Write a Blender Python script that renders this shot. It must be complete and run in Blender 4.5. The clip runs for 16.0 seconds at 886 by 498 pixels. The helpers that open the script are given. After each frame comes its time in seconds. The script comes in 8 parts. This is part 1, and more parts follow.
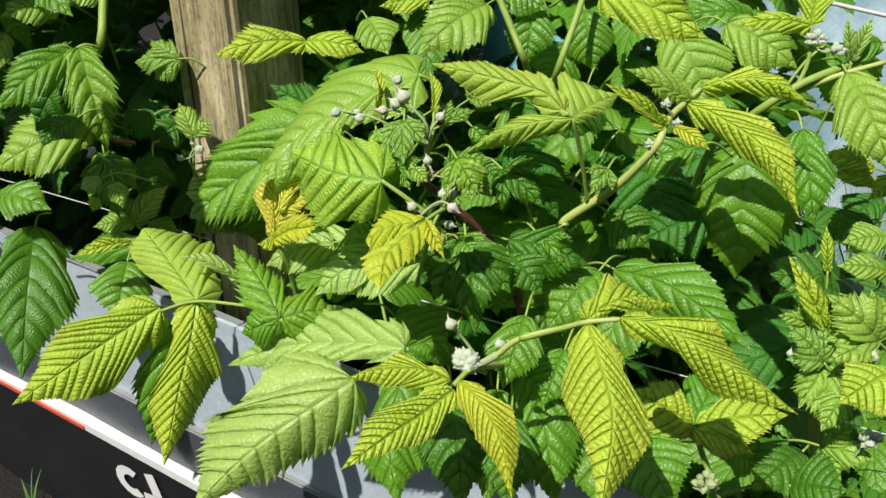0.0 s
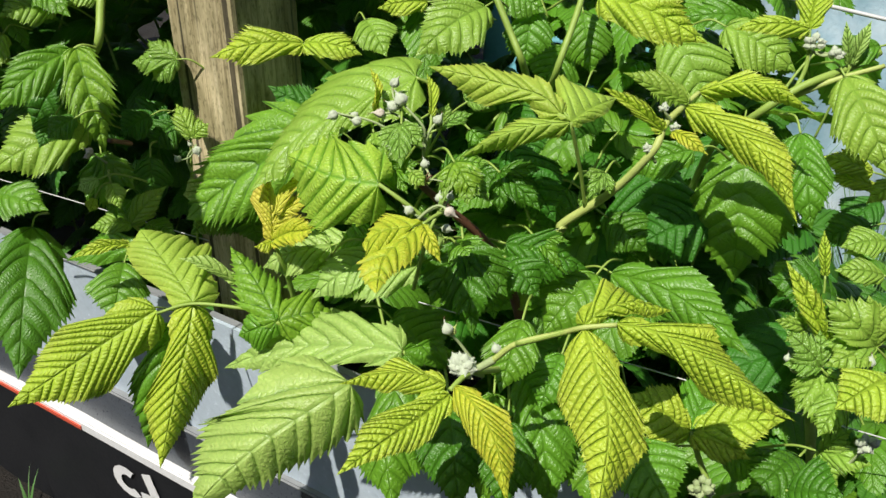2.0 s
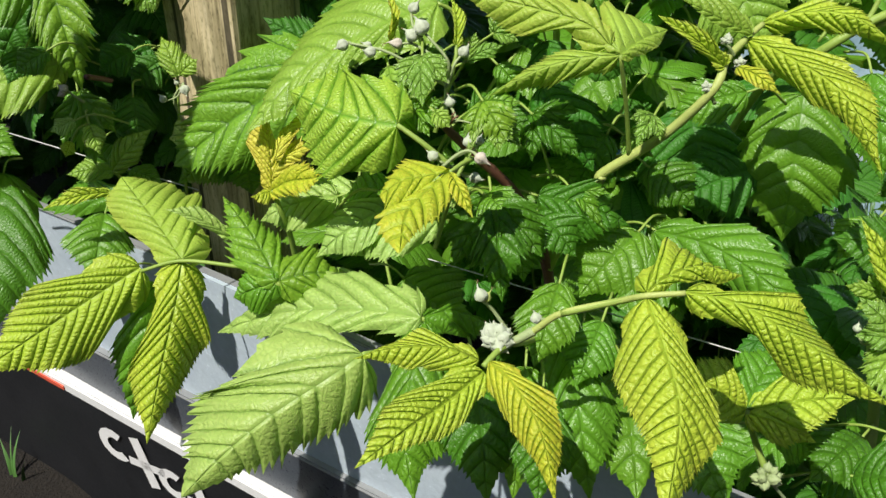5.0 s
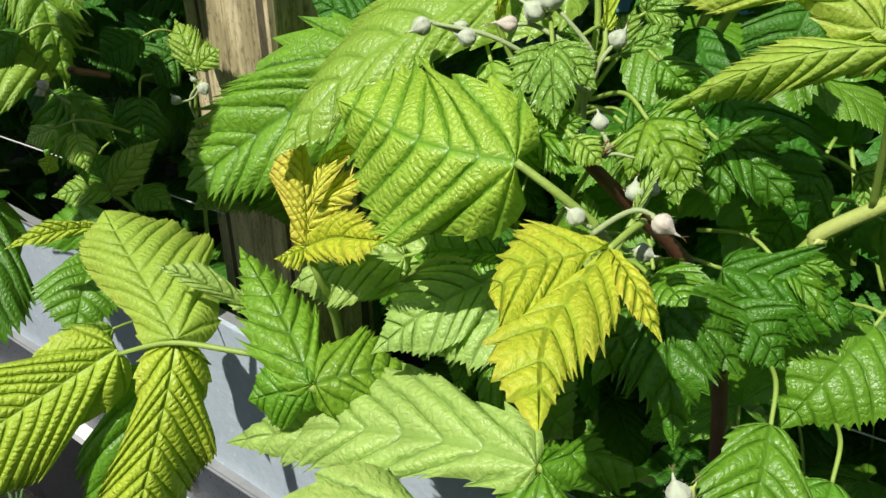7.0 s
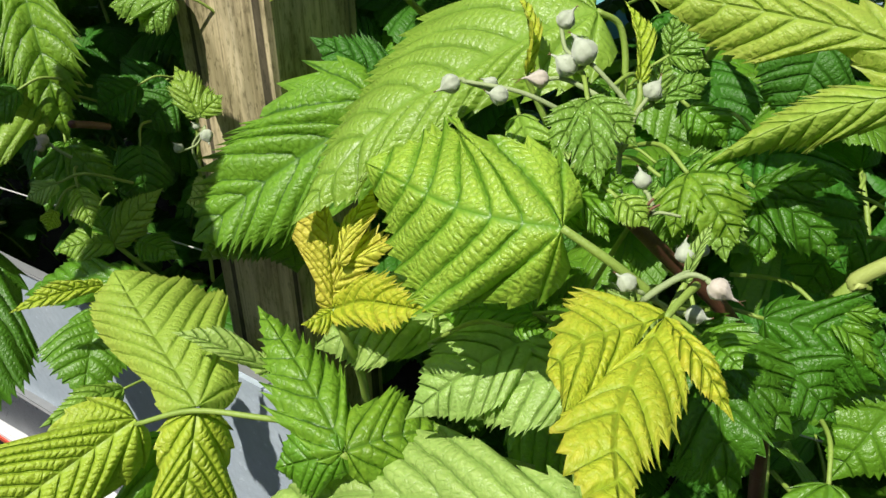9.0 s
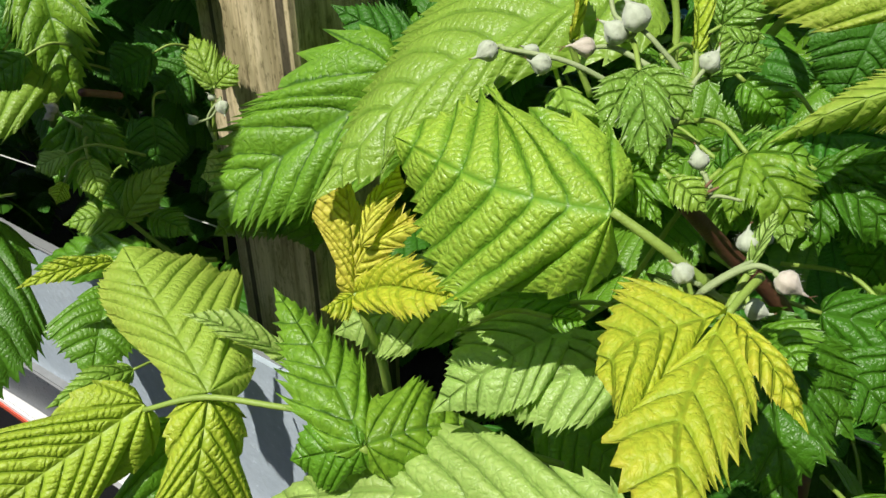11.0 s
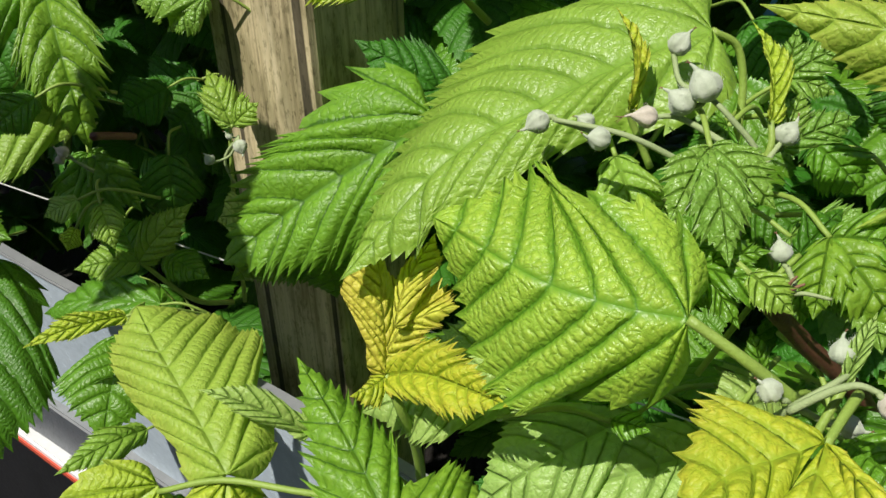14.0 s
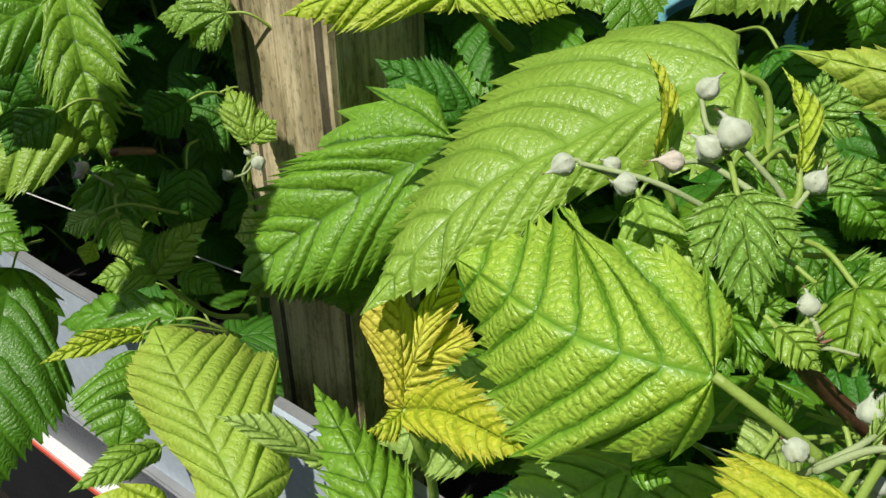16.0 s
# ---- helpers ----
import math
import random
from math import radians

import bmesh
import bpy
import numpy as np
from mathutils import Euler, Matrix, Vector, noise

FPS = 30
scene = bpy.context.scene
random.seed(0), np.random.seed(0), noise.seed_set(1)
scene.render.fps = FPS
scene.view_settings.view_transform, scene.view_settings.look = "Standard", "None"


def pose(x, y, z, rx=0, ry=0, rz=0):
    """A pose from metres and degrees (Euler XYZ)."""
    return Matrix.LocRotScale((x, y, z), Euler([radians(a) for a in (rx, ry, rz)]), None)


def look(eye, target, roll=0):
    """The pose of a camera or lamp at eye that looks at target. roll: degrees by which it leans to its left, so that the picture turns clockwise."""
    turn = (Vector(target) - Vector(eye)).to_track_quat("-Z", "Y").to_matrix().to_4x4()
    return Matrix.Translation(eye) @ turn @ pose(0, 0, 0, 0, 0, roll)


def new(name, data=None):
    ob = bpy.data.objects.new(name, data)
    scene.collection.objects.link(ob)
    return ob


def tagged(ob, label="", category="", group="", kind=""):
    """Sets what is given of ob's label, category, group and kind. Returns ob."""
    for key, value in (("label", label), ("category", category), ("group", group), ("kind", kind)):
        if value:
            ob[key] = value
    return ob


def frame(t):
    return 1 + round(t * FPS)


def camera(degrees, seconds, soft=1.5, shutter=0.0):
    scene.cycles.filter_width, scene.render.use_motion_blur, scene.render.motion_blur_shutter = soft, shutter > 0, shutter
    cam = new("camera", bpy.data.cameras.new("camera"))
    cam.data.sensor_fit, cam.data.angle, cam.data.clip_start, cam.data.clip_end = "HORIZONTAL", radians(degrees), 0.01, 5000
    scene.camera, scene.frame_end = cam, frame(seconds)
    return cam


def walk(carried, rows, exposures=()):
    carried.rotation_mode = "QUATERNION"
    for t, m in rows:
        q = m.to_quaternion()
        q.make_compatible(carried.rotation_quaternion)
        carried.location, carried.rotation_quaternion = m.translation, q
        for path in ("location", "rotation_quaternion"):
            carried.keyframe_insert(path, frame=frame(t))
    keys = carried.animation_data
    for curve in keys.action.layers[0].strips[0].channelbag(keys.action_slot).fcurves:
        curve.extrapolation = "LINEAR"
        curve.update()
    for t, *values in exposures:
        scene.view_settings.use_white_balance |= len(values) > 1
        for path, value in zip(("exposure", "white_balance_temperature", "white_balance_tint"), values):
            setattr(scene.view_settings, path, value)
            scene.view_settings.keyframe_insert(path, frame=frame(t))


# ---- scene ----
cam = camera(56.4, 16.0)
PATH = [
    (0, (0.016, 0.01, 0.633), (-0.03, 1.778, -0.301), -0.1),
    (0.5, (0.017, 0.012, 0.634), (-0.028, 1.779, -0.301), 0.1),
    (1, (0.016, 0.011, 0.634), (-0.027, 1.779, -0.301), -0.0),
    (1.5, (0.016, 0.011, 0.633), (-0.025, 1.779, -0.302), 0.2),
    (2, (0.017, 0.012, 0.635), (-0.027, 1.778, -0.303), 0.1),
    (2.5, (0.017, 0.011, 0.634), (-0.026, 1.771, -0.315), 0.1),
    (3, (0.017, 0.011, 0.631), (-0.028, 1.769, -0.320), -0.1),
    (5.5, (-0.002, 0.089, 0.601), (-0.019, 1.791, -0.449), 1.2),
    (6, (-0.005, 0.129, 0.585), (-0.091, 1.828, -0.468), -0.4),
    (6.5, (-0.02, 0.165, 0.565), (-0.105, 1.839, -0.526), -0.6),
    (7, (-0.024, 0.187, 0.566), (-0.161, 1.884, -0.484), 0.3),
    (7.5, (-0.029, 0.194, 0.573), (-0.164, 1.897, -0.467), -0.5),
    (8, (-0.033, 0.199, 0.572), (-0.191, 1.906, -0.458), -1.5),
    (8.5, (-0.035, 0.199, 0.572), (-0.161, 1.916, -0.446), -1.2),
    (9, (-0.038, 0.199, 0.573), (-0.142, 1.918, -0.445), -1.2),
    (11.5, (-0.045, 0.228, 0.564), (-0.191, 1.915, -0.501), -0.9),
    (12, (-0.047, 0.241, 0.567), (-0.195, 1.928, -0.496), -1.2),
    (12.5, (-0.048, 0.241, 0.568), (-0.185, 1.925, -0.502), 0.2),
    (13, (-0.05, 0.237, 0.570), (-0.195, 1.932, -0.482), -0.5),
    (13.5, (-0.049, 0.239, 0.569), (-0.198, 1.932, -0.485), -0.8),
    (14, (-0.052, 0.24, 0.571), (-0.222, 1.932, -0.483), -1.4),
    (14.5, (-0.054, 0.239, 0.572), (-0.239, 1.929, -0.482), -0.6),
    (15, (-0.054, 0.24, 0.578), (-0.246, 1.939, -0.460), -0.6),
    (15.5, (-0.056, 0.243, 0.579), (-0.249, 1.944, -0.456), -0.7),
    (16, (-0.055, 0.245, 0.578), (-0.25, 1.935, -0.474), -0.7),
]
walk(cam, [(t, look(eye, target, roll)) for t, eye, target, roll in PATH],
     exposures=[(0, 0.24), (7, 0.22), (9, 0.16), (11.5, 0.10), (13, 0.02), (16, 0.04)])

# ---- light ----
world = bpy.data.worlds.new("sky")
scene.world = world
world.use_nodes = True
wn = world.node_tree.nodes
sky = wn.new("ShaderNodeTexSky")
sky.sky_type = "NISHITA"
sky.sun_disc = False
SUN = Vector((-0.31, -0.43, 0.85)).normalized()
sky.sun_elevation = math.asin(SUN.z)
sky.sun_rotation = math.atan2(SUN.x, SUN.y)
world.node_tree.links.new(sky.outputs[0], wn["Background"].inputs[0])
wn["Background"].inputs[1].default_value = 0.072
sun = new("sun", bpy.data.lights.new("sun", "SUN"))
sun.data.energy, sun.data.angle, sun.data.color = 5.0, radians(0.53), (1.0, 0.95, 0.86)
sun.matrix_world = look(SUN * 5, (0, 0, 0))


# ---- materials ----
def material(name):
    m = bpy.data.materials.new(name)
    m.use_nodes = True
    t = m.node_tree
    return m, t, t.nodes["Principled BSDF"]


def math_node(t, op, a, b=None):
    n = t.nodes.new("ShaderNodeMath")
    n.operation = op
    for k, v in enumerate((a, b)):
        if v is None:
            continue
        if isinstance(v, (int, float)):
            n.inputs[k].default_value = v
        else:
            t.links.new(v, n.inputs[k])
    return n.outputs[0]


def mix_colour(t, fac, a, b, blend="MIX"):
    n = t.nodes.new("ShaderNodeMix")
    n.data_type, n.blend_type = "RGBA", blend
    for k, v in ((0, fac), (6, a), (7, b)):
        if isinstance(v, (int, float)):
            n.inputs[k].default_value = v
        elif isinstance(v, tuple):
            n.inputs[k].default_value = (*v, 1) if len(v) == 3 else v
        else:
            t.links.new(v, n.inputs[k])
    return n.outputs[2]


def ramp(t, fac, stops):
    n = t.nodes.new("ShaderNodeValToRGB")
    e = n.color_ramp.elements
    while len(e) < len(stops):
        e.new(0.5)
    for el, (p, c) in zip(e, stops):
        el.position, el.color = p, (*c, 1) if len(c) == 3 else c
    t.links.new(fac, n.inputs[0])
    return n.outputs[0]


def noise_tex(t, vec, scale, detail=4, rough=0.6):
    n = t.nodes.new("ShaderNodeTexNoise")
    n.inputs["Scale"].default_value, n.inputs["Detail"].default_value, n.inputs["Roughness"].default_value = scale, detail, rough
    if vec is not None:
        t.links.new(vec, n.inputs["Vector"])
    return n.outputs[0]


def obj_coord(t):
    return t.nodes.new("ShaderNodeTexCoord").outputs["Object"]


def leaf_material(name, main, vein, edge, rough=0.5, glow=0.33, edge_amount=0.0, spec=0.45, quilt=1.0, broad=0.09, line=0.55, cells=1.0, crinkle=0.35, pucker=0.10, depth=0.45):
    """A leaf: colour varying in patches, veins of their own colour, crease shade painted along side veins, tissue
    puckered between main, side and cross veins.
    """
    m, t, p = material(name)
    tc = t.nodes.new("ShaderNodeTexCoord")
    sep = t.nodes.new("ShaderNodeSeparateXYZ")
    t.links.new(tc.outputs["UV"], sep.inputs[0])
    along, across = sep.outputs[0], math_node(t, "ABSOLUTE", sep.outputs[1])
    info = t.nodes.new("ShaderNodeObjectInfo")
    patch = noise_tex(t, tc.outputs["Object"], 50, 3)
    fine = noise_tex(t, tc.outputs["Object"], 500, 4)
    wob = noise_tex(t, tc.outputs["Object"], 170, 2)
    wob = math_node(t, "SUBTRACT", wob, 0.5)
    # side veins
    cell = math_node(t, "FRACT", math_node(t, "ADD", along, math_node(t, "MULTIPLY", wob, 0.22)))
    to_vein = math_node(t, "MINIMUM", cell, math_node(t, "SUBTRACT", 1.0, cell))
    lateral = math_node(t, "SMOOTH_MIN", math_node(t, "MULTIPLY", to_vein, 9.0), 1.0)
    t.nodes[-1].inputs[2].default_value = 0.3
    mid = math_node(t, "SMOOTH_MIN", math_node(t, "MULTIPLY", across, 12.0), 1.0)
    t.nodes[-1].inputs[2].default_value = 0.3
    by_vein = math_node(t, "SUBTRACT", 1.0, math_node(t, "MINIMUM", math_node(t, "DIVIDE", to_vein, broad), 1.0))
    by_mid = math_node(t, "SUBTRACT", 1.0, math_node(t, "MINIMUM", math_node(t, "MULTIPLY", across, 14.0), 1.0))
    veins = math_node(t, "MAXIMUM", by_vein, by_mid)
    hue = t.nodes.new("ShaderNodeHueSaturation")
    hue.inputs["Color"].default_value = (*main, 1)
    t.links.new(math_node(t, "ADD", 0.490, math_node(t, "MULTIPLY", info.outputs["Random"], 0.02)), hue.inputs["Hue"])
    t.links.new(math_node(t, "ADD", 0.66, math_node(t, "MULTIPLY", patch, 0.62)), hue.inputs["Value"])
    col = mix_colour(t, math_node(t, "MULTIPLY", veins, depth), hue.outputs[0], vein)
    # shade of the vein crease, put into the colour as a dark line
    groove_shade = math_node(t, "SUBTRACT", 1.0, math_node(t, "MINIMUM", math_node(t, "DIVIDE", to_vein, 0.040), 1.0))
    groove_shade = math_node(t, "MINIMUM", math_node(t, "MULTIPLY", groove_shade, 1.3 * line), min(0.8, 0.62 * line))
    half_shade = tuple(0.60 * c for c in vein)
    col = mix_colour(t, groove_shade, col, half_shade)
    rim = math_node(t, "MULTIPLY", math_node(t, "POWER", across, 3.0), edge_amount)
    rim = math_node(t, "MULTIPLY", rim, math_node(t, "ADD", 0.2, math_node(t, "MULTIPLY", patch, 1.4)))
    col = mix_colour(t, rim, col, edge)
    col = mix_colour(t, 0.3, col, mix_colour(t, fine, (0.55, 0.55, 0.55), (1.35, 1.35, 1.35)), "MULTIPLY")
    p.inputs["Specular IOR Level"].default_value = spec
    t.links.new(math_node(t, "ADD", rough - 0.1, math_node(t, "MULTIPLY", fine, 0.2)), p.inputs["Roughness"])
    # the net of small veins: uneven cells stretched along the side veins, tissue puffed up between them
    net = []
    flat = t.nodes.new("ShaderNodeUVMap")
    flat.uv_map = "Metric"
    place = t.nodes.new("ShaderNodeSeparateXYZ")
    t.links.new(flat.outputs[0], place.inputs[0])
    for cell_size, off in ((0.0024 * cells, 0.0), (0.0010 * cells, 7.3)):
        combine = t.nodes.new("ShaderNodeCombineXYZ")
        t.links.new(math_node(t, "ADD", math_node(t, "DIVIDE", place.outputs[0], cell_size), math_node(t, "MULTIPLY", wob, 0.9)), combine.inputs[0])
        t.links.new(math_node(t, "ADD", math_node(t, "DIVIDE", place.outputs[1], cell_size), math_node(t, "MULTIPLY", wob, -0.9)), combine.inputs[1])
        t.links.new(math_node(t, "ADD", off, math_node(t, "MULTIPLY", info.outputs["Random"], 90.0)), combine.inputs[2])
        vor = t.nodes.new("ShaderNodeTexVoronoi")
        vor.feature = "DISTANCE_TO_EDGE"
        vor.inputs["Scale"].default_value = 1.0
        t.links.new(combine.outputs[0], vor.inputs["Vector"])
        puff = math_node(t, "SMOOTH_MIN", math_node(t, "MULTIPLY", vor.outputs["Distance"], 3.2), 1.0)
        t.nodes[-1].inputs[2].default_value = 0.7
        net.append(puff)
    run = math_node(t, "ADD", math_node(t, "MULTIPLY", place.outputs[0], 0.64), math_node(t, "MULTIPLY", math_node(t, "ABSOLUTE", place.outputs[1]), 0.77))
    shift = math_node(t, "MULTIPLY", math_node(t, "FLOOR", along), 0.377)
    rung = math_node(t, "FRACT", math_node(t, "ADD", math_node(t, "ADD", math_node(t, "DIVIDE", run, 0.0023 * cells), shift), math_node(t, "MULTIPLY", wob, 2.2)))
    to_rung = math_node(t, "MINIMUM", rung, math_node(t, "SUBTRACT", 1.0, rung))
    ladder = math_node(t, "SMOOTH_MIN", math_node(t, "MULTIPLY", to_rung, 3.0), 1.0)
    t.nodes[-1].inputs[2].default_value = 0.6
    tissue = math_node(t, "MULTIPLY", math_node(t, "POWER", math_node(t, "MULTIPLY", math_node(t, "MULTIPLY", to_vein, 2.0), 1.0), 0.5), ladder)
    fold_line = math_node(t, "SUBTRACT", 1.0, math_node(t, "MINIMUM", math_node(t, "MULTIPLY", to_rung, 5.0), 1.0))
    col = mix_colour(t, math_node(t, "MULTIPLY", fold_line, 0.25 * crinkle), col, vein)
    col = mix_colour(t, math_node(t, "MULTIPLY", math_node(t, "SUBTRACT", 1.0, net[0]), 0.35), col, vein)
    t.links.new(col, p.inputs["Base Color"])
    height = math_node(t, "ADD", math_node(t, "MULTIPLY", lateral, 0.40), math_node(t, "ADD", math_node(t, "MULTIPLY", net[0], pucker), math_node(t, "MULTIPLY", tissue, 0.50 * crinkle)))
    height = math_node(t, "ADD", height, math_node(t, "MULTIPLY", net[1], 0.06))
    height = math_node(t, "ADD", math_node(t, "MULTIPLY", height, mid), math_node(t, "MULTIPLY", fine, 0.08))
    bump = t.nodes.new("ShaderNodeBump")
    bump.inputs["Strength"].default_value, bump.inputs["Distance"].default_value = 1.0, 0.0015 * quilt
    t.links.new(height, bump.inputs["Height"])
    t.links.new(bump.outputs[0], p.inputs["Normal"])
    trans = t.nodes.new("ShaderNodeBsdfTranslucent")
    t.links.new(mix_colour(t, 0.5, col, (0.40, 0.70, 0.035), "MIX"), trans.inputs[0])
    t.links.new(bump.outputs[0], trans.inputs["Normal"])
    ms = t.nodes.new("ShaderNodeMixShader")
    ms.inputs[0].default_value = glow
    t.links.new(p.outputs[0], ms.inputs[1])
    t.links.new(trans.outputs[0], ms.inputs[2])
    t.links.new(ms.outputs[0], t.nodes["Material Output"].inputs["Surface"])
    return m


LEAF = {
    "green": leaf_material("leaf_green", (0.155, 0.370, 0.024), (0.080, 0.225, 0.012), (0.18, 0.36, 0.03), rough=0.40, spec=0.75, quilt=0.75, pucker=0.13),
    # darker copy of the green leaf; half shade is put into its colour
    "half_shade": leaf_material("leaf_half_shade", (0.088, 0.255, 0.016), (0.050, 0.155, 0.010), (0.12, 0.28, 0.03), rough=0.40, spec=0.6, quilt=0.9, pucker=0.13),
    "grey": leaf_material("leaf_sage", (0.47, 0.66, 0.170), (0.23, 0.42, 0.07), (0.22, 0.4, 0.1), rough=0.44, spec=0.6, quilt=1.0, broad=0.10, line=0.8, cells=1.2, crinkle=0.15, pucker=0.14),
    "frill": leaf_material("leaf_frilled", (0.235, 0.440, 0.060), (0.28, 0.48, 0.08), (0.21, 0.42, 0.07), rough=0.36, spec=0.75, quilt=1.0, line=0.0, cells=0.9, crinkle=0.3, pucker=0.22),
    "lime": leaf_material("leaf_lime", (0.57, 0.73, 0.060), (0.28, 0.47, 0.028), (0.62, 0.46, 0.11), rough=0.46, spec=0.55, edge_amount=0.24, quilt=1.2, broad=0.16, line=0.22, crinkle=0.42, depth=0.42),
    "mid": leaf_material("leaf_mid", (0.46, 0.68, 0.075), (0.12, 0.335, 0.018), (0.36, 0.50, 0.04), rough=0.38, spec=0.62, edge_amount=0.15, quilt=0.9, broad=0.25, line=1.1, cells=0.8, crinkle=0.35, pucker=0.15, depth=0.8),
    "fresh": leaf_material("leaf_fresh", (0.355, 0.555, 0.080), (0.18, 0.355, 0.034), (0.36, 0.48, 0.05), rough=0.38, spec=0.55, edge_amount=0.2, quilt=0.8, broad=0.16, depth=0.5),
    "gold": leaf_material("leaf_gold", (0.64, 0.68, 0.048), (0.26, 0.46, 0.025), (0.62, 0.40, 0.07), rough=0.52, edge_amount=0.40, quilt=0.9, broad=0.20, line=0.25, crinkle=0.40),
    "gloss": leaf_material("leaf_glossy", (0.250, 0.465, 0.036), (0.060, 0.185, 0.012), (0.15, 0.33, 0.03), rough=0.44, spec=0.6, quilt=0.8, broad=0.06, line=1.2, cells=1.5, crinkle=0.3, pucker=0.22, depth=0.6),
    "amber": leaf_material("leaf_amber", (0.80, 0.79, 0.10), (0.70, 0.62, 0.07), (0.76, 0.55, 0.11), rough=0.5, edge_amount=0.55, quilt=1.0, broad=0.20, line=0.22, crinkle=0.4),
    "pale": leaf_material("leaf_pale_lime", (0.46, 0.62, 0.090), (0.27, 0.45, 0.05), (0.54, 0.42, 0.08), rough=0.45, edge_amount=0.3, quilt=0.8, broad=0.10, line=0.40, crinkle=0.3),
    # darkest copy, for shaded inner leaves: the shade is in the colour
    "dark": leaf_material("leaf_full_shade", (0.055, 0.205, 0.014), (0.032, 0.130, 0.009), (0.06, 0.15, 0.02), glow=0.2),
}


def plain(name, colour, colour2, scale, rough=0.6, bump=0.3, dist=0.001, spec=0.5, metal=0.0):
    m, t, p = material(name)
    c = obj_coord(t)
    a, b = noise_tex(t, c, scale, 5), noise_tex(t, c, scale * 9, 4)
    col = mix_colour(t, a, colour, colour2)
    col = mix_colour(t, 0.4, col, mix_colour(t, b, (0.6, 0.6, 0.6), (1.3, 1.3, 1.3)), "MULTIPLY")
    t.links.new(col, p.inputs["Base Color"])
    t.links.new(math_node(t, "ADD", rough - 0.1, math_node(t, "MULTIPLY", b, 0.2)), p.inputs["Roughness"])
    p.inputs["Specular IOR Level"].default_value, p.inputs["Metallic"].default_value = spec, metal
    bm_ = t.nodes.new("ShaderNodeBump")
    bm_.inputs["Strength"].default_value, bm_.inputs["Distance"].default_value = bump, dist
    t.links.new(math_node(t, "ADD", a, b), bm_.inputs["Height"])
    t.links.new(bm_.outputs[0], p.inputs["Normal"])
    return m


STEM = plain("stem_green", (0.20, 0.32, 0.045), (0.32, 0.44, 0.09), 120, 0.5)
STEM_GREY = plain("stem_downy", (0.24, 0.33, 0.12), (0.40, 0.47, 0.25), 200, 0.7)
STEM_PALE = plain("stem_pale", (0.34, 0.42, 0.09), (0.46, 0.53, 0.17), 120, 0.5)
CANE = plain("cane_bark", (0.06, 0.022, 0.015), (0.17, 0.075, 0.042), 90, 0.5)
BUD = plain("bud_felt", (0.29, 0.36, 0.22), (0.62, 0.66, 0.54), 330, 0.9, 0.2, 0.0003)
BUD_PINK = plain("bud_pinkish", (0.40, 0.35, 0.26), (0.68, 0.63, 0.54), 520, 0.9, 0.2, 0.0003)
SEPAL_TIP = plain("sepal_tip", (0.16, 0.07, 0.04), (0.30, 0.18, 0.10), 300, 0.7)
SOIL = plain("soil", (0.008, 0.006, 0.004), (0.030, 0.022, 0.015), 40, 0.95, 1.0, 0.012)
WIRE = plain("wire_coated", (0.45, 0.46, 0.46), (0.62, 0.62, 0.62), 60, 0.4)
BLACK = plain("panel_black", (0.006, 0.007, 0.009), (0.018, 0.019, 0.022), 25, 0.45, 0.3, 0.0006)
WHITE = plain("panel_white", (0.62, 0.63, 0.64), (0.80, 0.80, 0.80), 30, 0.4, 0.2, 0.0004)
RED = plain("panel_red", (0.55, 0.06, 0.03), (0.65, 0.14, 0.08), 60, 0.45)
GREY = plain("panel_grey_gloss", (0.36, 0.44, 0.52), (0.56, 0.64, 0.71), 22, 0.24, 0.35, 0.0012, spec=0.8)
GREY_DARK = plain("panel_grey_dark", (0.035, 0.043, 0.056), (0.085, 0.100, 0.120), 45, 0.3, 0.35, 0.0008, spec=0.7)
GREY_PALE = plain("panel_grey_pale", (0.16, 0.17, 0.18), (0.30, 0.31, 0.32), 40, 0.4, 0.3, 0.0005)
BLOCK_GREY = plain("light_block_grey", (0.10, 0.095, 0.08), (0.17, 0.16, 0.14), 6, 0.9, 0.5, 0.003)
GRASS = plain("grass_blade", (0.05, 0.14, 0.03), (0.10, 0.22, 0.05), 60, 0.5)


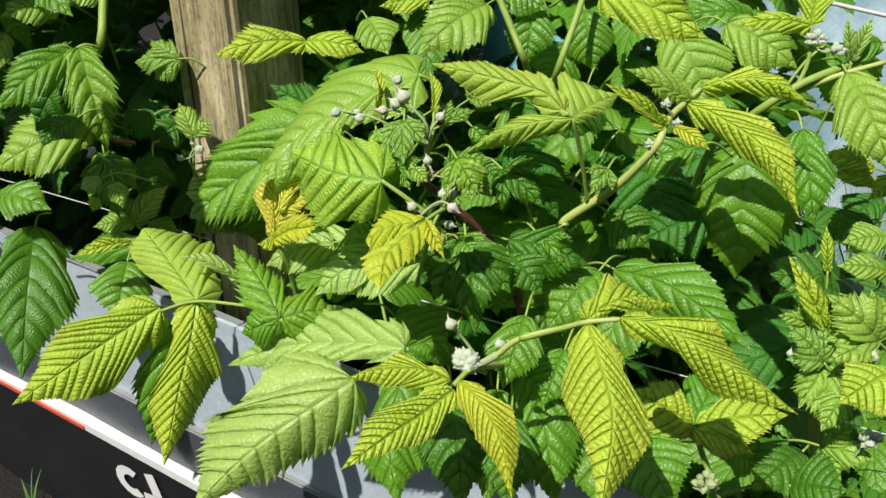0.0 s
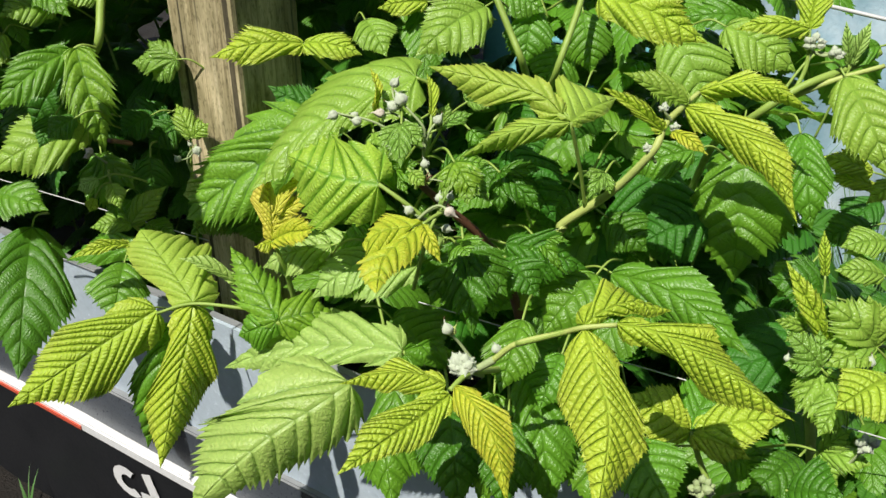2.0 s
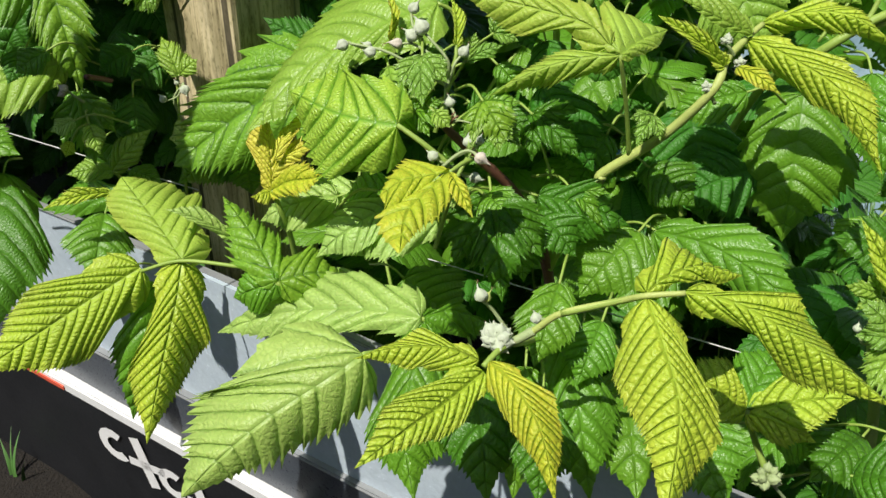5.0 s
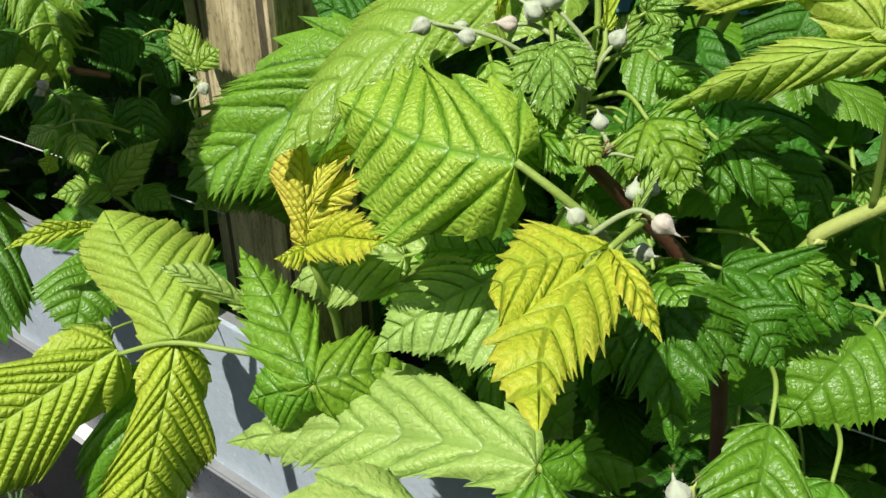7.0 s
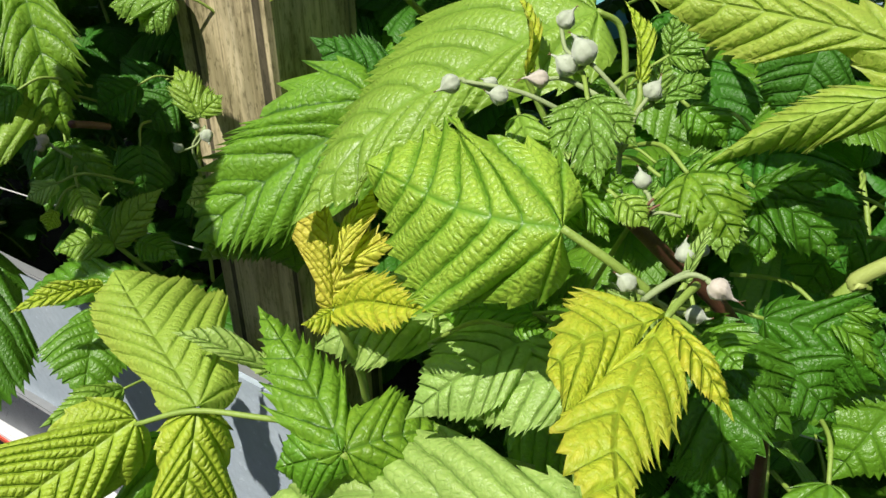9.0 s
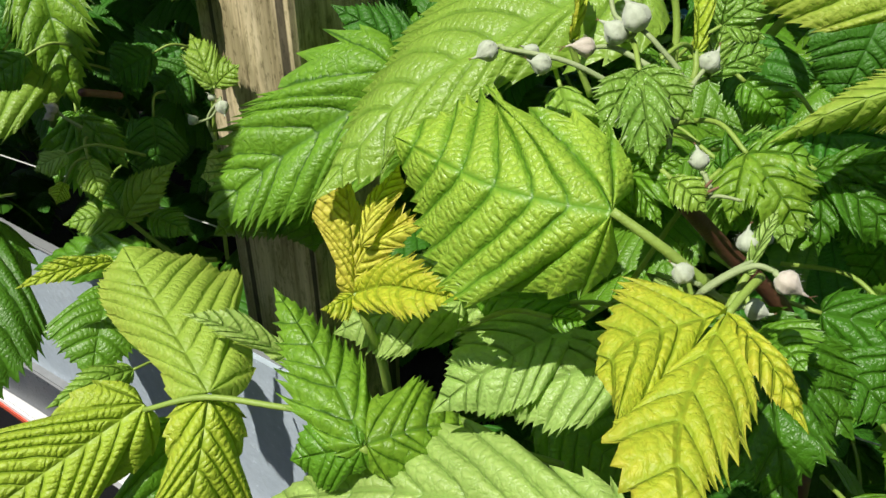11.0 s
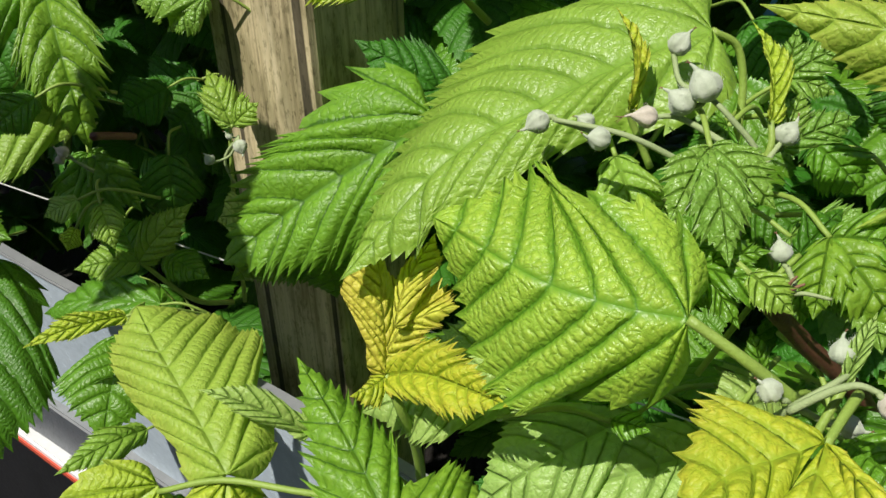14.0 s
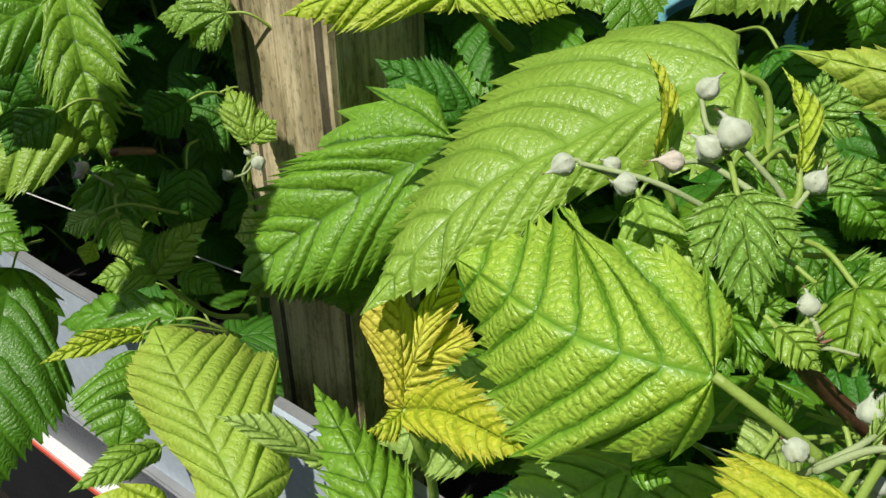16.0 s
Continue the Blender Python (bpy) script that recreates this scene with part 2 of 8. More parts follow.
def wood_material():
    m, t, p = material("weathered_wood")
    c = obj_coord(t)
    mp = t.nodes.new("ShaderNodeMapping")
    mp.inputs["Scale"].default_value = (1, 1, 0.05)
    t.links.new(c, mp.inputs[0])
    grain = noise_tex(t, mp.outputs[0], 260, 6, 0.65)
    band = noise_tex(t, mp.outputs[0], 45, 3)
    mp3 = t.nodes.new("ShaderNodeMapping")
    mp3.inputs["Scale"].default_value = (1, 1, 0.35)
    t.links.new(c, mp3.inputs[0])
    blotch = noise_tex(t, mp3.outputs[0], 38, 5, 0.65)
    col = ramp(t, grain, [(0.26, (0.28, 0.225, 0.125)), (0.44, (0.60, 0.51, 0.31)), (0.72, (0.80, 0.70, 0.47))])
    col = mix_colour(t, 0.6, col, mix_colour(t, band, (0.55, 0.55, 0.52), (1.3, 1.25, 1.15)), "MULTIPLY")
    dark = ramp(t, blotch, [(0.44, (1, 1, 1)), (0.55, (0.26, 0.27, 0.18))])
    col = mix_colour(t, 0.55, col, dark, "MULTIPLY")
    mp2 = t.nodes.new("ShaderNodeMapping")
    mp2.inputs["Scale"].default_value = (1, 1, 0.010)
    t.links.new(c, mp2.inputs[0])
    crack = ramp(t, noise_tex(t, mp2.outputs[0], 75, 2, 0.5), [(0.40, (0.03, 0.028, 0.022)), (0.42, (1, 1, 1))])
    col = mix_colour(t, 0.85, col, crack, "MULTIPLY")
    speck = ramp(t, noise_tex(t, mp3.outputs[0], 420, 3, 0.7), [(0.54, (1, 1, 1)), (0.62, (0.30, 0.30, 0.22))])
    col = mix_colour(t, math_node(t, "MULTIPLY", blotch, 1.1), col, mix_colour(t, 1.0, col, speck, "MULTIPLY"))
    line = ramp(t, noise_tex(t, mp2.outputs[0], 330, 3, 0.6), [(0.36, (0.25, 0.22, 0.16)), (0.43, (1, 1, 1))])
    col = mix_colour(t, 0.4, col, line, "MULTIPLY")
    t.links.new(col, p.inputs["Base Color"])
    p.inputs["Roughness"].default_value = 0.85
    b = t.nodes.new("ShaderNodeBump")
    b.inputs["Strength"].default_value, b.inputs["Distance"].default_value = 0.6, 0.0007
    t.links.new(math_node(t, "ADD", grain, band), b.inputs["Height"])
    t.links.new(b.outputs[0], p.inputs["Normal"])
    return m


for felt in (BUD, BUD_PINK):
    felt.node_tree.nodes["Principled BSDF"].inputs["Sheen Weight"].default_value = 0.35
WOOD = wood_material()


def tarp_material():
    m, t, p = material("pale_blue_sheet")
    c = obj_coord(t)
    big, fine = noise_tex(t, c, 7, 5), noise_tex(t, c, 160, 3)
    col = ramp(t, big, [(0.3, (0.13, 0.27, 0.33)), (0.5, (0.30, 0.43, 0.50)), (0.72, (0.54, 0.63, 0.68))])
    col = mix_colour(t, 0.3, col, mix_colour(t, fine, (0.6, 0.6, 0.6), (1.3, 1.3, 1.3)), "MULTIPLY")
    t.links.new(col, p.inputs["Base Color"])
    p.inputs["Roughness"].default_value = 0.35
    b = t.nodes.new("ShaderNodeBump")
    b.inputs["Strength"].default_value, b.inputs["Distance"].default_value = 0.6, 0.006
    t.links.new(math_node(t, "ADD", big, math_node(t, "MULTIPLY", fine, 0.2)), b.inputs["Height"])
    t.links.new(b.outputs[0], p.inputs["Normal"])
    return m


TARP = tarp_material()
TURQUOISE = plain("turquoise_plastic", (0.10, 0.38, 0.46), (0.22, 0.52, 0.58), 14, 0.4)

# ---- shape helpers ----
ORIGIN = {}


def uv_layers(me, uvs, metric):
    """Two maps: along and across the veins, and flat places in metres."""
    idx = np.empty(len(me.loops), dtype=np.int32)
    me.loops.foreach_get("vertex_index", idx)
    for name, data in (("UVMap", uvs), ("Metric", metric)):
        layer = me.uv_layers.new(name=name)
        layer.data.foreach_set("uv", np.asarray(data, dtype=np.float32)[idx].ravel())


def link(name, verts, faces, mat, parent=None, origin=None, uvs=None, smooth=True, label="", metric=None):
    """One mesh object from world-space vertices, its origin at the given place, under a parent."""
    o = Vector(origin if origin is not None else verts[0])
    me = bpy.data.meshes.new(name)
    me.from_pydata([tuple(Vector(v) - o) for v in verts], [], faces)
    if uvs is not None:
        uv_layers(me, uvs, metric)
    me.materials.append(mat)
    if smooth:
        me.polygons.foreach_set("use_smooth", [True] * len(me.polygons))
    me.update()
    ob = new(name, me)
    ORIGIN[ob.name] = o
    if parent is not None:
        ob.parent = parent
        ob.location = o - ORIGIN[parent.name]
    else:
        ob.location = o
    if label:
        tagged(ob, label)
    return ob


def thing(name, at, label, category, group="", kind=""):
    ob = new(name)
    ob.empty_display_size = 0.05
    ob.location = at
    ORIGIN[ob.name] = Vector(at)
    return tagged(ob, label, category, group, kind)


def spline(points, steps=6):
    """Catmull-Rom through points (x, y, z)."""
    p = [Vector(q) for q in points]
    if len(p) == 2:
        return [p[0].lerp(p[1], k / steps) for k in range(steps + 1)]
    p = [2 * p[0] - p[1]] + p + [2 * p[-1] - p[-2]]
    out = []
    for i in range(1, len(p) - 2):
        a, b, c, d = p[i - 1:i + 3]
        for k in range(steps):
            u = k / steps
            out.append(0.5 * (2 * b + (c - a) * u + (2 * a - 5 * b + 4 * c - d) * u * u + (3 * b - a - 3 * c + d) * u ** 3))
    out.append(p[-2])
    return out


def tube_mesh(points, r0, r1, sides=8, steps=6):
    pts = spline(points, steps)
    verts, faces = [], []
    side = None
    for i, q in enumerate(pts):
        d = (pts[min(i + 1, len(pts) - 1)] - pts[max(i - 1, 0)]).normalized()
        if side is None:
            side = d.orthogonal().normalized()
        side = (side - d * side.dot(d)).normalized()
        up = d.cross(side)
        r = r0 + (r1 - r0) * i / (len(pts) - 1)
        for k in range(sides):
            a = 2 * math.pi * k / sides
            verts.append(q + (side * math.cos(a) + up * math.sin(a)) * r)
    n = len(pts)
    for i in range(n - 1):
        for k in range(sides):
            a, b = i * sides + k, i * sides + (k + 1) % sides
            faces.append((a, b, b + sides, a + sides))
    faces.append(tuple(range(sides))[::-1])
    faces.append(tuple(range((n - 1) * sides, n * sides)))
    return verts, faces


def stalk(name, parent, points, r0, r1, mat, label=""):
    v, f = tube_mesh(points, r0, r1)
    return link(name, v, f, mat, parent, points[0], label=label)


TEETH = (0.30, 0.42, 0.62, 0.86, 0.38, 0.55, 0.75, 1.0)


def outline(e, blunt=0.0):
    """Half width of an ovate, long-pointed leaf at e from base (0) to tip (1)."""
    if not 0 < e < 1:
        return 0.0
    taper = (1 - e) ** max(0.0, 0.30 * (1 - blunt))
    return math.sin(math.pi * e ** (0.74 + 0.3 * blunt)) ** max(0.6, 0.78 - 0.2 * blunt) * taper / (0.86 + 0.14 * min(1, blunt))


def blade(length, width, arch=0.12, fold=0.25, curl=0.4, veins=8, teeth=1.0, pleat=1.0, wave=0.09, seed=0, cols=9, step=1, blunt=0.0):
    """A toothed leaf blade along +x, its upper side to +z: vertices, faces, uv. Rows follow the side veins, which leave
    the midrib evenly and run forward to the margin; two short cells round off the base."""
    rnd = random.Random(seed)
    saw = TEETH[step - 1::step]
    per = len(saw)
    ph = [rnd.uniform(0, 6.28) for _ in range(4)]
    verts, uvs, faces = [], [], []
    half = width / 2
    bend = rnd.uniform(-0.09, 0.09)
    twist = rnd.uniform(-0.45, 0.45)
    lift = (rnd.uniform(0.6, 1.5), rnd.uniform(0.6, 1.5))
    slant = min(0.46, 1.35 * half / length)
    grid = np.linspace(0, 1, 801)
    foot_of = np.maximum.accumulate(np.array([e - slant * outline(e, blunt) for e in grid]))
    first = float(grid[np.searchsorted(foot_of, 1e-4)])
    basal = 2
    cells = veins + basal
    jag = [rnd.uniform(0.5, 1.4) for _ in range(cells * 2 + 4)]
    depth = 0.17 * teeth * min(1.0, 0.5 * length / width + 0.25)
    rows = cells * per
    for i in range(rows + 1):
        c = i / per
        f = (i % per) / per
        if c < basal:
            e, s = first * (c / basal) ** 0.85, 0.0
        else:
            s = (c - basal) / veins
            e = float(np.interp(s, foot_of, grid)) if s < 1 else 1.0
        hw = outline(e, blunt)
        for j in range(-cols, cols + 1):
            v = j / cols
            av, sd = abs(v), (1 if v >= 0 else -1)
            k = saw[(i - 1) % per] * jag[(i // per) * 2 + (0 if sd > 0 else 1)]
            reach = depth * (k - 0.5) * av ** 4 * min(1, 6 * hw)
            x = (s + (e - s) * av ** 1.12) * length + reach * half * 0.8
            y = sd * half * (hw * av ** 0.95 + reach * 0.75)
            rise = math.sin(math.pi * f) ** 0.62 - 0.5
            calm = 0.45 if c < basal else 1.0
            h = calm * pleat * 0.0080 * width ** 0.5 * 0.34 * rise * math.sin(math.pi * min(1, av * 0.80 + 0.06)) * min(1, hw * 1.5) * 1.6
            z = h + half * hw * (fold * av - curl * av * av) * lift[0 if sd > 0 else 1]
            z += wave * half * math.sin(7 * e + ph[0] + sd * ph[1]) * av ** 1.6 * min(1, 3 * hw)
            z += 0.5 * wave * half * math.sin(19 * e + ph[2] + sd) * av ** 3
            q = min(1.05, max(0, x / length))
            turn = twist * (q - 0.45)
            y, z = y * math.cos(turn) - z * math.sin(turn), y * math.sin(turn) + z * math.cos(turn)
            z += arch * length * 4 * q * (1 - q)
            y += bend * length * q * q
            verts.append((x, y, z))
            uvs.append((c, v))
    n = 2 * cols + 1
    for i in range(rows):
        for j in range(n - 1):
            a = i * n + j
            faces.append((a, a + n, a + n + 1, a + 1))
    return verts, faces, uvs


SEED = [10]


def rib_curve(points, n=60):
    """A smooth rib through its points: places and directions at even steps of its length."""
    p = np.array([tuple(q) for q in spline(points, 16)])
    d = np.concatenate(([0], np.cumsum(np.linalg.norm(np.diff(p, axis=0), axis=1))))
    u = np.linspace(0, d[-1], n + 1)
    q = np.stack([np.interp(u, d, p[:, k]) for k in range(3)], 1)
    t = np.gradient(q, axis=0)
    t /= np.linalg.norm(t, axis=1)[:, None]
    return q, t, d[-1]


class Half:
    """One side of a blade: how far its side veins run, along and across the rib."""

    def __init__(self, q, t, length, target, normal, blunt, base, sinus=None):
        n = len(q) - 1
        target = np.array(target, float)
        self.sinus = sinus
        axis = q[-1] - q[0]
        if sinus is None:
            along = float((target - q[0]) @ axis) / float(axis @ axis)
            k = int(np.clip(round(np.clip(along, 0.05, 0.9) * n), 0, n))
            lateral = np.linalg.norm(target - q[k])
            self.foot = float(np.clip(along - 1.75 * lateral / length, 0.08, 0.60))
        else:
            self.foot = sinus
        k = int(round(self.foot * n))
        w = target - q[k]
        b = np.cross(normal[k], t[k])
        self.w = (float(w @ t[k]), float(w @ b), float(w @ normal[k]))
        self.size = float(np.linalg.norm(w))
        self.blunt, self.base = blunt, base
        self.end = target

    def scale(self, s):
        if self.sinus is not None and s <= self.foot:
            return 1.0
        u = max(0.0, (1 - s) / (1 - self.foot))
        if s >= self.foot:
            swell = 1 + (0.25 if self.sinus is not None else 0.22) * math.sin(math.pi * u) * (u < 1)
            return u ** ((0.82 if self.sinus is not None else 1.0) - 0.36 * self.blunt) * swell
        return self.base + (1 - self.base) * math.sin(0.5 * math.pi * s / self.foot)


def lamina_mesh(rib, side_a, side_b, veins=8, relief=1.0, teeth=1.0, blunt=0.0, bulge=0.27, wave=0.07, seed=0, face=(0, -0.45, 0.9), cols=10, sinus_a=None, sinus_b=None, base=0.62, fan_turn=1.15):
    """A toothed blade hung on its rib, reaching the two given places of its margin. Rows follow the side veins, which end in
    the larger teeth; tissue swells between the veins. A side with a sinus is joined to the next lobe up to that place."""
    rnd = random.Random(seed)
    q, t, length = rib_curve(rib)
    n = len(q) - 1
    a, b = np.array(side_a, float), np.array(side_b, float)
    up = np.cross(q[-1] - q[0], a - b)
    up /= np.linalg.norm(up)
    if up @ np.array(face) < 0:
        up = -up
    normal = up[None, :] - t * (t @ up)[:, None]
    normal /= np.linalg.norm(normal, axis=1)[:, None]
    if np.cross(normal[n // 2], t[n // 2]) @ (a - b) < 0:
        a, b, sinus_a, sinus_b = b, a, sinus_b, sinus_a
    halves = {1: Half(q, t, length, a, normal, blunt, base, sinus_a), -1: Half(q, t, length, b, normal, blunt, base, sinus_b)}
    basal = 2
    per = 8
    cells = veins + basal
    rows = cells * per
    jag = [rnd.uniform(0.65, 1.25) for _ in range(cells * 2 + 4)]
    ph = [rnd.uniform(0, 6.28) for _ in range(4)]
    shift = [0.0] + [rnd.uniform(-0.22, 0.22) / veins for _ in range(veins - 1)] + [0.0]
    spacing = length / veins
    verts, uvs, flat, faces = [], [], [], []
    for i in range(rows + 1):
        c = i / per
        cell = min(int(c), cells - 1)
        f = c - cell
        fan = max(0.0, 1 - c / basal)
        s = max(0.0, (c - basal) / veins)
        if c >= basal:
            m = min(int(s * veins), veins - 1)
            g = s * veins - m
            s += shift[m] * (1 - g) + shift[m + 1] * g
        x = min(s * n, n - 1e-6)
        k, fr = int(x), x - int(x)
        o, tt, nn = (v[k] * (1 - fr) + v[k + 1] * fr for v in (q, t, normal))
        bb = np.cross(nn, tt)
        for j in range(-cols, cols + 1):
            v = j / cols
            av, sd = abs(v), (1 if v >= 0 else -1)
            h = halves[sd]
            joined = h.sinus is not None and s <= h.foot + 1e-6
            run = h.scale(s)
            if joined:
                way = (h.end - q[0]) * (s / h.foot) ** 0.9 + q[0] - o
                wt, wb, wn = float(way @ tt), float(way @ bb), float(way @ nn)
            else:
                wt, wb, wn = (run * e for e in h.w)
                wt *= 0.55 + 0.45 * min(1.0, (1 - s) / (1 - h.foot))
            if fan and not joined:
                turn = fan * fan_turn
                r = math.hypot(wt, wb)
                ang = math.atan2(abs(wb), wt) + turn
                r *= 1 - (1.08 - 0.45 * h.base) * fan
                wt, wb = r * math.cos(ang), sd * r * math.sin(ang)
            tooth = 0.0
            if not joined:
                tooth = TEETH[(i - 1) % per] * jag[cell * 2 + (sd > 0)] - 0.55
                tooth *= 0.25 * teeth * av ** 5 * (0.45 if fan > 0.5 else 1.0) * min(1.0, 0.25 + 2.2 * (1 - s))
            long_ = math.hypot(wt, wb)
            tooth *= min(1.0, 1.7 * spacing / max(long_, 1e-5))
            fore, side = av ** 1.18, av ** 0.96
            swell = math.sin(math.pi * f) ** 0.62 - 0.5
            lift = relief * 0.19 * spacing * swell * math.sin(math.pi * min(1.0, av * 0.86 + 0.05)) ** 0.7 * min(1.0, 3.2 * run * (1 - 0.7 * fan))
            z = wn * av + bulge * long_ * (av - av * av) * 1.4 + lift
            z += wave * h.size * run * (math.sin(6 * s + ph[0] + sd * ph[1]) * av ** 2 + 0.5 * math.sin(17 * s + ph[2] + sd) * av ** 4)
            p = o + tt * (wt * fore * (1 + tooth * 0.9) + 0.25 * tooth * long_) + bb * wb * side * (1 + tooth) + nn * z
            p = p + np.array(noise.noise_vector(Vector(p) * 95)) * 0.035 * spacing * min(1.0, 4 * av * run)
            verts.append(tuple(p))
            uvs.append((c, v * (0.55 if h.sinus is not None and joined else 1.0)))
            flat.append((s * length + wt * fore, wb * side))
    w = 2 * cols + 1
    for i in range(rows):
        for j in range(w - 1):
            e = i * w + j
            faces.append((e, e + w, e + w + 1, e + 1))
    return verts, faces, uvs, flat


def lamina(parent, rib, side_a, side_b, style, name="leaflet", **shape):
    """One blade along a rib, as wide as the two places of its margin."""
    SEED[0] += 1
    v, f, uv, flat = lamina_mesh(rib, side_a, side_b, seed=SEED[0], **shape)
    return link(name, v, f, LEAF[style], parent, rib[0], uv, metric=flat)


def lobed(parent, lobes, style, name="leaflet", **shape):
    """A leaf of several lobes grown together: each has its rib and its two sides, a side being a place and, where it meets the next lobe, the share of its rib at which they part."""
    SEED[0] += 1
    verts, faces, uvs, flats = [], [], [], []
    for k, (rib, (side_a, sinus_a), (side_b, sinus_b), veins) in enumerate(lobes):
        v, f, uv, flat = lamina_mesh(rib, side_a, side_b, veins=veins, seed=SEED[0] * 7 + k, sinus_a=sinus_a, sinus_b=sinus_b, **shape)
        faces += [tuple(i + len(verts) for i in q) for q in f]
        verts += v
        uvs += uv
        flats += [(x + 0.3 * k, y) for x, y in flat]
    return link(name, verts, faces, LEAF[style], parent, lobes[0][0][0], uvs, metric=flats)


def leaflet(parent, base, tip, width, normal, style, arch=0.12, fold=0.25, curl=0.4, veins=7, teeth=1.0, pleat=1.0, wave=0.09, blunt=0.0, name="leaflet"):
    """One blade from its base to its tip, facing the normal, arched along its rib and folded along it."""
    b, e = Vector(base), Vector(tip)
    x = e - b
    z = Vector(normal)
    z = (z - x.normalized() * z.dot(x.normalized())).normalized()
    y = z.cross(x).normalized()
    rib = [b, b + x * 0.33 + z * x.length * arch * 0.89, b + x * 0.67 + z * x.length * arch * 0.89, e]
    rnd = random.Random(SEED[0])
    sides = []
    for sign in (1, -1):
        half = 0.5 * width * rnd.uniform(0.9, 1.1)
        sides.append(b + x * rnd.uniform(0.42, 0.52) + z * (x.length * arch + half * (fold - curl) * rnd.uniform(0.6, 1.5)) + y * sign * half)
    return lamina(parent, [tuple(q) for q in rib], sides[0], sides[1], style, name, veins=veins, relief=0.8 * min(1.5, pleat), teeth=0.75 + 0.55 * teeth, blunt=blunt, wave=wave, bulge=0.3 + 0.2 * curl, face=tuple(z), cols=7)


def leaf(plant, points, r=0.0011, mat=None):
    """A leaf of a plant: its stalk, which carries the leaflets."""
    return stalk("leaf", plant, points, r * 1.25, r, mat or STEM)


def bud_mesh(at, axis, size, tip=1.0, squash=1.0):
    """A closed bud: a ribbed ovoid of five sepals that meet in a drawn-out point."""
    ax = Vector(axis).normalized()
    sx = ax.orthogonal().normalized()
    sy = ax.cross(sx)
    rings, sides = 13, 25
    verts, faces = [], []
    for i in range(rings + 1):
        u = i / rings
        r = 0.5 * size * max(0.0, math.sin(math.pi * (0.04 + 0.90 * u) ** 0.80)) ** 0.75
        if u > 0.72:
            k = (u - 0.72) / 0.28
            r *= (1 - k) ** 0.5 * 0.75 + 0.25
        h = size * squash * u + size * 0.12 * tip * max(0, (u - 0.72) / 0.28) ** 1.5
        for k in range(sides):
            a = 2 * math.pi * k / sides
            rr = r * (1 - 0.24 * (1 - abs(math.sin(2.5 * a))) ** 3 * math.sin(math.pi * u) + 0.12 * noise.noise(Vector((math.cos(a) * 2.4, math.sin(a) * 2.4, u * 4 + at[0] * 900))))
            verts.append(Vector(at) + ax * h + (sx * math.cos(a) + sy * math.sin(a)) * rr)
    for i in range(rings):
        for k in range(sides):
            a, b = i * sides + k, i * sides + (k + 1) % sides
            faces.append((a, b, b + sides, a + sides))
    faces.append(tuple(range(sides))[::-1])
    faces.append(tuple(range(rings * sides, (rings + 1) * sides)))
    return verts, faces, Vector(at) + ax * (size * squash + size * 0.12 * tip), ax


def bud(truss, at, axis, size, mat=None, tip=0.6):
    """A bud whose foot sits at the given place, with thin dry sepal tips."""
    size *= 0.86
    v, f, end, ax = bud_mesh(at, axis, size, tip, 1.0 if tip > 0.4 else 1.12)
    rnd = random.Random(int(abs(at[0]) * 1e6) % 9973)
    core = Vector(at) + ax * size * 0.45
    for _ in range(70):
        q = v[rnd.randrange(25, 25 * 12)]
        d = ((q - core).normalized() * 0.55 + ax * 0.8 + Vector([rnd.uniform(-0.35, 0.35) for _ in range(3)])).normalized()
        w = d.orthogonal().normalized() * size * 0.005
        w2 = d.cross(w)
        n = len(v)
        v += [q + w, q - w * 0.5 + w2, q - w * 0.5 - w2, q + d * size * rnd.uniform(0.14, 0.32)]
        f += [(n, n + 1, n + 3), (n + 1, n + 2, n + 3), (n + 2, n, n + 3)]
    side = ax.orthogonal().normalized()
    lean = Matrix.Rotation(rnd.uniform(0, 6.28), 3, ax) @ side
    nose = end + (ax + lean * 0.45) * size * 0.24 * min(1.0, tip + 0.2)
    tv, tf = tube_mesh([end - ax * size * 0.30, end, nose], size * 0.12, size * 0.03, 8, 4)
    f += [tuple(i + len(v) for i in q) for q in tf]
    v += tv
    felt = len(f)
    for k in range(3):
        d = (ax * 0.8 + lean * 0.6 + (Matrix.Rotation(2.1 * k + 0.4, 3, ax) @ side) * 0.45).normalized()
        tv, tf = tube_mesh([nose - ax * size * 0.06, nose + ax * size * 0.03, nose + d * size * 0.26 * tip], size * 0.032, size * 0.010, 5, 3)
        f += [tuple(i + len(v) for i in q) for q in tf]
        v += tv
    ob = link("bud", v, f, mat or BUD, truss, at)
    ob.data.materials.append(SEPAL_TIP)
    ob.data.polygons.foreach_set("material_index", [0] * felt + [1] * (len(f) - felt))
    return ob

# ---- ground, bed edging, post, wire, sheet ----
SOIL_LEVEL = -0.06


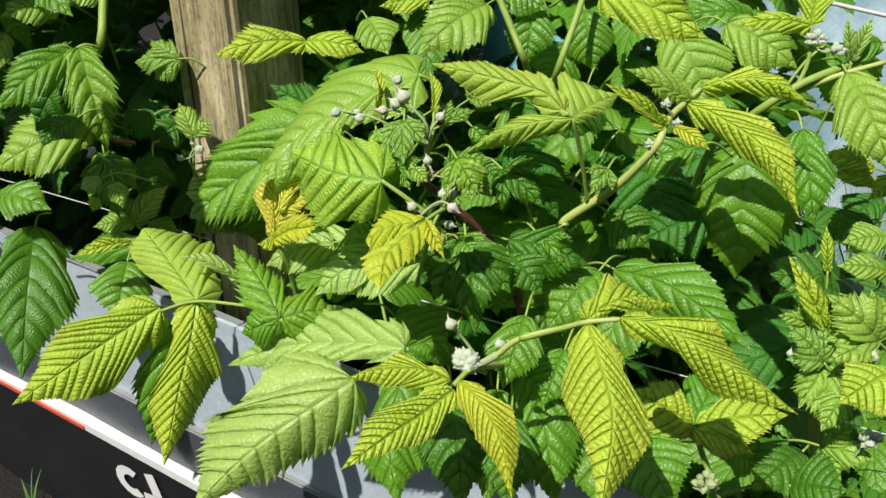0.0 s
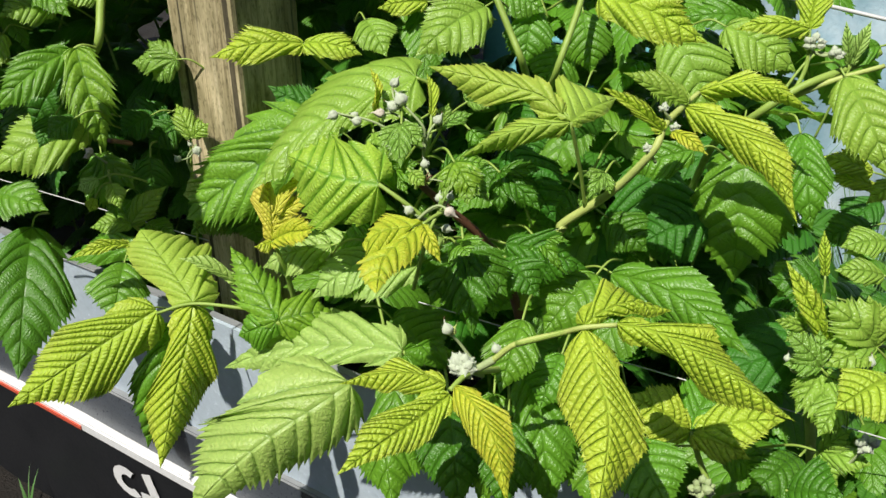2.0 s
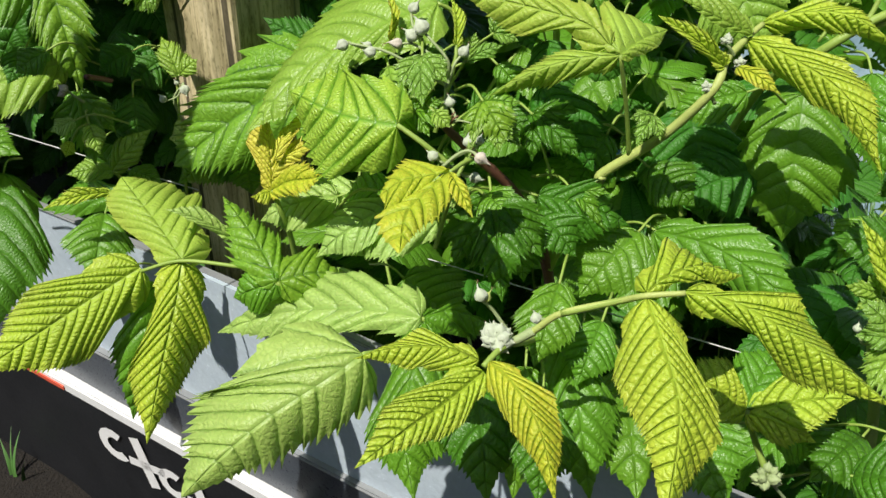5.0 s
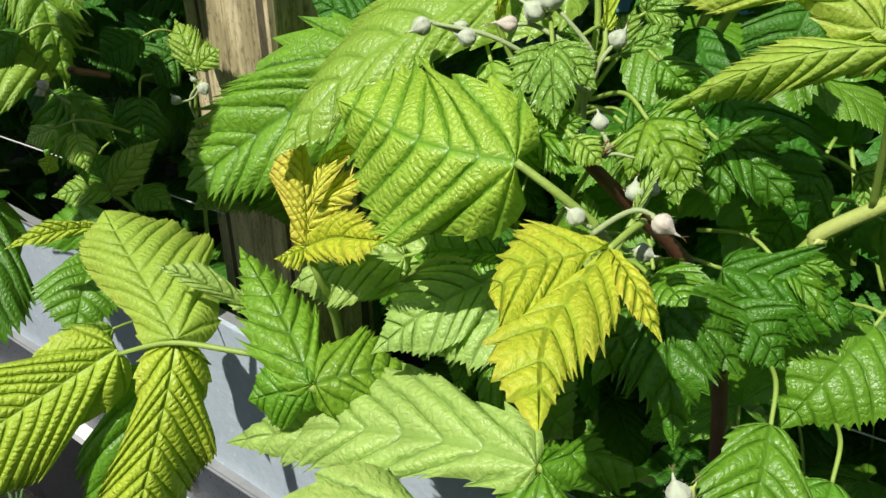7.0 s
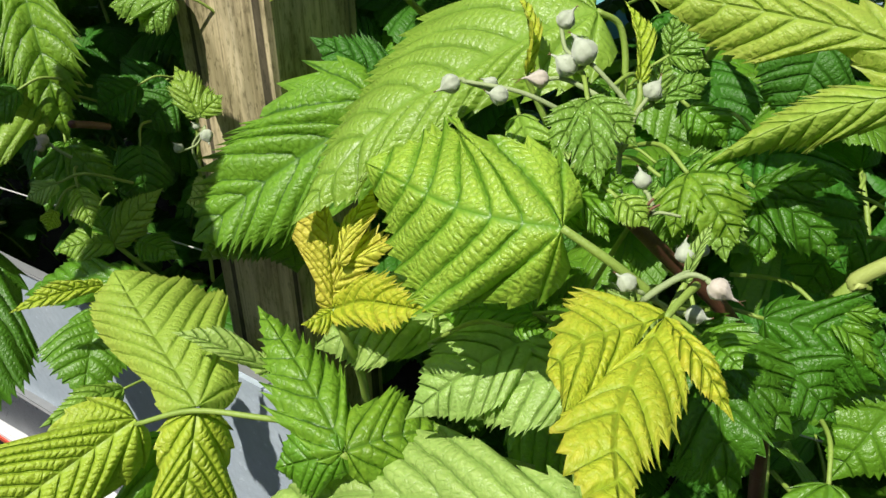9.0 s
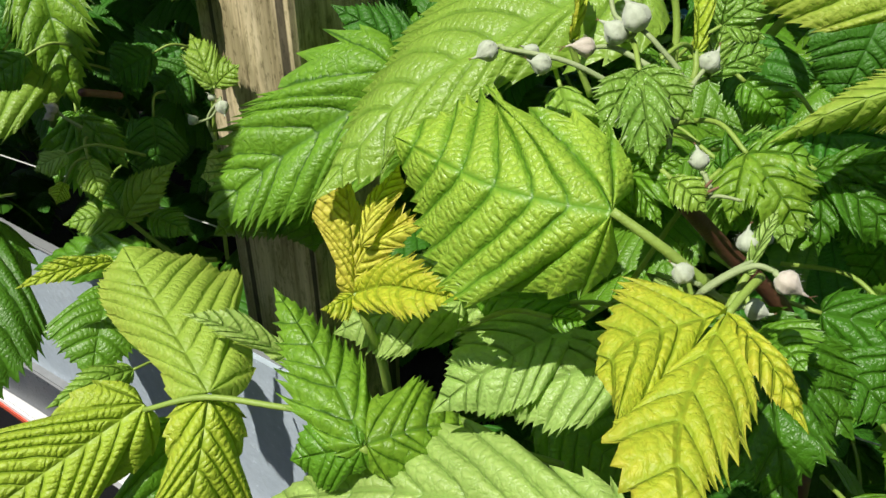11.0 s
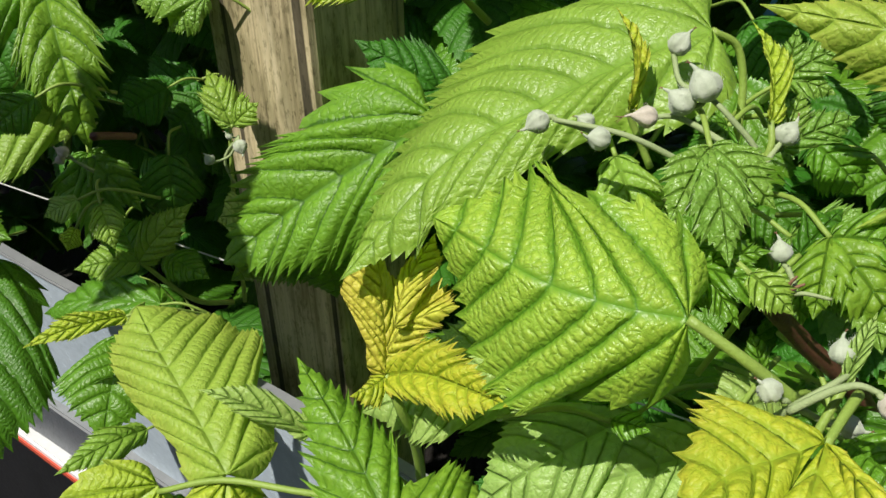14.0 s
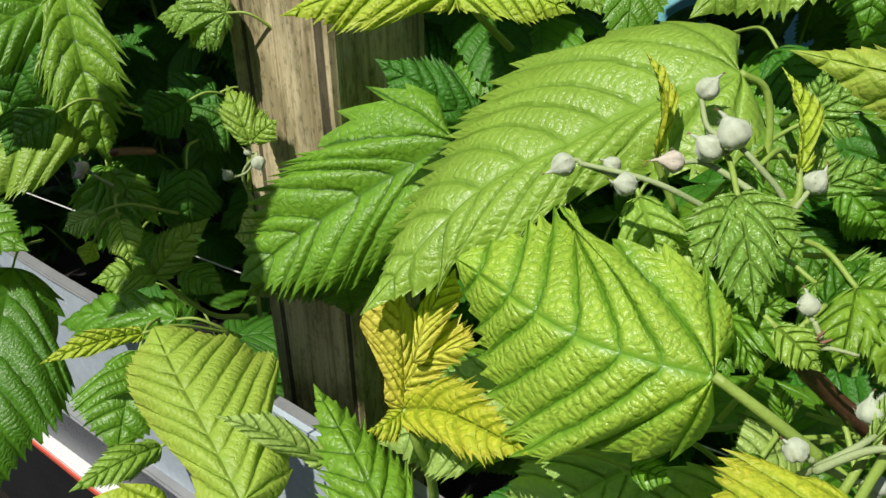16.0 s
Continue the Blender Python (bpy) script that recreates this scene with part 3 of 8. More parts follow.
def ground():
    n, size = 60, 3.0
    verts, faces = [], []
    for i in range(n + 1):
        for j in range(n + 1):
            k = lambda a: (2 * a / n - 1) * abs(2 * a / n - 1) ** 1.6
            x, y = size * k(i), 0.7 + size * k(j)
            z = 0.015 * noise.noise((x * 14, y * 14, 0)) + 0.008 * noise.noise((x * 50, y * 50, 3))
            verts.append((x, y, SOIL_LEVEL + (z if abs(x) < 2.5 else 0)))
    for i in range(n):
        for j in range(n):
            a = i * (n + 1) + j
            faces.append((a, a + n + 1, a + n + 2, a + 1))
    b = len(verts)
    far = 60
    verts += [(-far, -far, SOIL_LEVEL - 0.02), (far, -far, SOIL_LEVEL - 0.02), (far, far, SOIL_LEVEL - 0.02), (-far, far, SOIL_LEVEL - 0.02)]
    faces.append((b, b + 1, b + 2, b + 3))
    ob = link("ground", verts, faces, SOIL, None, (0, 0, 0))
    tagged(ob, "dark crumbly garden soil under the plants", "soil", kind="structure")


ground()

# the edging runs along LINE, a little slanted to the view
ALONG = Vector((1, -0.60, 0)).normalized()
OUT = Vector((-0.60, -1, 0)).normalized()
FOOT = Vector((-0.25, 0.592, 0))


def light_block(name, x0, x1, y0, y1, top):
    """A plain wall out of view, added to hold back low sky light."""
    v = [(x, y, z) for z in (SOIL_LEVEL - 0.05, top) for x, y in ((x0, y0), (x1, y0), (x1, y1), (x0, y1))]
    f = [(3, 2, 1, 0), (4, 5, 6, 7), (0, 1, 5, 4), (1, 2, 6, 5), (2, 3, 7, 6), (3, 0, 4, 7)]
    tagged(link(name, v, f, BLOCK_GREY, None, v[0], smooth=False), "unseen plain dark wall added to cut low sky light", "wall", kind="structure")


light_block("light_block_south", -3.2, 2.8, -1.7, -1.5, 2.1)
light_block("light_block_east", 2.6, 2.8, -1.5, 3.4, 2.1)


def slab(name, parent, a0, a1, z0, z1, front, back, mat, label="", cuts=24, warp=0.0, bevel=0.0):
    """A long board along the edging, between two heights and two depths (positive to the front)."""
    bm = bmesh.new()
    for i in range(cuts + 1):
        a = a0 + (a1 - a0) * i / cuts
        wob = warp * noise.noise((a * 5, z0 * 20, 1))
        for d, z in ((front, z0), (front, z1), (back, z1), (back, z0)):
            bm.verts.new(FOOT + ALONG * a + OUT * (d + wob) + Vector((0, 0, z + 0.4 * wob)))
    bm.verts.ensure_lookup_table()
    for i in range(cuts):
        for k in range(4):
            q, r = i * 4 + k, i * 4 + (k + 1) % 4
            bm.faces.new([bm.verts[x] for x in (q, r, r + 4, q + 4)])
    bm.faces.new([bm.verts[x] for x in (3, 2, 1, 0)])
    bm.faces.new([bm.verts[cuts * 4 + x] for x in range(4)])
    bmesh.ops.recalc_face_normals(bm, faces=bm.faces)
    if bevel:
        bmesh.ops.bevel(bm, geom=[e for e in bm.edges if len(e.link_faces) == 2 and e.calc_face_angle(0) > 0.6], offset=bevel, segments=2, affect="EDGES")
    o = FOOT + ALONG * a0 + Vector((0, 0, z0))
    verts = [v.co.copy() for v in bm.verts]
    bm.verts.index_update()
    faces = [tuple(v.index for v in f.verts) for f in bm.faces]
    bm.free()
    return link(name, verts, faces, mat, parent, o, smooth=False, label=label)


def edging():
    e = thing("bed_edging", FOOT + Vector((0, 0, SOIL_LEVEL)), "grey and black plastic raised bed edging with white rim", "garden edging")
    slab("upper_panel", e, -1.0, 0.62, 0.158, 0.285, 0.000, -0.006, GREY, "scuffed glossy grey upper panel", warp=0.008)
    slab("lower_band", e, -1.0, 0.62, 0.105, 0.154, 0.004, -0.006, GREY_DARK, "dark scratched grey band", warp=0.006)
    slab("ridge", e, -1.0, 0.62, 0.154, 0.158, 0.006, -0.004, GREY_PALE, "pale moulded ridge", bevel=0.0015)
    slab("top_edge", e, -1.0, 0.62, 0.284, 0.287, 0.001, -0.007, GREY_PALE, "pale worn top edge", warp=0.008, bevel=0.001)
    slab("rim", e, -1.0, 0.62, 0.091, 0.104, 0.0125, -0.004, WHITE, "white plastic rim", bevel=0.002)
    slab("stripe", e, -0.62, -0.115, 0.0945, 0.0985, 0.0140, 0.009, RED, "faded red stripe")
    slab("lower_panel", e, -1.0, 0.62, -0.08, 0.090, 0.0095, -0.004, BLACK, "black lower panel with pale printed bars")
    return e


def glyph(parent, a, z, size):
    """A pale printed mark that cannot be read: a bold hook and a slanted bar."""
    verts, faces = [], []

    def put(loop):
        n = len(verts)
        for u, w in loop:
            verts.append(FOOT + ALONG * (a + u * size) + OUT * 0.0120 + Vector((0, 0, z + w * size)))
        faces.append(tuple(range(n, n + len(loop))))
    arc = [(math.cos(q) * 0.5, math.sin(q) * 0.42) for q in [radians(60 + 26 * k) for k in range(11)]]
    for (x0, y0), (x1, y1) in zip(arc, arc[1:]):
        put([(x0, y0), (x1, y1), (x1 * 0.45, y1 * 0.45), (x0 * 0.45, y0 * 0.45)])
    put([(0.55, 0.5), (0.85, 0.62), (1.25, -0.6), (0.95, -0.72)])
    put([(0.4, -0.1), (1.5, 0.1), (1.5, -0.12), (0.4, -0.32)])
    link("printed_mark", verts, faces, WHITE, parent, verts[0], smooth=False, label="pale printed bars")


bed = edging()
glyph(bed, -0.058, 0.054, 0.044)
glyph(bed, 0.018, 0.046, 0.040)


def post():
    """Square weathered post, its corner to the camera, with worn arrises and a few checks."""
    corner, a = Vector((-0.140, 0.575, 0)), 0.066
    ld, rd = Vector((-0.853, 0.522, 0)), Vector((0.522, 0.853, 0))
    verts, faces = [], []
    ring = []
    r = 0.004
    per = 14
    for side in range(4):
        p0 = [corner, corner + rd * a, corner + rd * a + ld * a, corner + ld * a][side]
        d = [rd, ld, -rd, -ld][side]
        inward = [ld, -rd, -ld, rd][side]
        for k in range(per):
            u = k / per
            s = r + (a - 2 * r) * u
            ring.append((p0 + d * s, inward))
        ring.append((p0 + d * (a - r * 0.25) + inward * r * 0.25, inward))
    n = len(ring)
    rows = 60
    for i in range(rows + 1):
        z = -0.12 + 0.87 * i / rows
        for k, (q, inward) in enumerate(ring):
            check = max(0, noise.noise((k * 0.9, z * 2.2, 7)) - 0.25) * 0.005
            rough = 0.0003 * noise.noise((q.x * 160, q.y * 160, z * 12))
            v = q + inward * (check + rough)
            verts.append((v.x, v.y, z))
    for i in range(rows):
        for k in range(n):
            faces.append((i * n + k, i * n + (k + 1) % n, (i + 1) * n + (k + 1) % n, (i + 1) * n + k))
    faces.append(tuple(range(rows * n, (rows + 1) * n)))
    ob = link("wooden_post", verts, faces, WOOD, None, (corner.x, corner.y, 0), smooth=False)
    tagged(ob, "weathered square timber post standing in the bed", "post")


post()


def wire(points, r, label):
    v, f = tube_mesh(points, r, r, 8, 10)
    tagged(link("trellis_wire", v, f, WIRE, None, points[0], label=label), category="wire", group="trellis wires")


wire([(-1.2, 0.945, 0.44), (-0.2, 0.609, 0.326), (0.25, 0.458, 0.275), (0.9, 0.24, 0.20)], 0.0005, "thin pale wire stretched low through the plants")


def sheet(name, label, x0, x1, y0, y1, top, mat, hem):
    """A wrinkled plastic sheet standing behind the plants, with a rolled hem."""
    nx, nz = 70, 36
    verts, faces = [], []
    for i in range(nx + 1):
        for j in range(nz + 1):
            u, w = i / nx, j / nz
            x = x0 + (x1 - x0) * u
            z = SOIL_LEVEL - 0.01 + (top - SOIL_LEVEL) * w
            y = y0 + (y1 - y0) * u + 0.16 * w
            y += 0.030 * noise.noise((x * 5, z * 6, 2)) + 0.009 * noise.noise((x * 22, z * 15, 5))
            verts.append((x, y, z))
    for i in range(nx):
        for j in range(nz):
            a = i * (nz + 1) + j
            faces.append((a, a + nz + 1, a + nz + 2, a + 1))
    e = thing(name, (x0, y0, SOIL_LEVEL), label, "plastic sheet")
    ob = link("sheet", verts, faces, mat, e, (x0, y0, 0))
    sol = ob.modifiers.new("thickness", "SOLIDIFY")
    sol.thickness = 0.002
    pts, f = tube_mesh([verts[i * (nz + 1) + nz] for i in range(0, nx + 1, 5)], 0.006, 0.006, 8, 3)
    link("hem", pts, f, hem, e, pts[0], label="rolled hem")


sheet("plastic_sheet", "wrinkled pale blue plastic sheet standing behind the plants", 0.34, 2.0, 1.20, 1.08, 0.70, TARP, WHITE)
sheet("plastic_sheet", "turquoise plastic sheet standing behind the leaves", 0.05, 0.33, 1.30, 1.26, 0.52, TURQUOISE, TURQUOISE)


def grass_tuft(at, blades, height, spread, seed, label):
    """A tuft of bent grass blades, each a tapered strip with a keel."""
    rnd = random.Random(seed)
    verts, faces = [], []
    for _ in range(blades):
        a = rnd.uniform(0, 2 * math.pi)
        root = Vector(at) + Vector((math.cos(a), math.sin(a), 0)) * spread * rnd.random()
        lean = Vector((math.cos(a), math.sin(a), 0)) * rnd.uniform(0.1, 0.6)
        side = Vector((-math.sin(a), math.cos(a), 0)) * rnd.uniform(0.0012, 0.0032)
        h = height * rnd.uniform(0.5, 1.0)
        n = len(verts)
        for k in range(7):
            u = k / 6
            c = root + Vector((0, 0, 1)) * h * u * (1 - 0.25 * u * lean.length) + lean * h * u * u
            w = side * (1 - u ** 1.5)
            verts += [c - w, c + Vector((0, 0, -0.0008)) - lean * 0.002, c + w]
        for k in range(6):
            for q in range(2):
                b0 = n + 3 * k + q
                faces.append((b0, b0 + 1, b0 + 4, b0 + 3))
    ob = link("grass_tuft", verts, faces, GRASS, None, at)
    tagged(ob, label, "grass", "grass tufts", "stuff")


for k in range(16):
    rg = random.Random(40 + k)
    grass_tuft((0.30 + 0.045 * k, 0.92 + rg.uniform(-0.16, 0.12), SOIL_LEVEL), 60, rg.uniform(0.28, 0.46), 0.06, k, "long dark grass growing before the pale sheet")
grass_tuft((-0.455, 0.67, SOIL_LEVEL), 4, 0.07, 0.015, 90, "short green grass blades in bare soil")

main = thing("raspberry_plant", (0.08, 0.50, SOIL_LEVEL), "leafy raspberry plant with brown cane and hairy flower buds", "raspberry plant")
left = thing("raspberry_plant", (-0.22, 0.62, SOIL_LEVEL), "shaded raspberry plant behind the wooden post, few buds", "raspberry plant")
back = thing("raspberry_plant", (0.16, 0.66, SOIL_LEVEL), "raspberry plant with arching green shoots by pale sheet", "raspberry plant")
right = thing("raspberry_plant", (0.26, 0.44, SOIL_LEVEL), "low raspberry plant with lime leaves and bud tufts", "raspberry plant")

# the main plant: long brown cane, its shoots and leaves
stalk("cane", main, [(0.1047, 0.4301, 0.0962), (0.0678, 0.4183, 0.2898), (0.0482, 0.3989, 0.3932), (0.0314, 0.3923, 0.4350), (0.0108, 0.3852, 0.4591), (-0.0002, 0.3794, 0.4723), (-0.0028, 0.3786, 0.4750)], 0.0032, 0.0017, CANE, "reddish brown woody cane")
stalk("shoot", main, [(0.0707, 0.4063, 0.4383), (0.0715, 0.4071, 0.4420), (0.0939, 0.3984, 0.4649), (0.1091, 0.3893, 0.4898), (0.1157, 0.4000, 0.4991), (0.1279, 0.4171, 0.5031)], 0.0027, 0.0016, STEM_PALE, "thick pale green side shoot")
stalk("shoot", main, [(0.0482, 0.3989, 0.3932), (0.0598, 0.4079, 0.4203), (0.0708, 0.4078, 0.4390)], 0.003, 0.0027, STEM, "green side shoot")
stalk("shoot", main, [(0.0567, 0.3887, 0.3627), (0.0298, 0.3132, 0.4139), (0.0243, 0.2986, 0.4252), (0.0313, 0.2966, 0.4317), (0.0402, 0.2941, 0.4415), (0.0575, 0.2883, 0.4511), (0.0651, 0.2819, 0.4580), (0.0772, 0.2802, 0.4605)], 0.0016, 0.001, STEM_PALE, "pale green leaf shoot")

# three-part lime leaf over the bed edging
lf = leaf(main, [(-0.0213, 0.4009, 0.3684), (-0.0655, 0.4016, 0.3825), (-0.1043, 0.3949, 0.3932), (-0.1317, 0.3978, 0.3936), (-0.1525, 0.3982, 0.3868)], 0.0009)
lamina(lf, [(-0.1526, 0.3992, 0.3884), (-0.1766, 0.3796, 0.3785), (-0.1986, 0.3643, 0.3679), (-0.2202, 0.3500, 0.3576)], (-0.1993, 0.3843, 0.3861), (-0.1749, 0.3707, 0.3529), "lime", veins=13, relief=1.0)
lamina(lf, [(-0.1316, 0.4000, 0.3934), (-0.1458, 0.4171, 0.4003), (-0.1634, 0.4378, 0.4062), (-0.1795, 0.4589, 0.4081)], (-0.1764, 0.4316, 0.3997), (-0.1366, 0.4570, 0.3977), "pale", veins=9, relief=0.9, blunt=0.8, base=0.6, fan_turn=1.2, teeth=0.8)
lamina(lf, [(-0.1314, 0.3992, 0.3920), (-0.1328, 0.3859, 0.3768), (-0.1393, 0.3703, 0.3499), (-0.1471, 0.3529, 0.3144)], (-0.1563, 0.3725, 0.3479), (-0.1204, 0.3903, 0.3508), "lime", veins=13, relief=1.0)
lf = leaf(main, [(-0.1415, 0.4290, 0.3789), (-0.1451, 0.4135, 0.3823), (-0.1478, 0.4065, 0.3744)], 0.0006)
leaflet(lf, (-0.1478, 0.4065, 0.3744), (-0.1651, 0.3804, 0.3044), 0.0297, (0.19, -0.93, 0.30), "green")

# folded pale leaf and dark glossy pair behind it
lf = leaf(main, [(-0.0842, 0.4247, 0.3664), (-0.0986, 0.4147, 0.3914), (-0.1094, 0.4117, 0.3997)], 0.0006)
leaflet(lf, (-0.1094, 0.4117, 0.3997), (-0.1404, 0.4117, 0.4148), 0.0092, (0.39, -0.48, 0.79), "grey", fold=0.9, curl=0.2)
lf = leaf(main, [(-0.0650, 0.3861, 0.3668), (-0.0742, 0.3814, 0.3837), (-0.0802, 0.3785, 0.3952)])
lamina(lf, [(-0.0796, 0.3789, 0.3956), (-0.0958, 0.4025, 0.4065), (-0.1164, 0.4303, 0.4129)], (-0.1034, 0.3910, 0.3978), (-0.0845, 0.4091, 0.4007), "gloss", veins=7, teeth=2.3, relief=1.0)
lamina(lf, [(-0.0790, 0.3792, 0.3958), (-0.0650, 0.3855, 0.3963), (-0.0497, 0.3961, 0.3892)], (-0.0688, 0.4008, 0.4006), (-0.0617, 0.3802, 0.3872), "gloss", veins=6, blunt=0.4, relief=1.1, base=0.9, teeth=1.5)
lamina(lf, [(-0.0802, 0.3785, 0.3952), (-0.0907, 0.3812, 0.3897), (-0.1041, 0.3857, 0.3811)], (-0.0946, 0.3888, 0.3975), (-0.0897, 0.3780, 0.3773), "green", veins=6, blunt=0.3)

# broad sage leaf with its two neighbours
lf = leaf(main, [(0.0300, 0.3851, 0.3572), (0.0050, 0.3613, 0.3850), (-0.0108, 0.3470, 0.3990)])
lamina(lf, [(-0.0113, 0.3472, 0.3998), (-0.0315, 0.3572, 0.3961), (-0.0700, 0.3738, 0.3834), (-0.0946, 0.3826, 0.3703), (-0.1171, 0.3920, 0.3544)], (-0.0600, 0.3918, 0.3935), (-0.0624, 0.3580, 0.3770), "grey", veins=9, relief=0.9, teeth=1.6, base=0.55, blunt=0.15)
lamina(lf, [(-0.0102, 0.3476, 0.4002), (0.0044, 0.3556, 0.3977), (0.0237, 0.3639, 0.3828)], (0.0027, 0.3623, 0.3976), (0.0087, 0.3508, 0.3873), "green", veins=5, blunt=0.2)
lamina(lf, [(-0.0101, 0.3462, 0.3981), (-0.0145, 0.3186, 0.3874), (-0.0160, 0.2997, 0.3749), (-0.0114, 0.2835, 0.3564)], (-0.0326, 0.3106, 0.3683), (0.0048, 0.3113, 0.3650), "green", veins=8, relief=0.8, teeth=1.1)

# largest low leaf
lf = leaf(main, [(-0.0020, 0.3700, 0.3640), (-0.0220, 0.3420, 0.3860), (-0.0345, 0.3247, 0.3967)])
lamina(lf, [(-0.0345, 0.3247, 0.3967), (-0.0481, 0.3142, 0.3919), (-0.0705, 0.3029, 0.3810), (-0.0882, 0.2944, 0.3680), (-0.1058, 0.2882, 0.3501)], (-0.1007, 0.3197, 0.3782), (-0.0437, 0.3125, 0.3657), "grey", veins=9, relief=1.0, blunt=0.6, base=0.95, teeth=1.5, bulge=0.3, face=(0.0, -0.5, 0.8))

# young gold and lime leaf below the bud tuft
lf = leaf(main, [(0.0243, 0.2986, 0.4252), (0.0183, 0.2911, 0.4262), (0.0132, 0.2845, 0.4247)])
lamina(lf, [(0.0115, 0.2858, 0.4266), (-0.0015, 0.2865, 0.4315), (-0.0189, 0.2859, 0.4308), (-0.0328, 0.2854, 0.4261)], (-0.0078, 0.2949, 0.4328), (-0.0073, 0.2840, 0.4230), "lime", veins=13, relief=0.9, teeth=0.9)
lamina(lf, [(0.0132, 0.2834, 0.4232), (0.0004, 0.2681, 0.4222), (-0.0109, 0.2564, 0.4220), (-0.0279, 0.2404, 0.4187)], (-0.0158, 0.2677, 0.4242), (0.0061, 0.2649, 0.4156), "lime", veins=14, relief=1.0)
lamina(lf, [(0.0153, 0.2853, 0.4264), (0.0228, 0.2730, 0.4272), (0.0313, 0.2565, 0.4213), (0.0354, 0.2369, 0.4090)], (0.0369, 0.2707, 0.4236), (0.0213, 0.2653, 0.4164), "gold", veins=14, relief=1.1)

# lime leaf hanging from the pale shoot
lf = leaf(main, [(0.0402, 0.2941, 0.4415), (0.0575, 0.2883, 0.4511), (0.0651, 0.2819, 0.4580)])
lamina(lf, [(0.0655, 0.2815, 0.4575), (0.0681, 0.2651, 0.4514), (0.0710, 0.2456, 0.4393), (0.0652, 0.2225, 0.4149)], (0.0544, 0.2653, 0.4378), (0.0859, 0.2550, 0.4332), "lime", veins=15, relief=0.8, blunt=0.15)
lamina(lf, [(0.0772, 0.2805, 0.4611), (0.0925, 0.2739, 0.4611), (0.1155, 0.2639, 0.4517), (0.1410, 0.2540, 0.4364)], (0.1140, 0.2823, 0.4598), (0.1085, 0.2666, 0.4405), "lime", veins=15, relief=0.9, base=0.45)
lamina(lf, [(0.0653, 0.2824, 0.4587), (0.0721, 0.2876, 0.4618), (0.0858, 0.2959, 0.4616), (0.1051, 0.3059, 0.4514)], (0.0750, 0.3060, 0.4654), (0.0895, 0.2944, 0.4562), "lime", veins=9, relief=0.9, teeth=0.5, blunt=0.3)

# broad fresh leaf in the middle
lf = leaf(main, [(-0.0010, 0.3560, 0.4690), (-0.0110, 0.3560, 0.4775), (-0.0213, 0.3592, 0.4838)], 0.001)
lamina(lf, [(-0.0213, 0.3592, 0.4838), (-0.0332, 0.3619, 0.4842), (-0.0473, 0.3700, 0.4840), (-0.0695, 0.3926, 0.4840)], (-0.0477, 0.3931, 0.4957), (-0.0508, 0.3601, 0.4592), "mid", veins=7, relief=1.0, teeth=1.5, blunt=0.6, bulge=0.16, base=0.78, fan_turn=1.2, cols=14, face=(-0.44, -0.66, 0.61))

# small gold lobed leaf
lf = leaf(main, [(0.0086, 0.3545, 0.4723), (0.0045, 0.3490, 0.4725), (-0.0003, 0.3425, 0.4717)], 0.0008)
lobed(lf, [([(-0.0005, 0.3427, 0.4719), (-0.0078, 0.3270, 0.4724), (-0.0148, 0.3101, 0.4717), (-0.0161, 0.2894, 0.4673)], ((-0.0248, 0.3141, 0.4685), 0.52), ((-0.0009, 0.3162, 0.4686), None), 7), ([(-0.0005, 0.3427, 0.4719), (-0.0095, 0.3381, 0.4723), (-0.0179, 0.3342, 0.4722), (-0.0260, 0.3277, 0.4687)], ((-0.0248, 0.3141, 0.4685), 0.66), ((-0.0152, 0.3545, 0.4700), None), 6)], "gold", relief=1.0, teeth=1.9, bulge=0.16, face=(0, -0.2, 1))
lamina(lf, [(-0.0001, 0.3423, 0.4715), (0.0029, 0.3276, 0.4735), (0.0086, 0.3174, 0.4657)], (0.0067, 0.3262, 0.4727), (-0.0001, 0.3243, 0.4726), "gold", veins=7, relief=1.2, teeth=1.1)

# leaves under the middle
lf = leaf(main, [(-0.0149, 0.4185, 0.4147), (-0.0288, 0.4128, 0.4261), (-0.0393, 0.4130, 0.4242)], 0.0006)
leaflet(lf, (-0.0393, 0.4130, 0.4242), (-0.0882, 0.4278, 0.4012), 0.0336, (-0.49, -0.47, 0.74), "grey", teeth=0.2, pleat=0.7)
lf = leaf(main, [(0.0012, 0.4091, 0.4264), (-0.0121, 0.3951, 0.4364), (-0.0221, 0.3891, 0.4334)], 0.0006)
leaflet(lf, (-0.0221, 0.3891, 0.4334), (-0.0610, 0.3774, 0.4100), 0.0286, (-0.27, -0.60, 0.75), "grey", teeth=0.2, pleat=0.7)
lf = leaf(main, [(0.0151, 0.4122, 0.4416), (0.0168, 0.3908, 0.4485), (0.0180, 0.3793, 0.4432)], 0.0006)
leaflet(lf, (0.0180, 0.3793, 0.4432), (0.0231, 0.3447, 0.4097), 0.0261, (-0.01, -0.70, 0.72), "half_shade", wave=0.28, teeth=1.9, veins=5)
leaflet(lf, (0.0180, 0.3793, 0.4432), (0.0020, 0.3566, 0.4205), 0.0221, (0.00, -0.71, 0.70), "half_shade", wave=0.28, teeth=1.9, veins=5)
leaflet(lf, (0.0180, 0.3793, 0.4432), (0.0404, 0.3594, 0.4239), 0.0223, (-0.02, -0.71, 0.71), "half_shade", wave=0.28, teeth=1.9, veins=5)
lf = leaf(main, [(0.0133, 0.4094, 0.4227), (0.0287, 0.3975, 0.4365), (0.0402, 0.3932, 0.4363)], 0.0006)
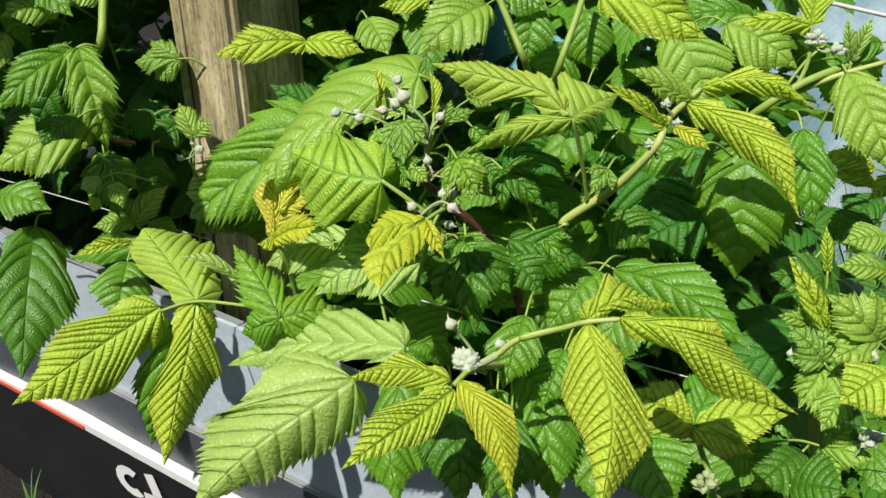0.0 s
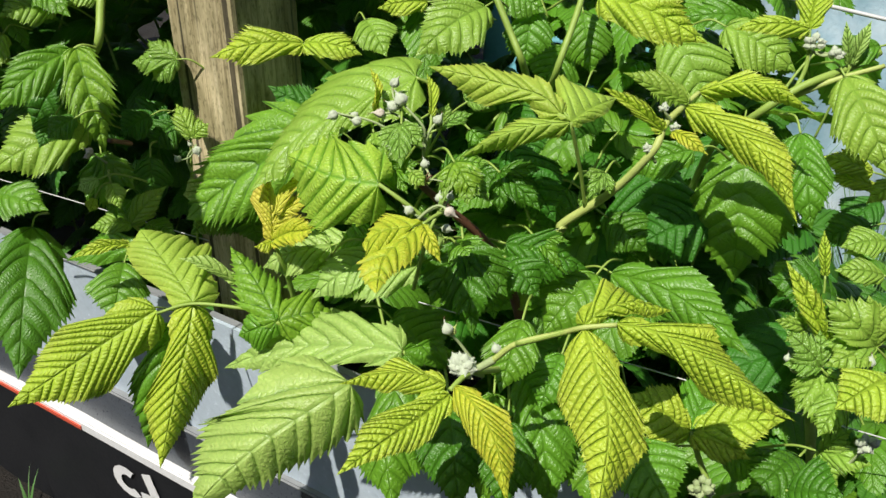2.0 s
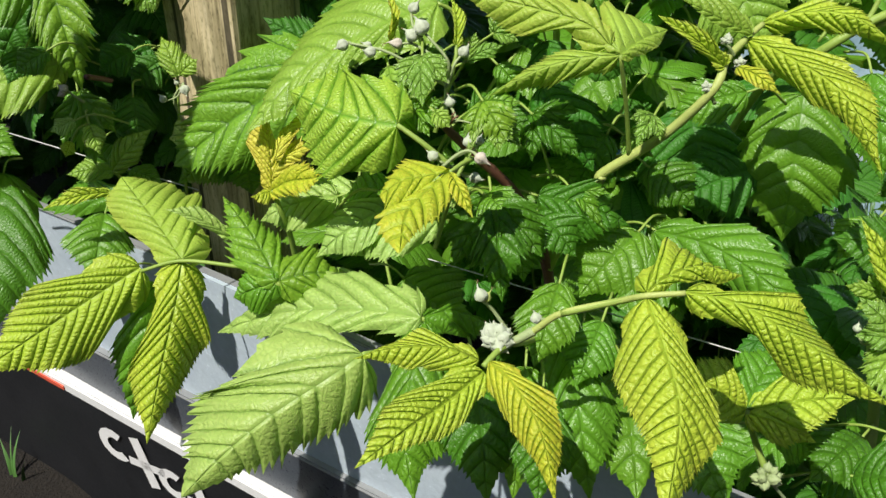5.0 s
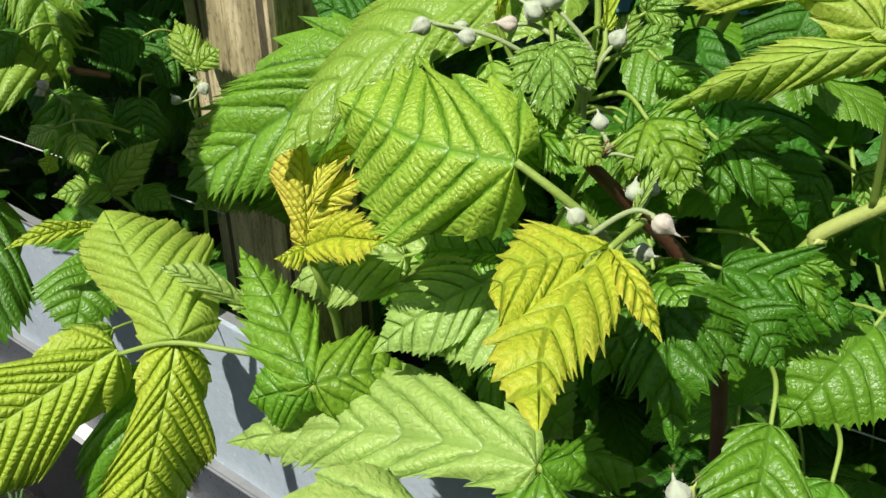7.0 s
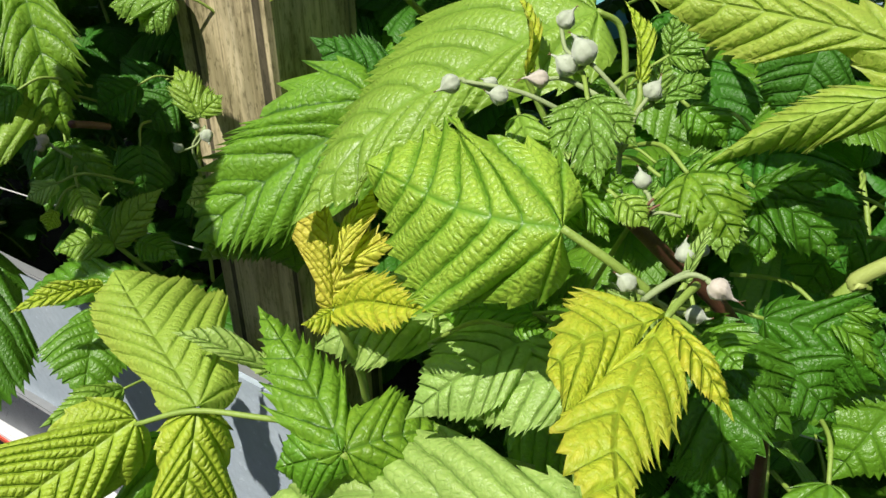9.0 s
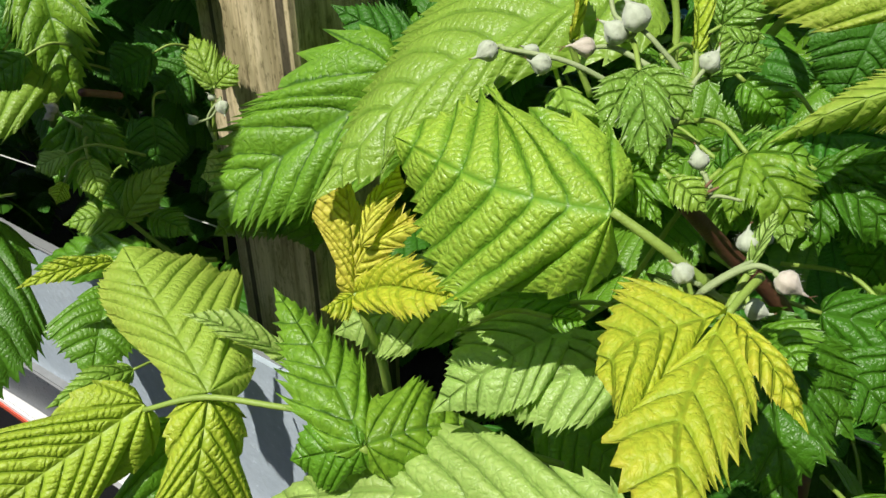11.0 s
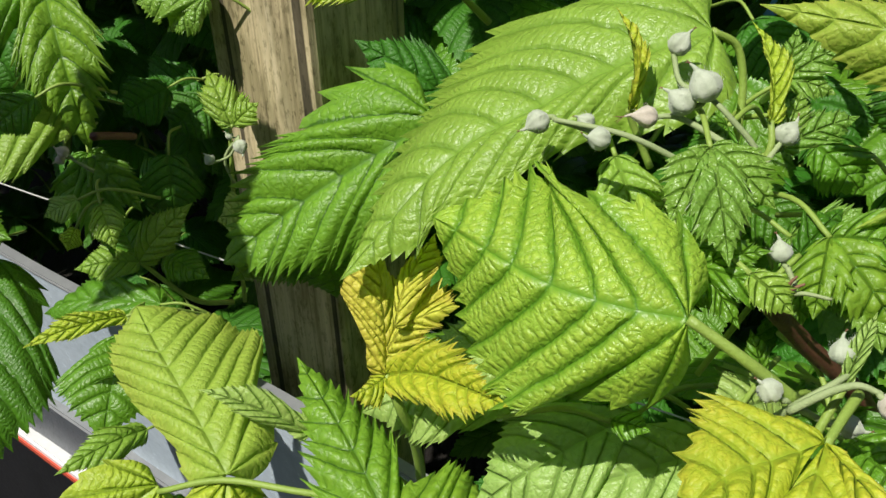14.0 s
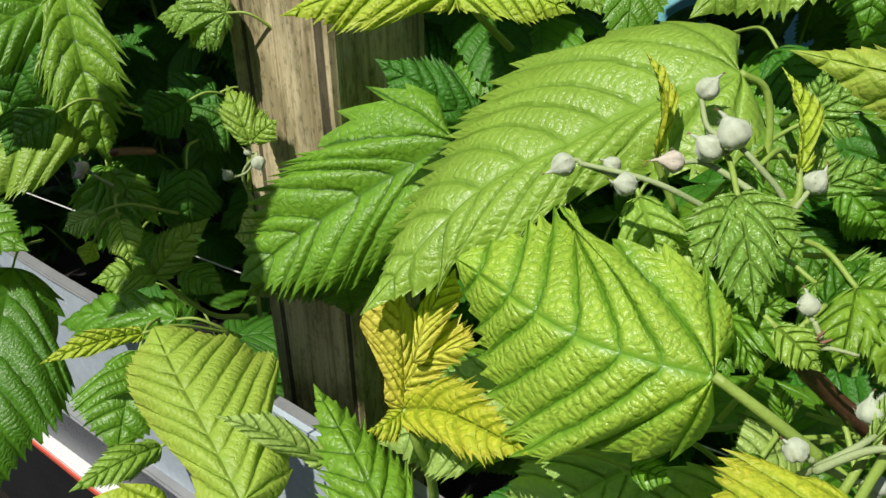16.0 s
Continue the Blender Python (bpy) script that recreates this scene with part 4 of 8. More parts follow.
leaflet(lf, (0.0402, 0.3932, 0.4363), (0.0829, 0.3881, 0.4245), 0.0254, (0.12, -0.67, 0.73), "half_shade", wave=0.25, teeth=1.4)
lf = leaf(main, [(0.1078, 0.4229, 0.4111), (0.0971, 0.4047, 0.4205), (0.0890, 0.3956, 0.4170)], 0.0006)
leaflet(lf, (0.0890, 0.3956, 0.4170), (0.0600, 0.3734, 0.3936), 0.0369, (-0.15, -0.62, 0.77), "green")
lf = leaf(main, [(0.0271, 0.4566, 0.4730), (0.0356, 0.4390, 0.4798), (0.0420, 0.4303, 0.4744)], 0.0006)
leaflet(lf, (0.0420, 0.4303, 0.4744), (0.0671, 0.4079, 0.4415), 0.0354, (0.00, -0.83, 0.56), "dark")
lf = leaf(main, [(-0.0094, 0.4355, 0.4636), (0.0019, 0.4163, 0.4752), (0.0104, 0.4063, 0.4733)], 0.0006)
leaflet(lf, (0.0104, 0.4063, 0.4733), (0.0312, 0.3893, 0.4615), 0.0163, (-0.07, -0.63, 0.77), "frill", wave=0.25, teeth=1.9, veins=5)
leaflet(lf, (0.0104, 0.4063, 0.4733), (0.0112, 0.3913, 0.4578), 0.0130, (0.01, -0.72, 0.69), "frill", wave=0.25, teeth=1.9, veins=5)
leaflet(lf, (0.0104, 0.4063, 0.4733), (0.0305, 0.4024, 0.4778), 0.0144, (-0.28, -0.67, 0.69), "frill", wave=0.25, teeth=1.9, veins=5)
lf = leaf(main, [(0.0180, 0.4398, 0.4603), (0.0288, 0.4203, 0.4712), (0.0368, 0.4103, 0.4688)], 0.0006)
leaflet(lf, (0.0368, 0.4103, 0.4688), (0.0572, 0.3923, 0.4553), 0.0154, (-0.08, -0.65, 0.75), "half_shade", wave=0.3, teeth=1.9, veins=5)
leaflet(lf, (0.0368, 0.4103, 0.4688), (0.0363, 0.3947, 0.4523), 0.0123, (-0.04, -0.73, 0.69), "half_shade", wave=0.3, teeth=1.9, veins=5)
leaflet(lf, (0.0368, 0.4103, 0.4688), (0.0577, 0.4060, 0.4726), 0.0135, (-0.26, -0.66, 0.70), "half_shade", wave=0.3, teeth=1.9, veins=5)
lf = leaf(main, [(0.0405, 0.4269, 0.4296), (0.0495, 0.4058, 0.4405), (0.0563, 0.3945, 0.4381)], 0.0006)
leaflet(lf, (0.0563, 0.3945, 0.4381), (0.0699, 0.3779, 0.4274), 0.0074, (-0.11, -0.60, 0.79), "green", wave=0.3, teeth=1.9, veins=5)
leaflet(lf, (0.0563, 0.3945, 0.4381), (0.0535, 0.3814, 0.4262), 0.0060, (-0.07, -0.66, 0.75), "green", wave=0.3, teeth=1.9, veins=5)
leaflet(lf, (0.0563, 0.3945, 0.4381), (0.0725, 0.3893, 0.4402), 0.0065, (-0.29, -0.59, 0.75), "green", wave=0.3, teeth=1.9, veins=5)
lf = leaf(main, [(-0.0548, 0.4130, 0.4561), (-0.0398, 0.3973, 0.4738), (-0.0286, 0.3900, 0.4766)], 0.0006)
leaflet(lf, (-0.0286, 0.3900, 0.4766), (-0.0001, 0.3791, 0.4760), 0.0160, (-0.19, -0.54, 0.82), "green", wave=0.2, teeth=1.5)
lf = leaf(main, [(-0.0020, 0.3919, 0.4267), (-0.0149, 0.3895, 0.4390), (-0.0245, 0.3922, 0.4377)], 0.0006)
leaflet(lf, (-0.0245, 0.3922, 0.4377), (-0.0510, 0.4079, 0.4259), 0.0244, (-0.57, -0.43, 0.70), "green")
lf = leaf(main, [(0.0326, 0.4105, 0.4183), (0.0185, 0.3933, 0.4387), (0.0080, 0.3848, 0.4435)], 0.0006)
leaflet(lf, (0.0080, 0.3848, 0.4435), (-0.0114, 0.3747, 0.4468), 0.0219, (0.39, -0.51, 0.76), "grey", wave=0.15)

# young gold tip on its stalk
lf = leaf(main, [(-0.0783, 0.4213, 0.3455), (-0.0775, 0.4080, 0.3960), (-0.0800, 0.3990, 0.4220), (-0.0836, 0.4015, 0.4319)], 0.0013)
lamina(lf, [(-0.0836, 0.4015, 0.4319), (-0.0842, 0.4071, 0.4418), (-0.0873, 0.4185, 0.4642)], (-0.0940, 0.4078, 0.4505), (-0.0836, 0.4233, 0.4449), "amber", veins=10, relief=1.5, teeth=0.5, base=0.5, blunt=0.3)
lamina(lf, [(-0.0807, 0.4010, 0.4476), (-0.0787, 0.4089, 0.4542), (-0.0722, 0.4219, 0.4625)], (-0.0784, 0.4185, 0.4565), (-0.0702, 0.4122, 0.4579), "amber", veins=8, relief=1.4, base=0.4)
lamina(lf, [(-0.0843, 0.4049, 0.4361), (-0.0786, 0.4043, 0.4456), (-0.0714, 0.4046, 0.4499), (-0.0647, 0.4048, 0.4519)], (-0.0725, 0.4126, 0.4524), (-0.0735, 0.4030, 0.4426), "amber", veins=6, relief=1.4, teeth=2.0, blunt=0.2)
lamina(lf, [(-0.0836, 0.4014, 0.4317), (-0.0728, 0.3908, 0.4419), (-0.0611, 0.3760, 0.4509), (-0.0521, 0.3609, 0.4600)], (-0.0707, 0.3966, 0.4471), (-0.0690, 0.3798, 0.4407), "gold", veins=9, relief=1.4, teeth=1.9, blunt=0.15)
lamina(lf, [(-0.0833, 0.4014, 0.4317), (-0.0862, 0.3945, 0.4337), (-0.0912, 0.3906, 0.4337)], (-0.0870, 0.3993, 0.4332), (-0.0847, 0.3926, 0.4283), "gold", veins=6, teeth=1.6)

# great fresh leaf and its partner across the top
lf = leaf(main, [(-0.0077, 0.4142, 0.4571), (0.0010, 0.4300, 0.4880), (0.0000, 0.4355, 0.5060), (-0.0076, 0.4339, 0.5119)], 0.0009)
lamina(lf, [(-0.0076, 0.4339, 0.5119), (-0.0256, 0.4311, 0.5055), (-0.0449, 0.4261, 0.4967), (-0.0686, 0.4197, 0.4840), (-0.0940, 0.4040, 0.4588)], (-0.0587, 0.4663, 0.4969), (-0.0602, 0.4060, 0.4772), "fresh", veins=10, relief=0.55, base=0.95, blunt=0.0, bulge=0.40, teeth=2.0, face=(-0.2, -0.5, 0.8))
lf = leaf(main, [(0.0812, 0.4030, 0.4525), (0.0760, 0.3965, 0.4760), (0.0682, 0.3872, 0.5046)], 0.0009)
lamina(lf, [(0.0675, 0.3871, 0.5046), (0.0509, 0.3865, 0.5032), (0.0324, 0.3885, 0.4959), (0.0156, 0.3898, 0.4848)], (0.0474, 0.3949, 0.5043), (0.0449, 0.3901, 0.4913), "pale", veins=8, relief=0.8, teeth=1.3)
lamina(lf, [(0.0638, 0.3897, 0.5076), (0.0550, 0.3954, 0.5144), (0.0363, 0.4032, 0.5180), (-0.0009, 0.4242, 0.5207)], (0.0269, 0.4173, 0.5227), (0.0326, 0.4048, 0.5070), "pale", veins=9, relief=0.8, teeth=0.9)
lamina(lf, [(0.0680, 0.3873, 0.5048), (0.0801, 0.4060, 0.5055), (0.0965, 0.4290, 0.5033)], (0.0628, 0.4202, 0.5146), (0.0862, 0.4067, 0.5009), "pale", veins=6, relief=0.7, teeth=0.6, blunt=0.2)

# leaf at the end of the side shoot
lf = leaf(main, [(0.1157, 0.4000, 0.4991), (0.1279, 0.4171, 0.5031), (0.1379, 0.4274, 0.5071)], 0.0013, mat=STEM_PALE)
lamina(lf, [(0.1304, 0.4168, 0.5053), (0.1138, 0.4124, 0.5132), (0.0948, 0.4106, 0.5221)], (0.1160, 0.4203, 0.5201), (0.1122, 0.4103, 0.5115), "fresh", veins=7, relief=0.9)
lamina(lf, [(0.1379, 0.4280, 0.5075), (0.1489, 0.4196, 0.5147), (0.1673, 0.4082, 0.5167), (0.1888, 0.3989, 0.5042)], (0.1580, 0.4248, 0.5200), (0.1631, 0.4162, 0.5077), "lime", veins=11, relief=0.9)
lamina(lf, [(0.1290, 0.4171, 0.5031), (0.1397, 0.3991, 0.5024), (0.1572, 0.3723, 0.4939), (0.1692, 0.3517, 0.4697)], (0.1619, 0.3924, 0.5034), (0.1481, 0.3911, 0.4871), "lime", veins=13, relief=0.9)
leaflet(lf, (0.1134, 0.3939, 0.4983), (0.0842, 0.4030, 0.5170), 0.0080, (0.03, -0.88, 0.48), "lime", fold=1.0, curl=0.2)
leaflet(lf, (0.1173, 0.3892, 0.5000), (0.1299, 0.3701, 0.4953), 0.0081, (-0.39, -0.45, 0.80), "gold")

# bud truss at the top
ts = stalk("flower_truss", main, [(-0.0023, 0.3786, 0.4750), (-0.0027, 0.3988, 0.4740), (-0.0028, 0.4029, 0.4844), (-0.0020, 0.4006, 0.4955), (-0.0087, 0.4028, 0.5036), (-0.0131, 0.4068, 0.5068)], 0.0009, 0.00055, STEM_GREY)
stalk("pedicel", ts, [(-0.0131, 0.4068, 0.5068), (-0.0123, 0.4059, 0.5062), (-0.0122, 0.4052, 0.5067)], 0.0006, 0.0008, STEM_GREY)
bud(ts, (-0.0120, 0.4051, 0.5063), (-0.54, 0.22, 0.81), 0.0081)
stalk("pedicel", ts, [(-0.0131, 0.4068, 0.5068), (-0.0137, 0.4064, 0.5048), (-0.0158, 0.4063, 0.5039)], 0.0006, 0.0007, STEM_GREY)
bud(ts, (-0.0155, 0.4062, 0.5036), (-0.81, 0.17, 0.56), 0.0070)
stalk("pedicel", ts, [(-0.0131, 0.4068, 0.5068), (-0.0175, 0.4120, 0.5073), (-0.0188, 0.4178, 0.5121)], 0.0006, 0.0006, STEM_GREY)
bud(ts, (-0.0190, 0.4178, 0.5118), (0.59, 0.13, 0.80), 0.0060)
ts = stalk("flower_truss", main, [(-0.0031, 0.4020, 0.4848), (-0.0188, 0.3992, 0.4954), (-0.0303, 0.3993, 0.5008), (-0.0441, 0.4036, 0.5020)], 0.0008, 0.00055, STEM_GREY)
stalk("pedicel", ts, [(-0.0441, 0.4036, 0.5020), (-0.0444, 0.4050, 0.5020), (-0.0459, 0.4059, 0.5015)], 0.0006, 0.0006, STEM_GREY)
bud(ts, (-0.0456, 0.4060, 0.5017), (-0.84, -0.41, -0.36), 0.0061)
stalk("pedicel", ts, [(-0.0441, 0.4036, 0.5020), (-0.0385, 0.4062, 0.4994), (-0.0359, 0.4080, 0.4989)], 0.0006, 0.0005, STEM_GREY)
bud(ts, (-0.0357, 0.4080, 0.4988), (-0.80, -0.19, 0.56), 0.0047)
stalk("pedicel", ts, [(-0.0441, 0.4036, 0.5020), (-0.0367, 0.4023, 0.5000), (-0.0334, 0.3992, 0.4995)], 0.0006, 0.0006, STEM_GREY)
bud(ts, (-0.0331, 0.3993, 0.4994), (-0.88, -0.36, 0.30), 0.0057)
ts = stalk("flower_truss", main, [(-0.0040, 0.3973, 0.4963), (-0.0168, 0.4075, 0.5008), (-0.0232, 0.4082, 0.5009)], 0.0008, 0.00055, STEM_GREY)
stalk("pedicel", ts, [(-0.0232, 0.4082, 0.5009), (-0.0225, 0.4084, 0.5008), (-0.0226, 0.4084, 0.5008)], 0.0006, 0.0006, STEM_GREY)
bud(ts, (-0.0222, 0.4085, 0.5007), (-0.98, -0.11, 0.13), 0.0057, BUD_PINK, tip=1.8)
ts = stalk("flower_truss", main, [(-0.0024, 0.4023, 0.4833), (0.0003, 0.4020, 0.4936), (0.0036, 0.4048, 0.4976)], 0.0008, 0.00055, STEM_GREY)
stalk("pedicel", ts, [(0.0036, 0.4048, 0.4976), (0.0033, 0.4046, 0.4972), (0.0034, 0.4047, 0.4972)], 0.0006, 0.0006, STEM_GREY)
bud(ts, (0.0032, 0.4046, 0.4969), (0.56, 0.39, 0.73), 0.0061)
lf = leaf(main, [(-0.0218, 0.4116, 0.4874), (-0.0267, 0.4120, 0.4979), (-0.0280, 0.4116, 0.5013)], 0.0007)
leaflet(lf, (-0.0280, 0.4114, 0.5009), (-0.0310, 0.4255, 0.5197), 0.0066, (0.72, -0.49, 0.48), "gold", fold=0.8, curl=0.1)
lf = leaf(main, [(-0.0020, 0.4031, 0.4883), (0.0010, 0.4036, 0.4961), (0.0011, 0.4068, 0.5011)], 0.0007)
leaflet(lf, (0.0011, 0.4064, 0.5006), (-0.0019, 0.4239, 0.5173), 0.0056, (0.50, -0.55, 0.67), "lime", fold=0.8, curl=0.1)
lf = leaf(main, [(-0.0142, 0.4336, 0.4922), (-0.0135, 0.4097, 0.5024), (-0.0130, 0.3963, 0.4995)], 0.0006)
leaflet(lf, (-0.0130, 0.3963, 0.4995), (-0.0120, 0.3724, 0.4860), 0.0129, (-0.18, -0.49, 0.85), "frill", wave=0.14, teeth=1.9, veins=5)
leaflet(lf, (-0.0130, 0.3963, 0.4995), (-0.0228, 0.3803, 0.4902), 0.0110, (-0.02, -0.50, 0.87), "frill", wave=0.14, teeth=1.9, veins=5)
leaflet(lf, (-0.0130, 0.3963, 0.4995), (-0.0019, 0.3835, 0.4925), 0.0114, (-0.24, -0.62, 0.75), "frill", wave=0.14, teeth=1.9, veins=5)
lf = leaf(main, [(-0.0194, 0.4195, 0.4614), (-0.0048, 0.4123, 0.4853), (0.0061, 0.4114, 0.4928)], 0.0006)
leaflet(lf, (0.0061, 0.4114, 0.4928), (0.0222, 0.4145, 0.4993), 0.0089, (-0.18, -0.64, 0.74), "frill", teeth=1.9, wave=0.22, veins=5)
leaflet(lf, (0.0061, 0.4114, 0.4928), (0.0099, 0.4174, 0.5041), 0.0070, (-0.29, -0.80, 0.53), "frill", teeth=1.9, wave=0.22, veins=5)
lf = leaf(main, [(-0.0379, 0.4104, 0.4618), (-0.0250, 0.3909, 0.4788), (-0.0154, 0.3808, 0.4811)], 0.0006)
leaflet(lf, (-0.0154, 0.3808, 0.4811), (0.0001, 0.3695, 0.4799), 0.0083, (-0.30, -0.49, 0.82), "green", teeth=1.9, wave=0.22, veins=5)
leaflet(lf, (-0.0154, 0.3808, 0.4811), (-0.0087, 0.3697, 0.4739), 0.0067, (-0.14, -0.59, 0.79), "green", teeth=1.9, wave=0.22, veins=5)
leaflet(lf, (-0.0154, 0.3808, 0.4811), (-0.0027, 0.3782, 0.4866), 0.0070, (-0.42, -0.56, 0.71), "green", teeth=1.9, wave=0.22, veins=5)
lf = leaf(main, [(-0.0364, 0.4494, 0.4852), (-0.0322, 0.4283, 0.4925), (-0.0290, 0.4170, 0.4874)], 0.0006)
leaflet(lf, (-0.0290, 0.4170, 0.4874), (-0.0236, 0.4027, 0.4735), 0.0155, (-0.06, -0.71, 0.71), "fresh", veins=5, teeth=1.3)

# bud truss below
ts = stalk("flower_truss", main, [(-0.0042, 0.3564, 0.4637), (-0.0012, 0.3538, 0.4704), (0.0037, 0.3550, 0.4736), (0.0078, 0.3580, 0.4739)], 0.0008, 0.00055, STEM_GREY)
stalk("pedicel", ts, [(0.0078, 0.3580, 0.4739), (0.0074, 0.3587, 0.4740), (0.0069, 0.3600, 0.4750)], 0.0006, 0.0005, STEM_GREY)
bud(ts, (0.0069, 0.3598, 0.4747), (-0.04, 0.45, 0.89), 0.0053)
stalk("pedicel", ts, [(0.0078, 0.3580, 0.4739), (0.0091, 0.3606, 0.4728), (0.0111, 0.3644, 0.4741)], 0.0006, 0.0004, STEM_GREY)
bud(ts, (0.0111, 0.3643, 0.4738), (0.25, 0.45, 0.86), 0.0042)
ts = stalk("flower_truss", main, [(-0.0031, 0.3529, 0.4691), (0.0022, 0.3520, 0.4746), (0.0062, 0.3514, 0.4769), (0.0096, 0.3502, 0.4764)], 0.0008, 0.00055, STEM_GREY)
stalk("pedicel", ts, [(0.0096, 0.3502, 0.4764), (0.0094, 0.3497, 0.4764), (0.0099, 0.3491, 0.4761)], 0.0006, 0.0006, STEM_GREY)
bud(ts, (0.0096, 0.3492, 0.4762), (0.83, -0.34, -0.45), 0.0058, BUD_PINK, tip=1.6)
ts = stalk("flower_truss", main, [(-0.0010, 0.3549, 0.4684), (0.0061, 0.3567, 0.4629)], 0.0008, 0.00055, STEM_GREY)
stalk("pedicel", ts, [(0.0061, 0.3567, 0.4629), (0.0067, 0.3572, 0.4629), (0.0083, 0.3574, 0.4628)], 0.0006, 0.0005, STEM_GREY)
bud(ts, (0.0080, 0.3575, 0.4629), (0.94, -0.30, -0.16), 0.0053)
ts = stalk("flower_truss", main, [(0.0008, 0.3585, 0.4663), (-0.0041, 0.3538, 0.4708)], 0.0008, 0.00055, STEM_GREY)
stalk("pedicel", ts, [(-0.0041, 0.3538, 0.4708), (-0.0047, 0.3537, 0.4712), (-0.0059, 0.3534, 0.4723)], 0.0006, 0.0005, STEM_GREY)
bud(ts, (-0.0057, 0.3534, 0.4721), (-0.68, -0.14, 0.72), 0.0052)
ts = stalk("flower_truss", main, [(-0.0028, 0.3772, 0.4768), (0.0015, 0.3754, 0.4797), (0.0003, 0.3776, 0.4834)], 0.0008, 0.00055, STEM_GREY)
stalk("pedicel", ts, [(0.0003, 0.3776, 0.4834), (-0.0001, 0.3780, 0.4835), (-0.0005, 0.3786, 0.4843)], 0.0006, 0.0005, STEM_GREY)
bud(ts, (-0.0005, 0.3785, 0.4840), (-0.22, 0.33, 0.92), 0.0050)

# bud tuft and open young buds on the pale shoot
ts = stalk("flower_truss", main, [(0.0313, 0.2966, 0.4317), (0.0243, 0.2970, 0.4264), (0.0207, 0.2982, 0.4245)], 0.0018, 0.0014, STEM_GREY)
stalk("pedicel", ts, [(0.0207, 0.2982, 0.4245), (0.0195, 0.2978, 0.4255), (0.0195, 0.2975, 0.4271)], 0.0006, 0.0004, STEM_GREY)
bud(ts, (0.0193, 0.2975, 0.4270), (0.89, 0.10, 0.45), 0.0051, tip=0.15)
stalk("pedicel", ts, [(0.0207, 0.2982, 0.4245), (0.0198, 0.2979, 0.4255), (0.0175, 0.2972, 0.4263)], 0.0006, 0.0004, STEM_GREY)
bud(ts, (0.0177, 0.2973, 0.4263), (-0.92, -0.34, -0.16), 0.0052, tip=0.15)
stalk("pedicel", ts, [(0.0207, 0.2982, 0.4245), (0.0194, 0.2977, 0.4254), (0.0178, 0.2979, 0.4279)], 0.0006, 0.0005, STEM_GREY)
bud(ts, (0.0178, 0.2978, 0.4276), (-0.15, 0.34, 0.93), 0.0059, tip=0.15)
stalk("pedicel", ts, [(0.0207, 0.2982, 0.4245), (0.0185, 0.2984, 0.4260), (0.0176, 0.2976, 0.4266)], 0.0006, 0.0006, STEM_GREY)
bud(ts, (0.0174, 0.2978, 0.4268), (0.70, -0.53, -0.48), 0.0070, tip=0.15)
stalk("pedicel", ts, [(0.0207, 0.2982, 0.4245), (0.0195, 0.2977, 0.4254), (0.0166, 0.2975, 0.4274)], 0.0006, 0.0005, STEM_GREY)
bud(ts, (0.0168, 0.2974, 0.4272), (-0.83, 0.11, 0.54), 0.0053, tip=0.15)
stalk("pedicel", ts, [(0.0207, 0.2982, 0.4245), (0.0194, 0.2977, 0.4256), (0.0193, 0.2975, 0.4277)], 0.0006, 0.0005, STEM_GREY)
bud(ts, (0.0191, 0.2974, 0.4275), (0.73, 0.21, 0.65), 0.0055, tip=0.15)
stalk("pedicel", ts, [(0.0207, 0.2982, 0.4245), (0.0195, 0.2983, 0.4261), (0.0180, 0.2972, 0.4267)], 0.0006, 0.0004, STEM_GREY)
bud(ts, (0.0181, 0.2974, 0.4268), (-0.12, -0.80, -0.59), 0.0051, tip=0.15)
stalk("pedicel", ts, [(0.0207, 0.2982, 0.4245), (0.0195, 0.2976, 0.4252), (0.0174, 0.2973, 0.4276)], 0.0006, 0.0006, STEM_GREY)
bud(ts, (0.0176, 0.2973, 0.4272), (-0.50, 0.16, 0.85), 0.0073, tip=0.15)
stalk("pedicel", ts, [(0.0207, 0.2982, 0.4245), (0.0188, 0.2979, 0.4255), (0.0184, 0.2971, 0.4266)], 0.0006, 0.0006, STEM_GREY)
bud(ts, (0.0180, 0.2972, 0.4266), (0.92, -0.37, 0.15), 0.0070, tip=0.15)
stalk("pedicel", ts, [(0.0207, 0.2982, 0.4245), (0.0196, 0.2978, 0.4255), (0.0168, 0.2968, 0.4271)], 0.0006, 0.0004, STEM_GREY)
bud(ts, (0.0170, 0.2969, 0.4270), (-0.87, -0.32, 0.38), 0.0053, tip=0.15)
stalk("pedicel", ts, [(0.0207, 0.2982, 0.4245), (0.0193, 0.2978, 0.4254), (0.0183, 0.2973, 0.4280)], 0.0006, 0.0006, STEM_GREY)
bud(ts, (0.0182, 0.2973, 0.4277), (0.24, 0.01, 0.97), 0.0065, tip=0.15)
stalk("pedicel", ts, [(0.0207, 0.2982, 0.4245), (0.0191, 0.2987, 0.4255), (0.0179, 0.2976, 0.4266)], 0.0006, 0.0006, STEM_GREY)
bud(ts, (0.0178, 0.2980, 0.4266), (0.22, -0.97, 0.04), 0.0071, tip=0.15)
stalk("pedicel", ts, [(0.0207, 0.2982, 0.4245), (0.0194, 0.2978, 0.4255), (0.0171, 0.2970, 0.4282)], 0.0006, 0.0004, STEM_GREY)
bud(ts, (0.0172, 0.2970, 0.4280), (-0.46, -0.23, 0.86), 0.0050, tip=0.15)
stalk("pedicel", ts, [(0.0207, 0.2982, 0.4245), (0.0192, 0.2979, 0.4254), (0.0187, 0.2970, 0.4274)], 0.0006, 0.0006, STEM_GREY)
